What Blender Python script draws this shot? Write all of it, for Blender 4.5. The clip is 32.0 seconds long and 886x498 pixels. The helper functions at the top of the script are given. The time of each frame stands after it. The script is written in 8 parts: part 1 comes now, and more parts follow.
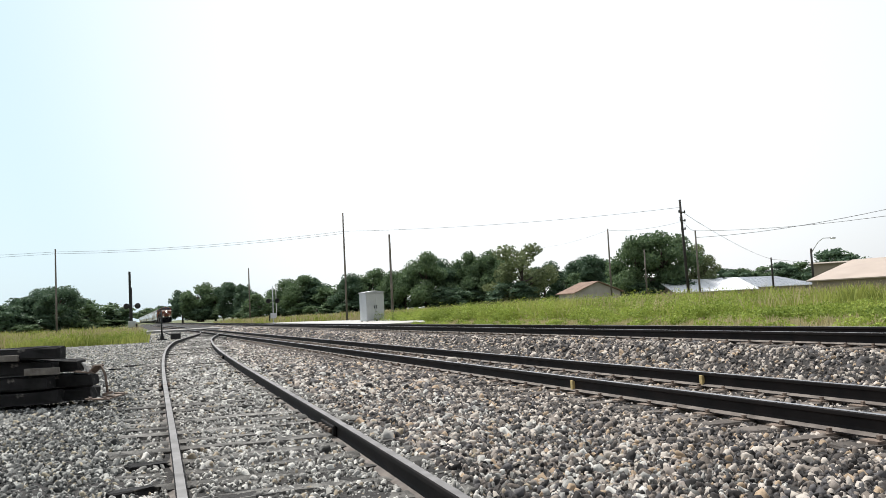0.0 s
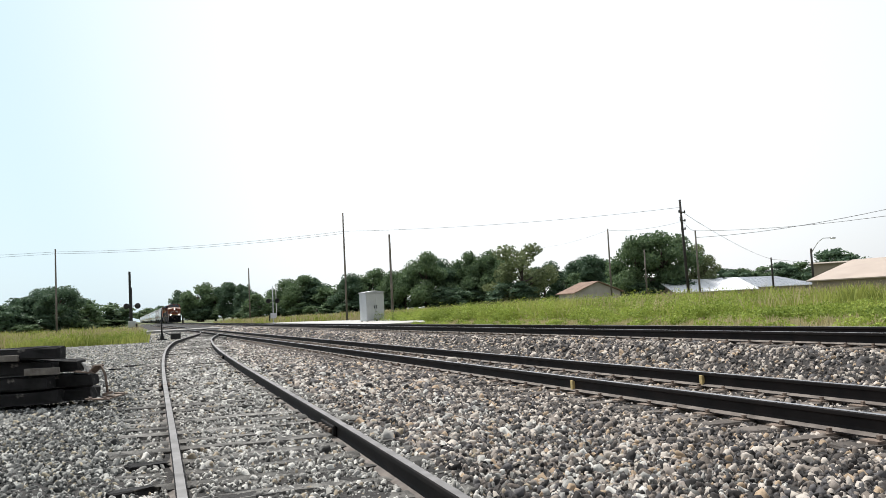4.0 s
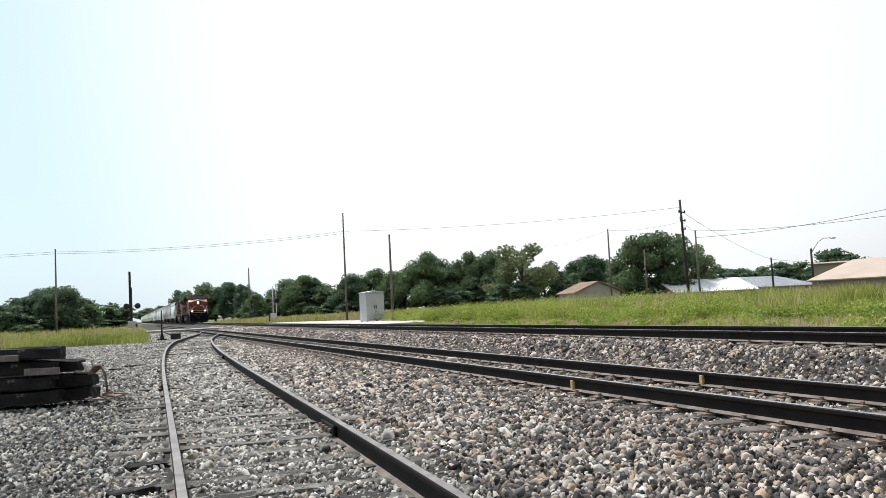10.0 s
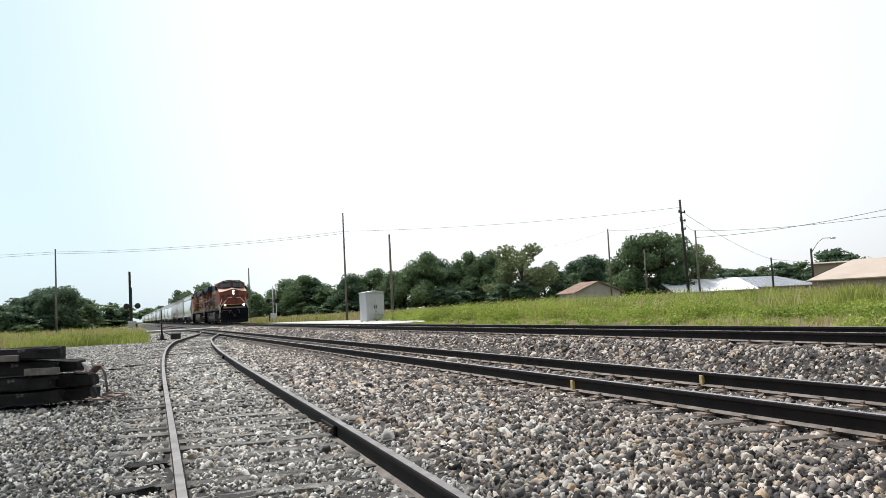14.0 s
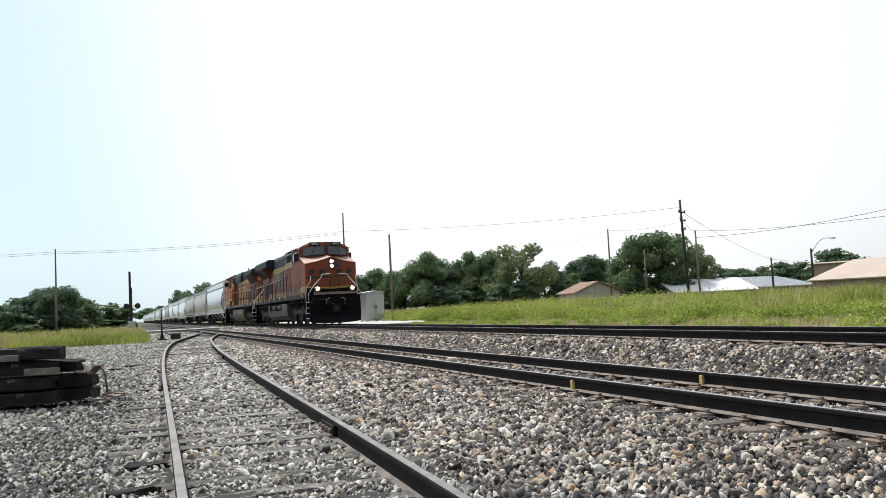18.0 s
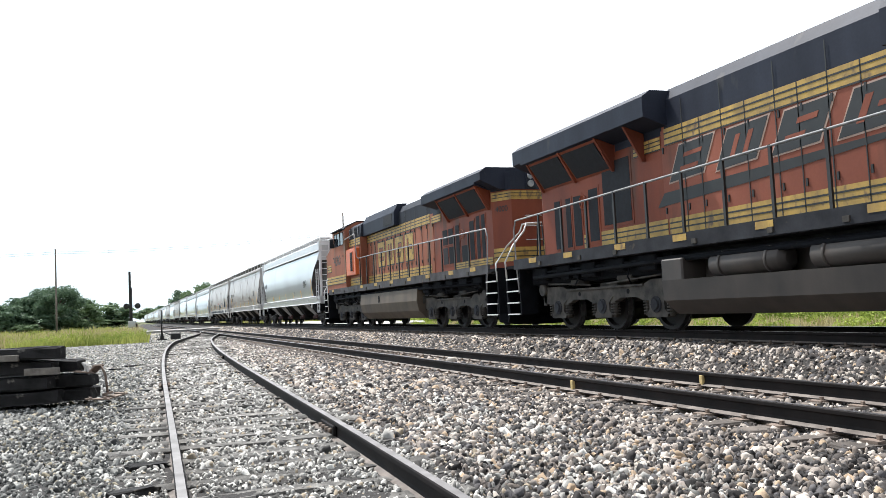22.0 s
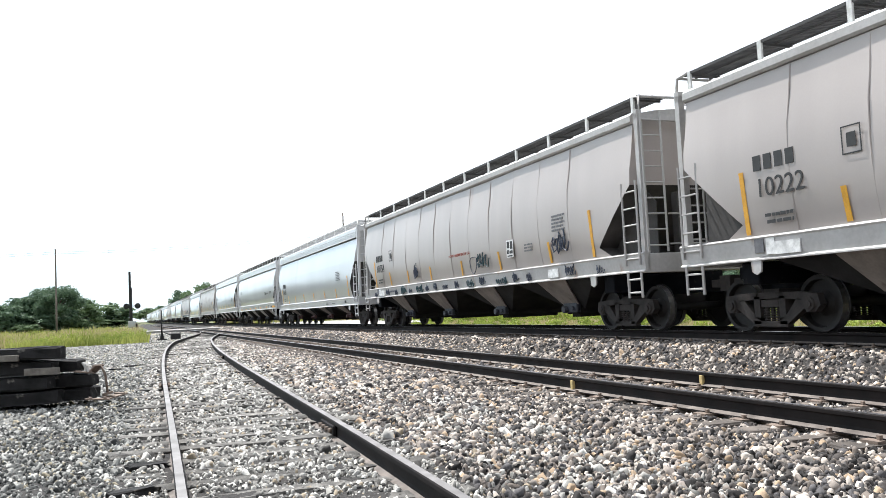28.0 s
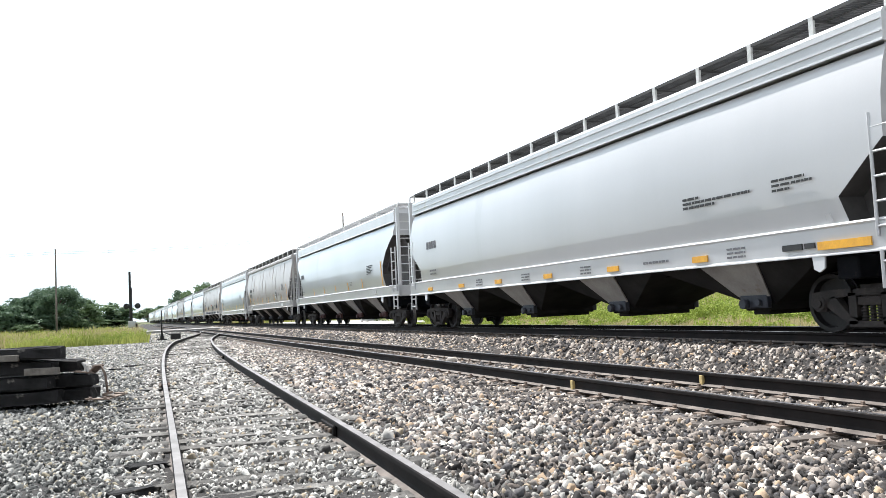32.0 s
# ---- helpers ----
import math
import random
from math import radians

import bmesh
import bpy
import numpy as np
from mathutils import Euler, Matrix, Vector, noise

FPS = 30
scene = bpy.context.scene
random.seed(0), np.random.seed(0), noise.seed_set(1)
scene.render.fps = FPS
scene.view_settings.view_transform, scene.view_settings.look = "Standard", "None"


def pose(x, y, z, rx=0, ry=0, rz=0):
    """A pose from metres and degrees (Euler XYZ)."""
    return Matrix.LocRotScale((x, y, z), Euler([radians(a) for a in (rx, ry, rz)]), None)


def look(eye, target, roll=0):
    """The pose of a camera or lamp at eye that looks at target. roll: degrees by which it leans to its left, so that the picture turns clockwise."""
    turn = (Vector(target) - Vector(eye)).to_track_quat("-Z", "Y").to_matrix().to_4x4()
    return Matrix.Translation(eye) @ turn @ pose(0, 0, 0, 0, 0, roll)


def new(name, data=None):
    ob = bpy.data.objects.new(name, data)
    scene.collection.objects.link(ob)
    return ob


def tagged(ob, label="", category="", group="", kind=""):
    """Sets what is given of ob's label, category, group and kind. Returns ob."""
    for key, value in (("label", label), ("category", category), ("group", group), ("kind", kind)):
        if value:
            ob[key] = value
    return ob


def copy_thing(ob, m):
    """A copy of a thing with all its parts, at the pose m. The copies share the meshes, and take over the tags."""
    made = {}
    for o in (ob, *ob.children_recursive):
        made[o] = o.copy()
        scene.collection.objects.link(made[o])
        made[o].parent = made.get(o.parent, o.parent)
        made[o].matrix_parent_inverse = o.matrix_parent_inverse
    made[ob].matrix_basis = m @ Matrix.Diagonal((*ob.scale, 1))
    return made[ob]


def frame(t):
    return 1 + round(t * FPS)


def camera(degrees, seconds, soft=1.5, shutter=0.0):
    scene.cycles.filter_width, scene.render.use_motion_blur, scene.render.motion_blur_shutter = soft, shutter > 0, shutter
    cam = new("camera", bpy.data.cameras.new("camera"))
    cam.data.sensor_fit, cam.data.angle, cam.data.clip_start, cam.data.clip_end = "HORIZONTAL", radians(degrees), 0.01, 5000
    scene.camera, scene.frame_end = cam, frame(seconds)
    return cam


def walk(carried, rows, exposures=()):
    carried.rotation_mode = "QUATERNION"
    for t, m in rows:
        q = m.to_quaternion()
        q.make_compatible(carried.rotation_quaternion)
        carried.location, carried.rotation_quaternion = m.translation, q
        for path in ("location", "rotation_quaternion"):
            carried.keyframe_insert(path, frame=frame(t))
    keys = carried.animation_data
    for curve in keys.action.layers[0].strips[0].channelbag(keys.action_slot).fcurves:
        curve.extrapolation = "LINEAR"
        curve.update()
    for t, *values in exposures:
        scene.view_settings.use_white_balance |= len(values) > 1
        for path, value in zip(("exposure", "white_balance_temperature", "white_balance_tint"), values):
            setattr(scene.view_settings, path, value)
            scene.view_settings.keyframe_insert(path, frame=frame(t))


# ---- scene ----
# Camera: a tripod a little over the rails, looking along the line and to its right.
CAM_Z = 1.10
cam = camera(55.55, 32.0, soft=0.42)
EYE = Matrix.Translation((0, 0, CAM_Z)) @ Matrix.Rotation(-0.3603, 4, "Z") @ Matrix.Rotation(math.pi / 2 + 0.0684, 4, "X") @ Matrix.Rotation(-0.0503, 4, "Z")
walk(cam, [(0.0, EYE), (32.0, EYE)],
     [(0.0, -0.03, 6400, 10), (19.0, -0.03, 6400, 10), (20.0, 0.26, 6350, 10), (21.0, 0.36, 6300, 10), (22.0, 0.54, 6250, 11), (23.0, 0.6, 6250, 11), (32.0, 0.62, 6250, 11)])

# Hazy white daylight: a milky sky and a soft sun.
SUN_ELEVATION, SUN_AZIMUTH = radians(59), radians(-16)   # azimuth from +Y towards +X
world = bpy.data.worlds.new("sky")
scene.world = world
world.use_nodes = True
wn, wl = world.node_tree.nodes, world.node_tree.links
sky = wn.new("ShaderNodeTexSky")
sky.sky_type = "NISHITA"
sky.sun_disc = False
sky.sun_elevation, sky.sun_rotation = SUN_ELEVATION, SUN_AZIMUTH
sky.air_density, sky.dust_density = 1.2, 2.0
# pale blue haze, whitening round the sun's side of the sky
coord = wn.new("ShaderNodeTexCoord")
near = wn.new("ShaderNodeVectorMath")
near.operation = "DOT_PRODUCT"
wl.new(coord.outputs["Generated"], near.inputs[0])
near.inputs[1].default_value = (math.sin(0.47) * 0.944, math.cos(0.47) * 0.944, 0.33)
white = wn.new("ShaderNodeMapRange")
white.interpolation_type = "SMOOTHSTEP"
white.inputs[1].default_value, white.inputs[2].default_value = 0.83, 0.985
wl.new(near.outputs["Value"], white.inputs[0])
tint = wn.new("ShaderNodeMix")
tint.data_type = "RGBA"
tint.inputs[7].default_value = (8.8, 9.0, 9.2, 1)
wl.new(white.outputs[0], tint.inputs[0])
# clearer, bluer air low down at the left of the line
clear = wn.new("ShaderNodeVectorMath")
clear.operation = "DOT_PRODUCT"
wl.new(coord.outputs["Generated"], clear.inputs[0])
clear.inputs[1].default_value = (-0.34, 0.92, 0.2)
blue = wn.new("ShaderNodeMapRange")
blue.interpolation_type = "SMOOTHSTEP"
blue.inputs[1].default_value, blue.inputs[2].default_value = 0.6, 1.02
wl.new(clear.outputs["Value"], blue.inputs[0])
air = wn.new("ShaderNodeMix")
air.data_type = "RGBA"
air.inputs[6].default_value, air.inputs[7].default_value = (7.0, 7.3, 7.55, 1), (5.6, 7.1, 7.9, 1)
wl.new(blue.outputs[0], air.inputs[0])
wl.new(air.outputs[2], tint.inputs[6])
haze = wn.new("ShaderNodeMix")
haze.data_type = "RGBA"
haze.inputs[0].default_value = 0.8
wl.new(tint.outputs[2], haze.inputs[7])
wl.new(sky.outputs[0], haze.inputs[6])
# the haze glows round the sun and falls off to the far side of the sky
side = wn.new("ShaderNodeVectorMath")
side.operation = "DOT_PRODUCT"
wl.new(coord.outputs["Generated"], side.inputs[0])
side.inputs[1].default_value = (math.sin(SUN_AZIMUTH) * math.cos(SUN_ELEVATION), math.cos(SUN_AZIMUTH) * math.cos(SUN_ELEVATION), math.sin(SUN_ELEVATION))
fall = wn.new("ShaderNodeMapRange")
fall.interpolation_type = "SMOOTHSTEP"
fall.inputs[1].default_value, fall.inputs[2].default_value = -0.55, 0.42
fall.inputs[3].default_value, fall.inputs[4].default_value = 0.28, 1.0
wl.new(side.outputs["Value"], fall.inputs[0])
veil = wn.new("ShaderNodeMix")
veil.data_type, veil.blend_type = "RGBA", "MULTIPLY"
veil.inputs[0].default_value = 1.0
wl.new(haze.outputs[2], veil.inputs[6])
wl.new(fall.outputs[0], veil.inputs[7])
back = wn["Background"]
wl.new(veil.outputs[2], back.inputs["Color"])
back.inputs["Strength"].default_value = 0.138
sun = new("sun", bpy.data.lights.new("sun", "SUN"))
sun.data.energy, sun.data.angle, sun.data.color = 5.0, radians(1.2), (1.0, 0.96, 0.9)
SUN_DIR = Vector((math.sin(SUN_AZIMUTH) * math.cos(SUN_ELEVATION), math.cos(SUN_AZIMUTH) * math.cos(SUN_ELEVATION), math.sin(SUN_ELEVATION)))
sun.matrix_world = look(SUN_DIR * 60, (0, 0, 0))


# ---- materials ----
def material(name, base, rough=0.7, metal=0.0, dark=None, scale=6.0, fine=60.0, bump=0.15, island=0.0, obj=0.0, spec=0.5, rust=None, rust_at=0.62, streak=0.0, depth=0.01, grain=0.18, coat=0.0):
    """A surface with variation at two scales; island and obj: how far pieces differ in value; rust: a second colour in patches; streak: stretches the patches downwards."""
    m = bpy.data.materials.new(name)
    m.use_nodes = True
    n, l = m.node_tree.nodes, m.node_tree.links
    b = n["Principled BSDF"]
    b.inputs["Roughness"].default_value, b.inputs["Metallic"].default_value = rough, metal
    b.inputs["Specular IOR Level"].default_value = spec
    b.inputs["Coat Weight"].default_value, b.inputs["Coat Roughness"].default_value = coat, 0.16
    tc = n.new("ShaderNodeTexCoord")
    mp = n.new("ShaderNodeMapping")
    mp.inputs["Scale"].default_value = (1, 1, 1 - 0.9 * streak)
    l.new(tc.outputs["Object"], mp.inputs[0])
    big, small = n.new("ShaderNodeTexNoise"), n.new("ShaderNodeTexNoise")
    big.inputs["Scale"].default_value, small.inputs["Scale"].default_value = scale, fine
    big.inputs["Detail"].default_value = 5
    small.inputs["Detail"].default_value = 3
    l.new(mp.outputs[0], big.inputs["Vector"])
    l.new(tc.outputs["Object"], small.inputs["Vector"])
    ramp = n.new("ShaderNodeValToRGB")
    d = dark or [v * 0.55 for v in base]
    ramp.color_ramp.elements[0].position, ramp.color_ramp.elements[0].color = 0.3, (*d, 1)
    ramp.color_ramp.elements[1].position, ramp.color_ramp.elements[1].color = 0.7, (*base, 1)
    l.new(big.outputs["Fac"], ramp.inputs[0])
    col = ramp.outputs[0]
    if rust:
        rn = n.new("ShaderNodeTexNoise")
        rn.inputs["Scale"].default_value, rn.inputs["Detail"].default_value = scale * 1.7, 8
        l.new(mp.outputs[0], rn.inputs["Vector"])
        rr = n.new("ShaderNodeMapRange")
        rr.inputs[1].default_value, rr.inputs[2].default_value = rust_at, rust_at + 0.12
        l.new(rn.outputs["Fac"], rr.inputs[0])
        mx = n.new("ShaderNodeMix")
        mx.data_type = "RGBA"
        l.new(rr.outputs[0], mx.inputs[0])
        l.new(col, mx.inputs[6])
        mx.inputs[7].default_value = (*rust, 1)
        col = mx.outputs[2]
    hsv = n.new("ShaderNodeHueSaturation")
    l.new(col, hsv.inputs["Color"])
    val = n.new("ShaderNodeMapRange")
    val.inputs[3].default_value, val.inputs[4].default_value = 1 - grain, 1 + grain
    l.new(small.outputs["Fac"], val.inputs[0])
    out = val.outputs[0]
    if island or obj:
        src = n.new("ShaderNodeNewGeometry").outputs["Random Per Island"] if island else n.new("ShaderNodeObjectInfo").outputs["Random"]
        k = island or obj
        r2 = n.new("ShaderNodeMapRange")
        r2.inputs[3].default_value, r2.inputs[4].default_value = 1 - k, 1 + k
        l.new(src, r2.inputs[0])
        mu = n.new("ShaderNodeMath")
        mu.operation = "MULTIPLY"
        l.new(out, mu.inputs[0])
        l.new(r2.outputs[0], mu.inputs[1])
        out = mu.outputs[0]
    l.new(out, hsv.inputs["Value"])
    l.new(hsv.outputs[0], b.inputs["Base Color"])
    if bump:
        bp = n.new("ShaderNodeBump")
        bp.inputs["Strength"].default_value, bp.inputs["Distance"].default_value = bump, depth
        l.new(small.outputs["Fac"], bp.inputs["Height"])
        l.new(bp.outputs[0], b.inputs["Normal"])
    return m


def stone_material(name, colours, rough=0.85, scale=30.0):
    """Loose stones: each island takes a colour of its own from the ramp."""
    m = material(name, (0.3, 0.3, 0.3), rough, scale=scale, fine=160, bump=0.35, depth=0.004)
    n, l = m.node_tree.nodes, m.node_tree.links
    hsv = next(x for x in n if x.type == "HUE_SAT")
    rnd = n.new("ShaderNodeNewGeometry")
    ramp = n.new("ShaderNodeValToRGB")
    ramp.color_ramp.interpolation = "CONSTANT"
    while len(ramp.color_ramp.elements) < len(colours):
        ramp.color_ramp.elements.new(0.5)
    for i, (at, c) in enumerate(colours):
        ramp.color_ramp.elements[i].position, ramp.color_ramp.elements[i].color = at, (*c, 1)
    l.new(rnd.outputs["Random Per Island"], ramp.inputs[0])
    l.new(ramp.outputs[0], hsv.inputs["Color"])
    return m


def leaf_material(name, a, b_, rough=0.55):
    """Leaves and blades: each island between two greens, with some light coming through."""
    m = bpy.data.materials.new(name)
    m.use_nodes = True
    n, l = m.node_tree.nodes, m.node_tree.links
    p = n["Principled BSDF"]
    p.inputs["Roughness"].default_value = rough
    p.inputs["Specular IOR Level"].default_value = 0.08
    g = n.new("ShaderNodeNewGeometry")
    noi = n.new("ShaderNodeTexNoise")
    noi.inputs["Scale"].default_value = 0.35
    tc = n.new("ShaderNodeTexCoord")
    l.new(tc.outputs["Object"], noi.inputs["Vector"])
    ad = n.new("ShaderNodeMath")
    ad.operation = "ADD"
    hf = n.new("ShaderNodeMath")
    hf.operation = "MULTIPLY"
    hf.inputs[1].default_value = 0.5
    l.new(g.outputs["Random Per Island"], hf.inputs[0])
    l.new(hf.outputs[0], ad.inputs[0])
    sub = n.new("ShaderNodeMapRange")
    sub.inputs[1].default_value, sub.inputs[2].default_value = 0.3, 0.7
    sub.inputs[4].default_value = 0.5
    l.new(noi.outputs["Fac"], sub.inputs[0])
    l.new(sub.outputs[0], ad.inputs[1])
    mx = n.new("ShaderNodeMix")
    mx.data_type = "RGBA"
    mx.inputs[6].default_value, mx.inputs[7].default_value = (*a, 1), (*b_, 1)
    l.new(ad.outputs[0], mx.inputs[0])
    l.new(mx.outputs[2], p.inputs["Base Color"])
    tr = n.new("ShaderNodeBsdfTranslucent")
    l.new(mx.outputs[2], tr.inputs[0])
    ms = n.new("ShaderNodeMixShader")
    ms.inputs[0].default_value = 0.3
    l.new(p.outputs[0], ms.inputs[1])
    l.new(tr.outputs[0], ms.inputs[2])
    l.new(ms.outputs[0], n["Material Output"].inputs[0])
    return m


def glow(name, colour, strength):
    m = bpy.data.materials.new(name)
    m.use_nodes = True
    b = m.node_tree.nodes["Principled BSDF"]
    b.inputs["Base Color"].default_value = (*colour, 1)
    b.inputs["Emission Color"].default_value = (*colour, 1)
    b.inputs["Emission Strength"].default_value = strength
    return m


# Near-black ground: the shade in the gaps between stones is in its colour.
M_GROUND = material("gap_dark_gravel", (0.035, 0.031, 0.028), 0.95, dark=(0.014, 0.013, 0.012), scale=2.2, fine=45, bump=0.8, depth=0.03)
M_FIELD = material("field_soil", (0.13, 0.14, 0.05), 0.95, dark=(0.07, 0.085, 0.03), scale=0.25, fine=9, bump=0.6, depth=0.05)
M_STONE = stone_material("ballast_stone", [(0.0, (0.018, 0.016, 0.015)), (0.2, (0.055, 0.047, 0.042)), (0.36, (0.165, 0.138, 0.116)), (0.5, (0.25, 0.215, 0.185)), (0.64, (0.08, 0.075, 0.076)), (0.79, (0.46, 0.41, 0.355)), (0.94, (0.36, 0.265, 0.175))])
M_CHIP = stone_material("yard_stone", [(0.0, (0.03, 0.032, 0.03)), (0.22, (0.09, 0.092, 0.086)), (0.45, (0.2, 0.2, 0.185)), (0.72, (0.4, 0.395, 0.365)), (0.92, (0.3, 0.265, 0.19))])
M_FINES = stone_material("siding_fines", [(0.0, (0.05, 0.048, 0.044)), (0.14, (0.17, 0.165, 0.15)), (0.36, (0.32, 0.31, 0.285)), (0.62, (0.52, 0.505, 0.465)), (0.93, (0.3, 0.25, 0.18))])
# Rail sides are near-black: their backlit shade is put into the colour.
M_RAIL = material("backlit_rail_steel", (0.019, 0.015, 0.014), 0.75, 0.1, dark=(0.009, 0.008, 0.008), scale=3, fine=70, bump=0.2, depth=0.003, spec=0.15)
M_HEAD = material("worn_rail_head", (0.36, 0.36, 0.38), 0.3, 0.9, dark=(0.2, 0.195, 0.2), scale=5, fine=90, bump=0.05, depth=0.001)
M_DULL_HEAD = material("dull_rail_head", (0.21, 0.2, 0.195), 0.55, 0.35, dark=(0.1, 0.093, 0.088), scale=4, fine=60, bump=0.12, depth=0.002, rust=(0.1, 0.07, 0.05), rust_at=0.62)
# Foot tops: dust, and the light they catch, both in the pale colour.
M_FOOT = material("lit_dusty_rail_foot", (0.2, 0.172, 0.15), 0.85, dark=(0.09, 0.075, 0.065), scale=6, fine=70, bump=0.2)
M_TIE = material("weathered_tie", (0.15, 0.125, 0.105), 0.9, dark=(0.05, 0.042, 0.036), scale=4, fine=55, bump=0.6, obj=0.35, depth=0.01)
M_TIE_OLD = material("bleached_tie", (0.2, 0.19, 0.172), 0.95, dark=(0.03, 0.028, 0.026), scale=7, fine=45, bump=0.9, obj=0.4, depth=0.02)
M_CREOSOTE = material("creosote_wood", (0.026, 0.025, 0.025), 0.85, dark=(0.009, 0.009, 0.009), scale=5, fine=60, bump=0.6, rust=(0.16, 0.148, 0.13), rust_at=0.62, spec=0.2, depth=0.012)
M_SPLIT = material("split_wood_end", (0.2, 0.18, 0.155), 0.9, scale=12, fine=70, bump=0.5)
M_PLATE = material("rusty_plate", (0.26, 0.20, 0.16), 0.85, 0.2, scale=9, fine=70)
M_FIBRE = material("yellow_fibre", (0.62, 0.47, 0.2), 0.7, scale=12, fine=80)


# ---- helpers of this scene ----
def part(name, bm, mat, parent=None, label="", m=None):
    """Links a bmesh as one mesh object under a thing or a part."""
    me = bpy.data.meshes.new(name)
    bm.to_mesh(me)
    bm.free()
    mats = mat if isinstance(mat, (list, tuple)) else [mat]
    for x in mats:
        me.materials.append(x)
    ob = new(name, me)
    if parent:
        ob.parent = parent
    if m is not None:
        ob.matrix_basis = m
    if label:
        ob["label"] = label
    return ob


def share(name, me, parent, m):
    """One more object on a mesh that is already there."""
    ob = new(name, me)
    ob.parent = parent
    ob.matrix_basis = m
    return ob


def thing(name, m, label, category, group="", kind=""):
    ob = new(name)
    ob.empty_display_size = 0.3
    ob.matrix_basis = m
    return tagged(ob, label, category, group, kind)


def box(bm, x0, x1, y0, y1, z0, z1, mat=0, bevel=0.0):
    r = bmesh.ops.create_cube(bm, size=1.0, matrix=Matrix.Translation(((x0 + x1) / 2, (y0 + y1) / 2, (z0 + z1) / 2)) @ Matrix.Diagonal((abs(x1 - x0), abs(y1 - y0), abs(z1 - z0), 1)))
    fs = {f for v in r["verts"] for f in v.link_faces}
    for f in fs:
        f.material_index = mat
    if bevel:
        bmesh.ops.bevel(bm, geom=list({e for f in fs for e in f.edges}), offset=bevel, segments=1, affect="EDGES", profile=0.5, material=-1)
    return r["verts"]


def tube(bm, pts, r, seg=6, mat=0, cap=True):
    """A round bar along a line of points."""
    pts = [Vector(p) for p in pts]
    rings = []
    for i, p in enumerate(pts):
        d = (pts[min(i + 1, len(pts) - 1)] - pts[max(i - 1, 0)]).normalized()
        a = d.cross(Vector((0, 0, 1)) if abs(d.z) < 0.9 else Vector((0, 1, 0))).normalized()
        c = d.cross(a)
        rr = r[i] if isinstance(r, (list, tuple)) else r
        rings.append([bm.verts.new(p + rr * (math.cos(k * math.tau / seg) * a + math.sin(k * math.tau / seg) * c)) for k in range(seg)])
    for a, b in zip(rings[:-1], rings[1:]):
        for k in range(seg):
            f = bm.faces.new((a[k], a[(k + 1) % seg], b[(k + 1) % seg], b[k]))
            f.smooth, f.material_index = seg > 5, mat
    if cap:
        for ring in (rings[0][::-1], rings[-1]):
            bm.faces.new(ring).material_index = mat


def prism(bm, poly, axis, a, b, mat=0):
    """A flat outline pushed from a to b along an axis (0, 1, 2); the outline lies in the other two."""
    def put(u, v, w):
        return {0: (w, u, v), 1: (u, w, v), 2: (u, v, w)}[axis]
    A = [bm.verts.new(put(u, v, a)) for u, v in poly]
    B = [bm.verts.new(put(u, v, b)) for u, v in poly]
    n = len(poly)
    fs = [bm.faces.new(A), bm.faces.new(B[::-1])] + [bm.faces.new((A[i], B[i], B[(i + 1) % n], A[(i + 1) % n])) for i in range(n)]
    for f in fs:
        f.material_index = mat
    bmesh.ops.recalc_face_normals(bm, faces=fs)
    return fs


def wheel_disc(bm, x, r, width, mat=0, seg=24):
    """A railway wheel on the x axis: tread, flange and a dished face."""
    prof = [(-0.02, 0.0), (-0.035, 0.12 * r / 0.46), (0.03, 0.45 * r), (0.02, 0.8 * r), (-width * 0.5, 0.84 * r), (-width * 0.5, r * 0.985), (width * 0.32, r), (width * 0.36, r + 0.025), (width * 0.5, r + 0.025), (width * 0.5, 0.8 * r), (0.06, 0.78 * r), (0.08, 0.12), (0.08, 0.0)]
    rings = [[bm.verts.new((x[0] + x[1] * u, v * math.cos(k * math.tau / seg), v * math.sin(k * math.tau / seg))) for k in range(seg)] for u, v in prof]
    for a, b in zip(rings[:-1], rings[1:]):
        for k in range(seg):
            f = bm.faces.new((a[k], a[(k + 1) % seg], b[(k + 1) % seg], b[k]))
            f.material_index, f.smooth = mat, False
    bmesh.ops.remove_doubles(bm, verts=bm.verts[:], dist=0.0004)


def raw_mesh(name, verts, faces, mat, smooth=False):
    """A mesh from arrays: verts (n, 3), faces (m, k)."""
    me = bpy.data.meshes.new(name)
    k = faces.shape[1]
    me.vertices.add(len(verts))
    me.vertices.foreach_set("co", verts.astype(np.float32).ravel())
    me.loops.add(faces.size)
    me.loops.foreach_set("vertex_index", faces.astype(np.int32).ravel())
    me.polygons.add(len(faces))
    me.polygons.foreach_set("loop_start", np.arange(0, faces.size, k, dtype=np.int32))
    me.polygons.foreach_set("loop_total", np.full(len(faces), k, dtype=np.int32))
    if smooth:
        me.polygons.foreach_set("use_smooth", np.ones(len(faces), dtype=bool))
    me.update(calc_edges=True)
    me.materials.append(mat)
    return me


# ---- the line: three tracks, x across, y away ----
RAIL_H = 0.186
B_X, B_Z = 5.614 + 0.7525, CAM_Z - 1.0341       # middle track: centre, rail top
C_X, C_Z = 10.226 + 0.7525, CAM_Z - 0.6985      # main track with the train


def a_x(y):
    """Centre of the siding, which swings over to the middle track."""
    s = np.clip(y, -40, 74.5) / 60
    return 0.8338 + 2.7216 * s - 7.1333 * s ** 2 + 16.133 * s ** 3 - 7.4454 * s ** 4


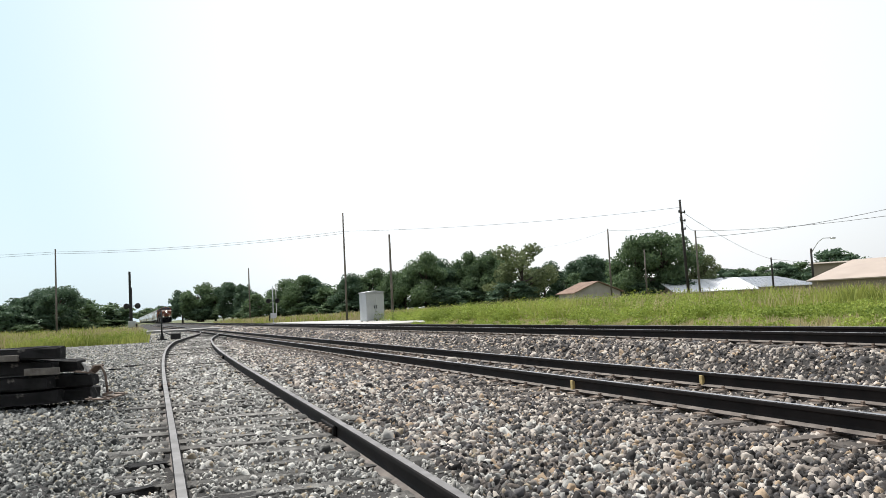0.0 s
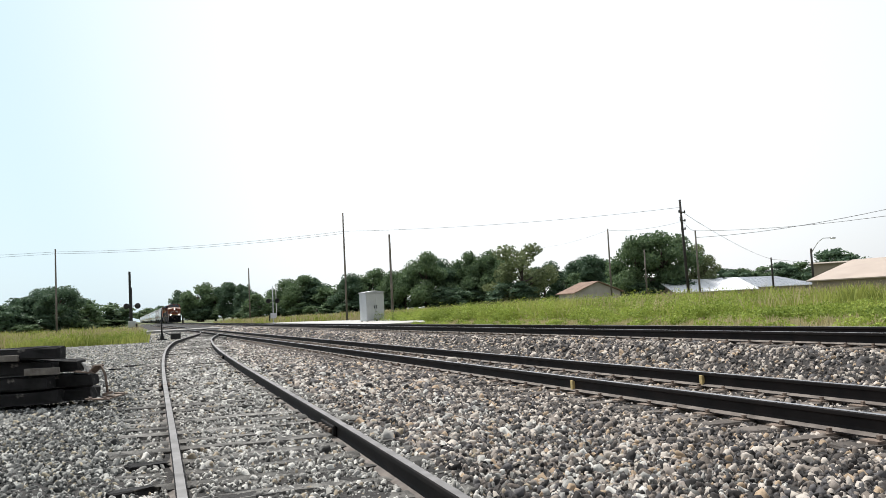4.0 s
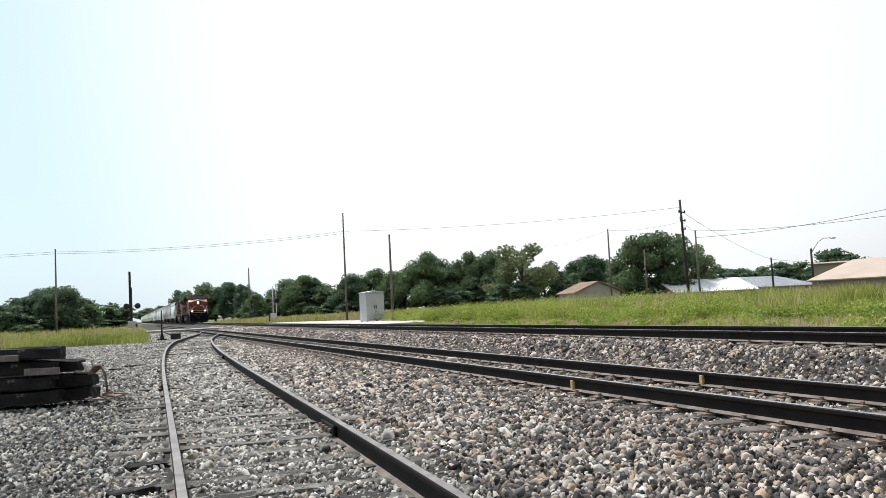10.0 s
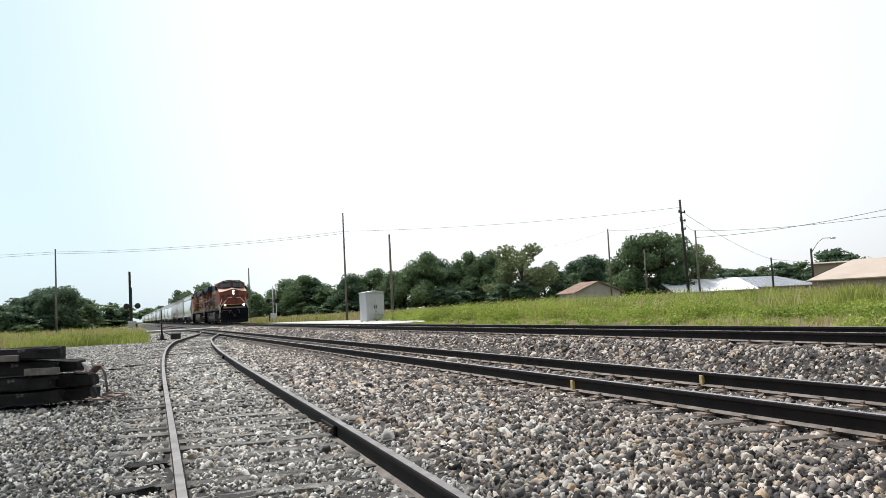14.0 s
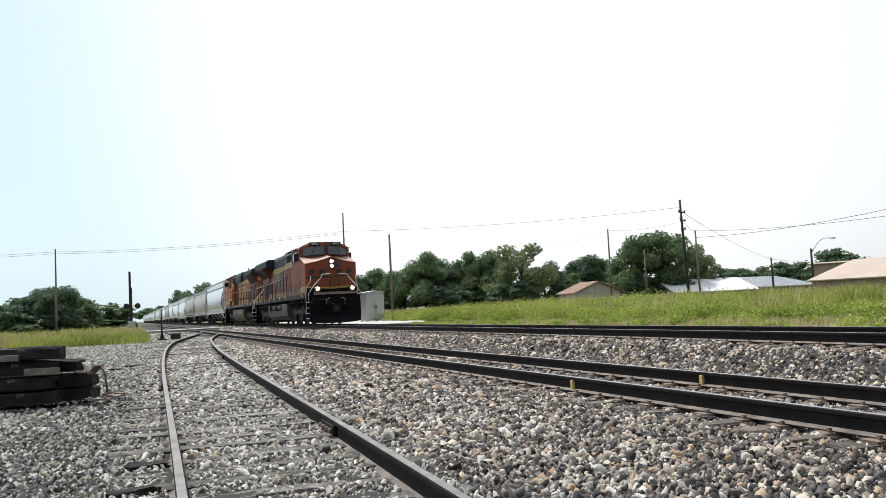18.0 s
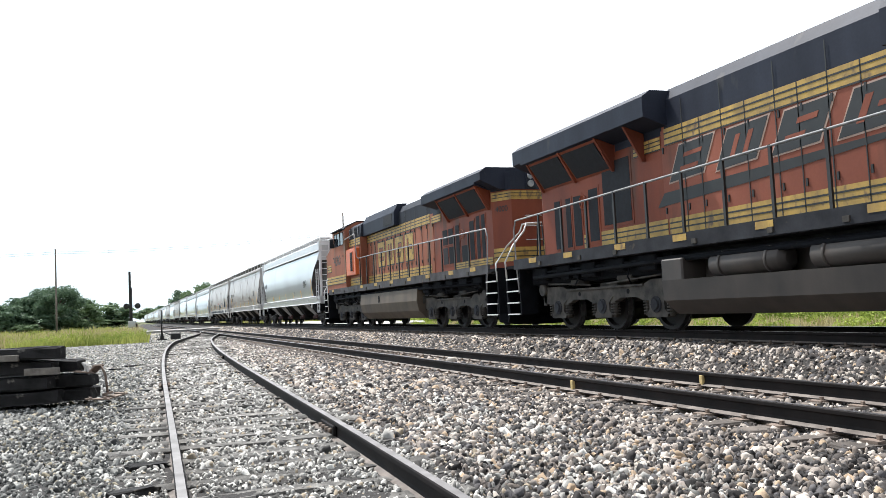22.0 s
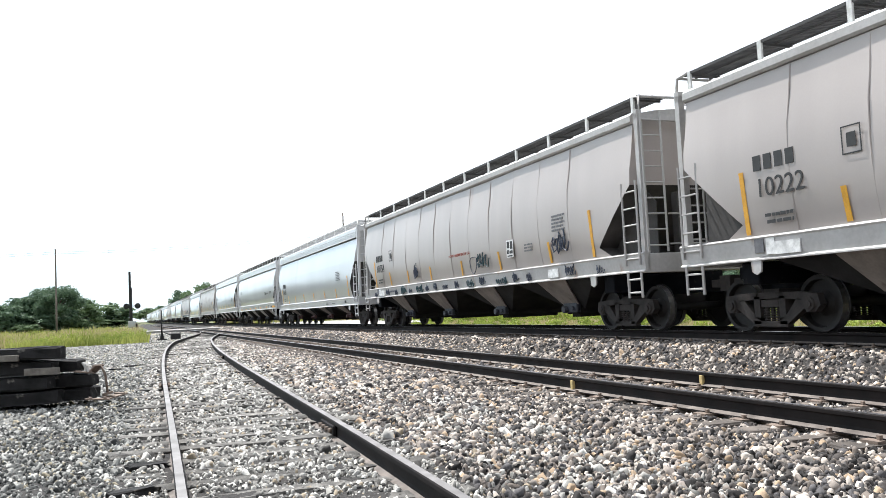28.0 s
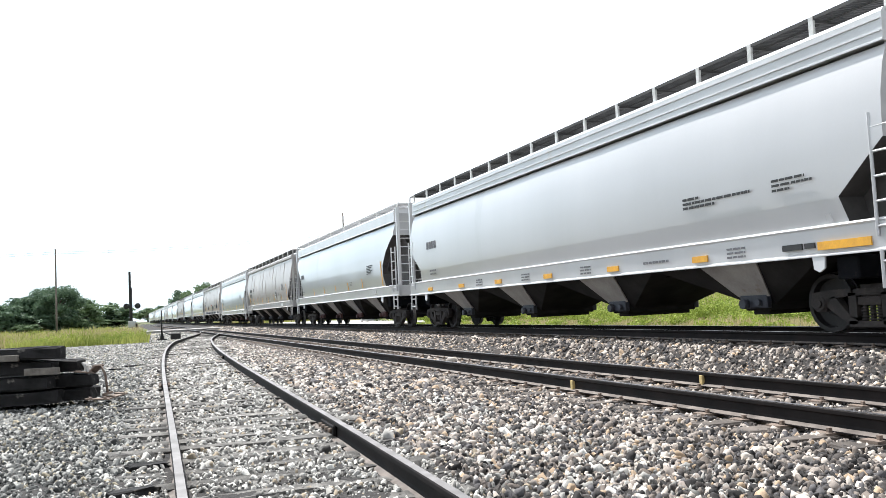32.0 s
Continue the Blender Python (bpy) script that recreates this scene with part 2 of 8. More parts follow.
def a_z(y):
    """Rail top of the siding."""
    s = np.clip(y, -5, 70) / 60
    z = CAM_Z - 1.1325 + 0.7449 * s - 0.558 * s * s
    w = np.clip((y - 35) / 25, 0, 1)
    return z * (1 - w) + B_Z * w


def ground_z(x, y):
    """The height of the ground: ballast beds, the yard and the fields."""
    x, y = np.asarray(x, float), np.asarray(y, float)
    bed_a = a_z(y) - RAIL_H + 0.02
    base = np.full(np.broadcast(x, y).shape, -0.14)
    # siding bed and the yard left of it
    wa = np.clip(1 - (np.abs(x - a_x(y)) - 1.3) / 1.0, 0, 1)
    left = np.where(x < a_x(y), np.clip(bed_a - 0.03, -0.15, 0.1), base)
    z = left * (1 - wa) + bed_a * wa
    # middle track
    wb = np.clip(1 - (np.abs(x - B_X) - 1.3) / 0.7, 0, 1)
    z = z * (1 - wb) + (B_Z - RAIL_H - 0.055) * wb
    # main track on its raised bed
    wc = np.clip(1 - (np.abs(x - C_X) - 1.5) / 1.0, 0, 1)
    wc = wc * wc * (3 - 2 * wc)
    z = z * (1 - wc) + (C_Z - RAIL_H - 0.06) * wc
    # fields
    wr = np.clip((x - C_X - 2.0) / 4.0, 0, 1)
    far = np.clip((x - 16) / 60, 0, 1) * 0.25 + np.where(y > 48, 0, 0.12)
    z = np.where(x > C_X, z * (1 - wr) + (0.05 + far) * wr, z)
    return z


def build_ground():
    xs = np.concatenate([[-4000, -900, -300, -120, -60, -30], np.arange(-20, 18.01, 0.25), [19, 21, 24, 28, 34, 42, 55, 75, 110, 180, 350, 900, 4000]])
    ys = np.concatenate([[-3000, -600, -150, -60, -20], np.arange(-8, 60, 0.5), np.arange(60, 140, 2), [150, 170, 200, 260, 340, 500, 800, 1500, 4000]])
    X, Y = np.meshgrid(xs, ys)
    rng = np.random.default_rng(4)
    Z = ground_z(X, Y) + rng.normal(0, 0.008, X.shape) * (np.abs(X) < 18)
    n, k = len(xs), len(ys)
    idx = np.arange(n * k).reshape(k, n)
    faces = np.stack([idx[:-1, :-1], idx[:-1, 1:], idx[1:, 1:], idx[1:, :-1]], -1).reshape(-1, 4)
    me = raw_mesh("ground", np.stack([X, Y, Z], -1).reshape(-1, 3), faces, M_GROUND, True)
    me.materials.append(M_FIELD)
    cx = (X[:-1, :-1] + X[1:, 1:]).ravel() / 2
    cy = (Y[:-1, :-1] + Y[1:, 1:]).ravel() / 2
    field = (cx > C_X + 2.6) | (cx < -14) | ((cy > 52) & (cx < a_x(cy) - 4)) | (cy > 400)
    me.polygons.foreach_set("material_index", field.astype(np.int32))
    tagged(new("ground", me), "grey gravel rail yard running out into grass fields", "ground", kind="structure")


RAIL_PROFILE = [(-0.076, 0), (-0.076, 0.012), (-0.016, 0.034), (-0.009, 0.06), (-0.009, 0.13), (-0.036, 0.148), (-0.037, 0.176), (-0.03, 0.186), (0.03, 0.186), (0.037, 0.176), (0.036, 0.148), (0.009, 0.13), (0.009, 0.06), (0.016, 0.034), (0.076, 0.012), (0.076, 0)]


def rail(name, line, parent, label, head=M_HEAD):
    """A rail swept along points of its top centre line; the worn running surface takes the bright steel."""
    bm = bmesh.new()
    rings = []
    for i, p in enumerate(line):
        d = Vector(line[min(i + 1, len(line) - 1)]) - Vector(line[max(i - 1, 0)])
        nx = Vector((d.y, -d.x, 0)).normalized()
        rings.append([bm.verts.new(Vector(p) + nx * u + Vector((0, 0, v - RAIL_H))) for u, v in RAIL_PROFILE])
    n = len(RAIL_PROFILE)
    for a, b in zip(rings[:-1], rings[1:]):
        for k in range(n):
            f = bm.faces.new((a[k], b[k], b[(k + 1) % n], a[(k + 1) % n]))
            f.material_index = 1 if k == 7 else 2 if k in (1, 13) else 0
    for ring in (rings[0], rings[-1][::-1]):
        bm.faces.new(ring)
    bmesh.ops.recalc_face_normals(bm, faces=bm.faces[:])
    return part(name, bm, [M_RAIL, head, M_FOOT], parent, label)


def tie_mesh(name, mat, seed, length=2.6, w=0.23, h=0.17):
    """A worn wooden sleeper, top at z 0."""
    rnd = random.Random(seed)
    bm = bmesh.new()
    box(bm, -length / 2, length / 2, -w / 2, w / 2, -h, 0, bevel=0.012)
    bmesh.ops.subdivide_edges(bm, edges=[e for e in bm.edges if abs(e.verts[0].co.x - e.verts[1].co.x) > 1], cuts=3)
    for v in bm.verts:
        v.co += Vector((rnd.uniform(-0.03, 0.03), rnd.uniform(-0.022, 0.022), rnd.uniform(-0.018, 0.006)))
    me = bpy.data.meshes.new(name)
    bm.to_mesh(me)
    bm.free()
    me.materials.append(mat)
    return me


def plates(name, rows, parent):
    """Tie plates with spikes under both rails of a track."""
    bm = bmesh.new()
    for x, y, z, a in rows:
        box(bm, x - 0.17, x + 0.17, y - 0.09, y + 0.09, z - 0.012, z + 0.012)
        for s in (-1, 1):
            box(bm, x + s * 0.095 - 0.018, x + s * 0.095 + 0.018, y + s * 0.04 - 0.015, y + s * 0.04 + 0.015, z, z + 0.05)
    ob = part(name, bm, M_PLATE, parent)
    tagged(ob, "rusty tie plates and spikes", kind="stuff")


def straight_track(name, cx, rz, label, y0=-60, y1=900, near=130, spacing=0.53):
    t = thing(name, pose(cx, 0, 0), label, "railway track", "railway tracks", "structure")
    steps = [y0, -10, 0, 10, 20, 40, 80, 160, 320, y1]
    for s in (-0.7525, 0.7525):
        rail("rail", [(s, y, rz) for y in steps], t, "dark rail with a bright worn head")
    rnd = random.Random(name)
    meshes = [tie_mesh("tie", M_TIE, k) for k in range(4)]
    y, count, far, pl = -24.0, 0, bmesh.new(), []
    while y < near * 1.6:
        yy, z = y + rnd.uniform(-0.04, 0.04), rz - RAIL_H - 0.012
        if count < 270:
            share("tie", meshes[count % 4], t, pose(rnd.uniform(-0.05, 0.05), yy, z, 0, 0, rnd.uniform(-1, 1)))
            pl += [(s, yy, z, 0) for s in (-0.7525, 0.7525)] if y < 45 else []
        else:
            box(far, -1.3, 1.3, yy - 0.115, yy + 0.115, z - 0.17, z)
        y, count = y + spacing, count + 1
    tagged(part("distant_ties", far, M_TIE, t), "distant sleepers under the rails", kind="stuff")
    plates("tie_plates", pl, t)
    return t


def tie_rows():
    """Where the siding's ties lie: (y, sideways, depth, turn)."""
    rnd = random.Random(5)
    rows, y = [], -19.0
    while y < 66:
        rows.append((y, rnd.uniform(-0.08, 0.08), rnd.uniform(0, 0.03), rnd.uniform(-2, 2)))
        y += 0.55 + rnd.uniform(-0.05, 0.05)
    return rows


SIDING_TIES = tie_rows()


def siding():
    t = thing("siding_track", pose(0, 0, 0), "old siding track with bleached ties sunk in gravel, curving into the next track", "railway track", "railway tracks", "structure")
    ys = np.concatenate([[-20, -8], np.arange(-2, 90, 1.5)])
    sides = {-1: [], 1: []}
    for y in ys:
        d = (a_x(y + 0.1) - a_x(y - 0.1)) / 0.2
        n = math.hypot(1, d)
        for s in (-1, 1):
            px, py = a_x(y) + s * 0.7525 / n, y - s * 0.7525 * d / n
            # the rails end where they meet the middle track
            if px < B_X - 0.7525 + (0.02 if s > 0 else -0.07) and py < 84:
                sides[s].append((float(px), float(py), float(a_z(py))))
    for s in (-1, 1):
        rail("rail", sides[s], t, "dark rail with a dull worn head", M_DULL_HEAD)
    meshes = [tie_mesh("tie", M_TIE_OLD, 20 + k, 2.5) for k in range(5)]
    for k, (y, off, low, turn) in enumerate(SIDING_TIES):
        d = (a_x(y + 0.1) - a_x(y - 0.1)) / 0.2
        share("tie", meshes[k % 5], t, pose(float(a_x(y)) + off, y, float(a_z(y)) - RAIL_H + 0.058 - low, 0, 0, -math.degrees(math.atan(d)) + turn))
    return t


def stones(name, area, mat, seed, label, simple=False):
    """Loose stones, each a small uneven block lying on the ground. area: rows of (x0, x1, y0, y1, per square metre, size)."""
    rng = np.random.default_rng(seed)
    P, S = [], []
    for x0, x1, y0, y1, dens, size in area:
        n = int((x1 - x0) * (y1 - y0) * dens)
        x, y = rng.uniform(x0, x1, n), rng.uniform(y0, y1, n)
        P.append(np.stack([x, y], -1))
        S.append(np.full(n, size))
    P, S = np.concatenate(P), np.concatenate(S)
    # rails and sleeper tops stay clear
    keep = np.ones(len(P), bool)
    for cx, w in ((B_X, 0.1), (C_X, 0.1)):
        for s in (-0.7525, 0.7525):
            keep &= np.abs(P[:, 0] - cx - s) > w
    ax = a_x(P[:, 1])
    for s in (-0.7525, 0.7525):
        keep &= ~((np.abs(P[:, 0] - ax - s) < 0.09) & (P[:, 1] < 66))
    # few stones lie on the siding's ties
    ties = np.array([r[0] for r in SIDING_TIES])
    slope = (a_x(P[:, 1] + 0.1) - a_x(P[:, 1] - 0.1)) / 0.2
    across = P[:, 1] + (P[:, 0] - ax) * slope
    near_tie = np.abs(across[:, None] - ties[None]).min(1) < 0.1
    keep &= ~(near_tie & (np.abs(P[:, 0] - ax) < 1.2) & (rng.random(len(P)) < 0.72))
    P, S = P[keep], S[keep]
    n = len(P)
    # a five-sided foot, a narrower waist and an off-centre tip
    turn = (np.arange(5) * 1.2566)[None] + rng.uniform(-0.4, 0.4, (n, 5))
    lo, up = rng.uniform(0.8, 1.2, (n, 5)), rng.uniform(0.55, 0.95, (n, 5))
    foot = np.stack([np.cos(turn) * lo, np.sin(turn) * lo, np.full((n, 5), -0.9)], -1)
    waist = np.stack([np.cos(turn + 0.25) * up, np.sin(turn + 0.25) * up, rng.uniform(0.25, 0.85, (n, 5))], -1)
    tip = np.stack([rng.uniform(-0.35, 0.35, n), rng.uniform(-0.35, 0.35, n), rng.uniform(0.85, 1.3, n)], -1)[:, None]
    V = np.concatenate([foot, waist, tip], 1)
    V *= (rng.lognormal(0, 0.3, (n, 1, 1)) * rng.uniform([0.42, 0.3, 0.36], [0.82, 0.52, 0.68], (n, 3))[:, None, :]) * S[:, None, None]
    ang = rng.uniform(0, 2 * np.pi, (n, 3)) * np.array([0.12, 0.12, 1.0])
    ca, sa = np.cos(ang), np.sin(ang)
    for ax_i, (i, j) in enumerate(((1, 2), (0, 2), (0, 1))):
        a, b = V[:, :, i].copy(), V[:, :, j].copy()
        V[:, :, i] = a * ca[:, None, ax_i] - b * sa[:, None, ax_i]
        V[:, :, j] = a * sa[:, None, ax_i] + b * ca[:, None, ax_i]
    z = ground_z(P[:, 0], P[:, 1]) + rng.uniform(-0.008, 0.02, n)
    V += np.concatenate([P, z[:, None]], 1)[:, None, :]
    if simple:
        # far stones: five sides rising to a point
        V = V[:, [0, 1, 2, 3, 4, 10]]
        V[:, :, 2] = z[:, None] + (V[:, :, 2] - z[:, None]) * 0.48
        F = np.array([(k, (k + 1) % 5, 5) for k in range(5)])[None] + (np.arange(n) * 6)[:, None, None]
        me = raw_mesh(name, V.reshape(-1, 3), F.reshape(-1, 3), mat)
    else:
        F = np.array([f for k in range(5) for j in ((k + 1) % 5,) for f in ((k, j, 5 + j), (k, 5 + j, 5 + k), (5 + k, 5 + j, 10))])[None] + (np.arange(n) * 11)[:, None, None]
        me = raw_mesh(name, V.reshape(-1, 3), F.reshape(-1, 3), mat)
    tagged(new(name, me), label, "gravel", kind="stuff")


build_ground()
straight_track("middle_track", B_X, B_Z, "track with dark heavy rails on wooden ties in grey ballast")
straight_track("main_track", C_X, C_Z, "main railway track on a raised bed of grey ballast")
siding()


# ---- the train ----
M_ORANGE = material("faded_orange_paint", (0.25, 0.066, 0.033), 0.55, dark=(0.15, 0.042, 0.026), scale=0.9, fine=22, bump=0.04, spec=0.18, rust=(0.105, 0.048, 0.034), rust_at=0.59, streak=0.88, grain=0.1)
M_FADED = material("sun_faded_orange_paint", (0.285, 0.094, 0.058), 0.55, dark=(0.18, 0.057, 0.036), scale=0.9, fine=22, bump=0.04, spec=0.18, rust=(0.12, 0.055, 0.038), rust_at=0.6, streak=0.88, grain=0.1)
M_NEW_ORANGE = material("fresh_orange_paint", (0.62, 0.135, 0.035), 0.42, dark=(0.52, 0.105, 0.03), scale=2, fine=20, bump=0.03)
M_WORN = material("bleached_pinkish_orange_paint", (0.34, 0.13, 0.078), 0.6, dark=(0.21, 0.075, 0.045), scale=1.1, fine=22, bump=0.04, spec=0.15, rust=(0.19, 0.135, 0.09), rust_at=0.56, streak=0.9, grain=0.12)
M_WORN_TOP = material("chalky_hood_paint", (0.04, 0.046, 0.058), 0.75, dark=(0.018, 0.021, 0.029), scale=1.2, fine=20, bump=0.05, rust=(0.09, 0.095, 0.1), rust_at=0.64, streak=0.8, spec=0.2)
M_YELLOW = material("faded_yellow_stripe", (0.52, 0.33, 0.07), 0.55, dark=(0.28, 0.18, 0.05), scale=3.5, fine=30, bump=0.03, rust=(0.15, 0.095, 0.05), rust_at=0.57, streak=0.5)
M_GREEN = material("dark_hood_paint", (0.024, 0.029, 0.045), 0.6, dark=(0.013, 0.016, 0.027), scale=1.5, fine=20, bump=0.05, rust=(0.05, 0.048, 0.05), rust_at=0.66, streak=0.7, spec=0.2)
M_BLACK = material("black_underframe", (0.0072, 0.008, 0.0105), 0.8, dark=(0.0036, 0.004, 0.0055), scale=4, fine=40, bump=0.2, rust=(0.03, 0.025, 0.021), rust_at=0.64, spec=0.1)
M_DUST = material("dusty_grey_casting", (0.075, 0.066, 0.056), 0.85, dark=(0.015, 0.014, 0.013), scale=4, fine=40, bump=0.25)
M_TANK = material("dusty_fuel_tank", (0.108, 0.082, 0.056), 0.65, dark=(0.05, 0.038, 0.028), scale=1.6, fine=30, bump=0.06, streak=0.6, grain=0.1)
M_TANK_DARK = material("oily_fuel_tank", (0.062, 0.05, 0.042), 0.6, dark=(0.024, 0.02, 0.018), scale=1.6, fine=30, bump=0.06, streak=0.6, grain=0.1)
# Lighter frame grey, with the light on the second engine's sill painted in.
M_LIT_SILL = material("lit_grey_frame_paint", (0.095, 0.094, 0.098), 0.75, dark=(0.038, 0.037, 0.039), scale=2.2, fine=30, bump=0.08, rust=(0.17, 0.13, 0.1), rust_at=0.64, spec=0.15)
M_WHITE = material("white_handrail_paint", (0.72, 0.72, 0.70), 0.5, dark=(0.5, 0.5, 0.48), scale=8, fine=50, bump=0.03)
M_SILL = material("grey_frame_paint", (0.042, 0.044, 0.05), 0.75, dark=(0.017, 0.0175, 0.021), scale=2.2, fine=30, bump=0.08, rust=(0.1, 0.078, 0.058), rust_at=0.66, spec=0.15)
M_GRILLE = material("dark_grille", (0.011, 0.0125, 0.018), 0.8, scale=8, fine=70, bump=0.2)
M_CABGLASS = material("dark_cab_glass", (0.035, 0.045, 0.055), 0.06, dark=(0.02, 0.026, 0.032), scale=1, fine=3, bump=0.0, spec=0.8)
M_LOGO = material("dark_logo_paint", (0.02, 0.02, 0.02), 0.5, scale=3, fine=40, bump=0.02)
M_LAMP = glow("lit_headlight", (1.0, 0.95, 0.82), 14.0)
M_LENS = material("unlit_lens", (0.5, 0.52, 0.55), 0.15, 0.4, scale=6, fine=30, bump=0.0)
M_WHEEL = material("dark_wheel_steel", (0.014, 0.012, 0.011), 0.7, 0.2, dark=(0.007, 0.006, 0.006), scale=5, fine=40, bump=0.15)
M_TREAD = material("bright_tread", (0.4, 0.39, 0.38), 0.35, 0.9, scale=8, fine=40, bump=0.02)

FRONT, REAR = -1, 1


def side_m(s, w, y, z):
    """A flat frame on the side s of a vehicle: text runs as a viewer beside it reads it."""
    m = Matrix(((0, 0, s, s * w), (s, 0, 0, y), (0, 1, 0, z), (0, 0, 0, 1)))
    return m


def lettering(text, size, m, mat, parent, name="number", label="", extrude=0.003, wide=1.0):
    cu = bpy.data.curves.new(name, "FONT")
    cu.body, cu.size, cu.extrude, cu.align_x = text, size, extrude, "CENTER"
    tmp = new(name + "_tmp", cu)
    me = bpy.data.meshes.new_from_object(tmp)
    bpy.data.objects.remove(tmp)
    me.materials.append(mat)
    ob = new(name, me)
    ob.parent = parent
    ob.matrix_basis = m @ Matrix.Diagonal((wide, 1, 1, 1))
    if label:
        ob["label"] = label
    return ob


def bars(rows, m, mat, parent, name="stencilling", label=""):
    """Writing too small to read: rows of (x, y, width, height) as thin bars, broken into words."""
    bm = bmesh.new()
    rnd = random.Random(len(rows) * 7 + int(rows[0][2] * 100))
    for row in rows:
        x, y, w, h = (v * 0.76 for v in row)
        at = x
        while at < x + w - 0.02:
            step = min(rnd.uniform(0.06, 0.22) * max(1, h / 0.06), x + w - at)
            box(bm, at, at + step * 0.84, y, y + h, 0, 0.004)
            at += step
    return tagged(part(name, bm, mat, parent, label, m), "rows of small stencilled lettering", kind="stuff")


def side_plate(bm, s, w, y0, y1, z0, z1, t=0.008, mat=0):
    box(bm, min(s * w, s * (w + t)), max(s * w, s * (w + t)), y0, y1, z0, z1, mat)


def wheelset(parent, y, r):
    bm = bmesh.new()
    for s in (-1, 1):
        wheel_disc(bm, (s * 0.79, -s), r, 0.14)
    tube(bm, [(-1.02, 0, 0), (1.02, 0, 0)], 0.085, 10)
    for f in bm.faces:
        c = f.calc_center_median()
        rad = math.hypot(c.y, c.z)
        if abs(rad - r * 0.992) < 0.012 and abs(f.normal.x) < 0.5:
            f.material_index = 1
    return part("wheelset", bm, [M_WHEEL, M_TREAD], parent, "steel wheels on an axle", pose(0, y, r))


def freight_truck(parent, y):
    """A three-piece truck: cast side frames with windows, springs, bolster and two wheelsets."""
    bm = bmesh.new()
    for s in (-1, 1):
        x0, x1 = sorted((s * 0.93, s * 1.06))
        for e in (-1, 1):
            prism(bm, [(e * 0.25, 0.66), (e * 0.62, 0.66), (e * 1.05, 0.62), (e * 1.1, 0.44), (e * 0.98, 0.33), (e * 0.8, 0.33), (e * 0.76, 0.52), (e * 0.3, 0.56)], 0, x0, x1)
            prism(bm, [(e * 0.62, 0.56), (e * 0.76, 0.52), (e * 0.78, 0.4), (e * 0.38, 0.14), (e * 0.22, 0.14), (e * 0.22, 0.24), (e * 0.34, 0.26)], 0, x0, x1)
            prism(bm, [(e * 0.22, 0.2), (e * 0.36, 0.26), (e * 0.36, 0.6), (e * 0.22, 0.6)], 0, x0, x1)
            tube(bm, [(s * 0.9, e * 0.89, 0.457), (s * 1.1, e * 0.89, 0.457)], 0.11, 10)
            tube(bm, [(s * 1.1, e * 0.89, 0.457), (s * 1.125, e * 0.89, 0.457)], 0.065, 8)
        box(bm, x0, x1, -0.3, 0.3, 0.56, 0.66)
        box(bm, x0, x1, -0.38, 0.38, 0.1, 0.19)
        for k in (-0.13, 0, 0.13):
            for j in range(5):
                tube(bm, [(s * 0.985, k, 0.2 + j * 0.042), (s * 0.985, k, 0.222 + j * 0.042)], 0.06, 8)
            tube(bm, [(s * 0.985, k, 0.19), (s * 0.985, k, 0.42)], 0.04, 6)
        box(bm, min(s * 0.9, s * 1.05), max(s * 0.9, s * 1.05), -0.2, 0.2, 0.42, 0.54)
    box(bm, -1.0, 1.0, -0.18, 0.18, 0.42, 0.72)
    t = part("truck", bm, M_TRUCK, parent, "rusty cast freight truck", pose(0, y, 0))
    for e in (-0.89, 0.89):
        wheelset(t, e, 0.457)
    return t


M_TRUCK = material("rusty_truck_casting", (0.034, 0.027, 0.024), 0.85, dark=(0.014, 0.012, 0.011), scale=5, fine=40, bump=0.3)


def coupler(parent, y, d, z=0.88):
    bm = bmesh.new()
    box(bm, -0.07, 0.07, min(y, y - d * 0.5), max(y, y - d * 0.5), z - 0.08, z + 0.08, bevel=0.015)
    prism(bm, [(-0.16, y - d * 0.12), (-0.14, y + d * 0.06), (0.02, y + d * 0.05), (0.05, y - d * 0.02), (0.17, y + d * 0.02), (0.18, y - d * 0.1), (0.08, y - d * 0.16)], 2, z - 0.15, z + 0.15)
    part("coupler", bm, M_TRUCK, parent)
    bm = bmesh.new()
    tube(bm, [(0.3, y - d * 0.45, z), (0.32, y - d * 0.2, z - 0.22), (0.25, y, z - 0.33), (0.15, y + d * 0.02, z - 0.3)], 0.025, 6)
    part("air_hose", bm, M_BLACK, parent)


def rung_ladder(parent, side, x, y0, y1, z0, z1, n, mat, axis=1, name="ladder", r=0.017):
    """A ladder of flat stiles and round rungs; axis 1: it lies along y at x; axis 0: across at y."""
    bm = bmesh.new()
    def at(u, z):
        return (x, u, z) if axis == 1 else (u, x, z)
    for u in (y0, y1):
        tube(bm, [at(u, z0), at(u, z1)], r * 1.5, 5)
    for k in range(n):
        z = z0 + (z1 - z0) * (k + 0.4) / n
        tube(bm, [at(y0, z), at(y1, z)], r, 5)
    return part(name, bm, mat, parent)


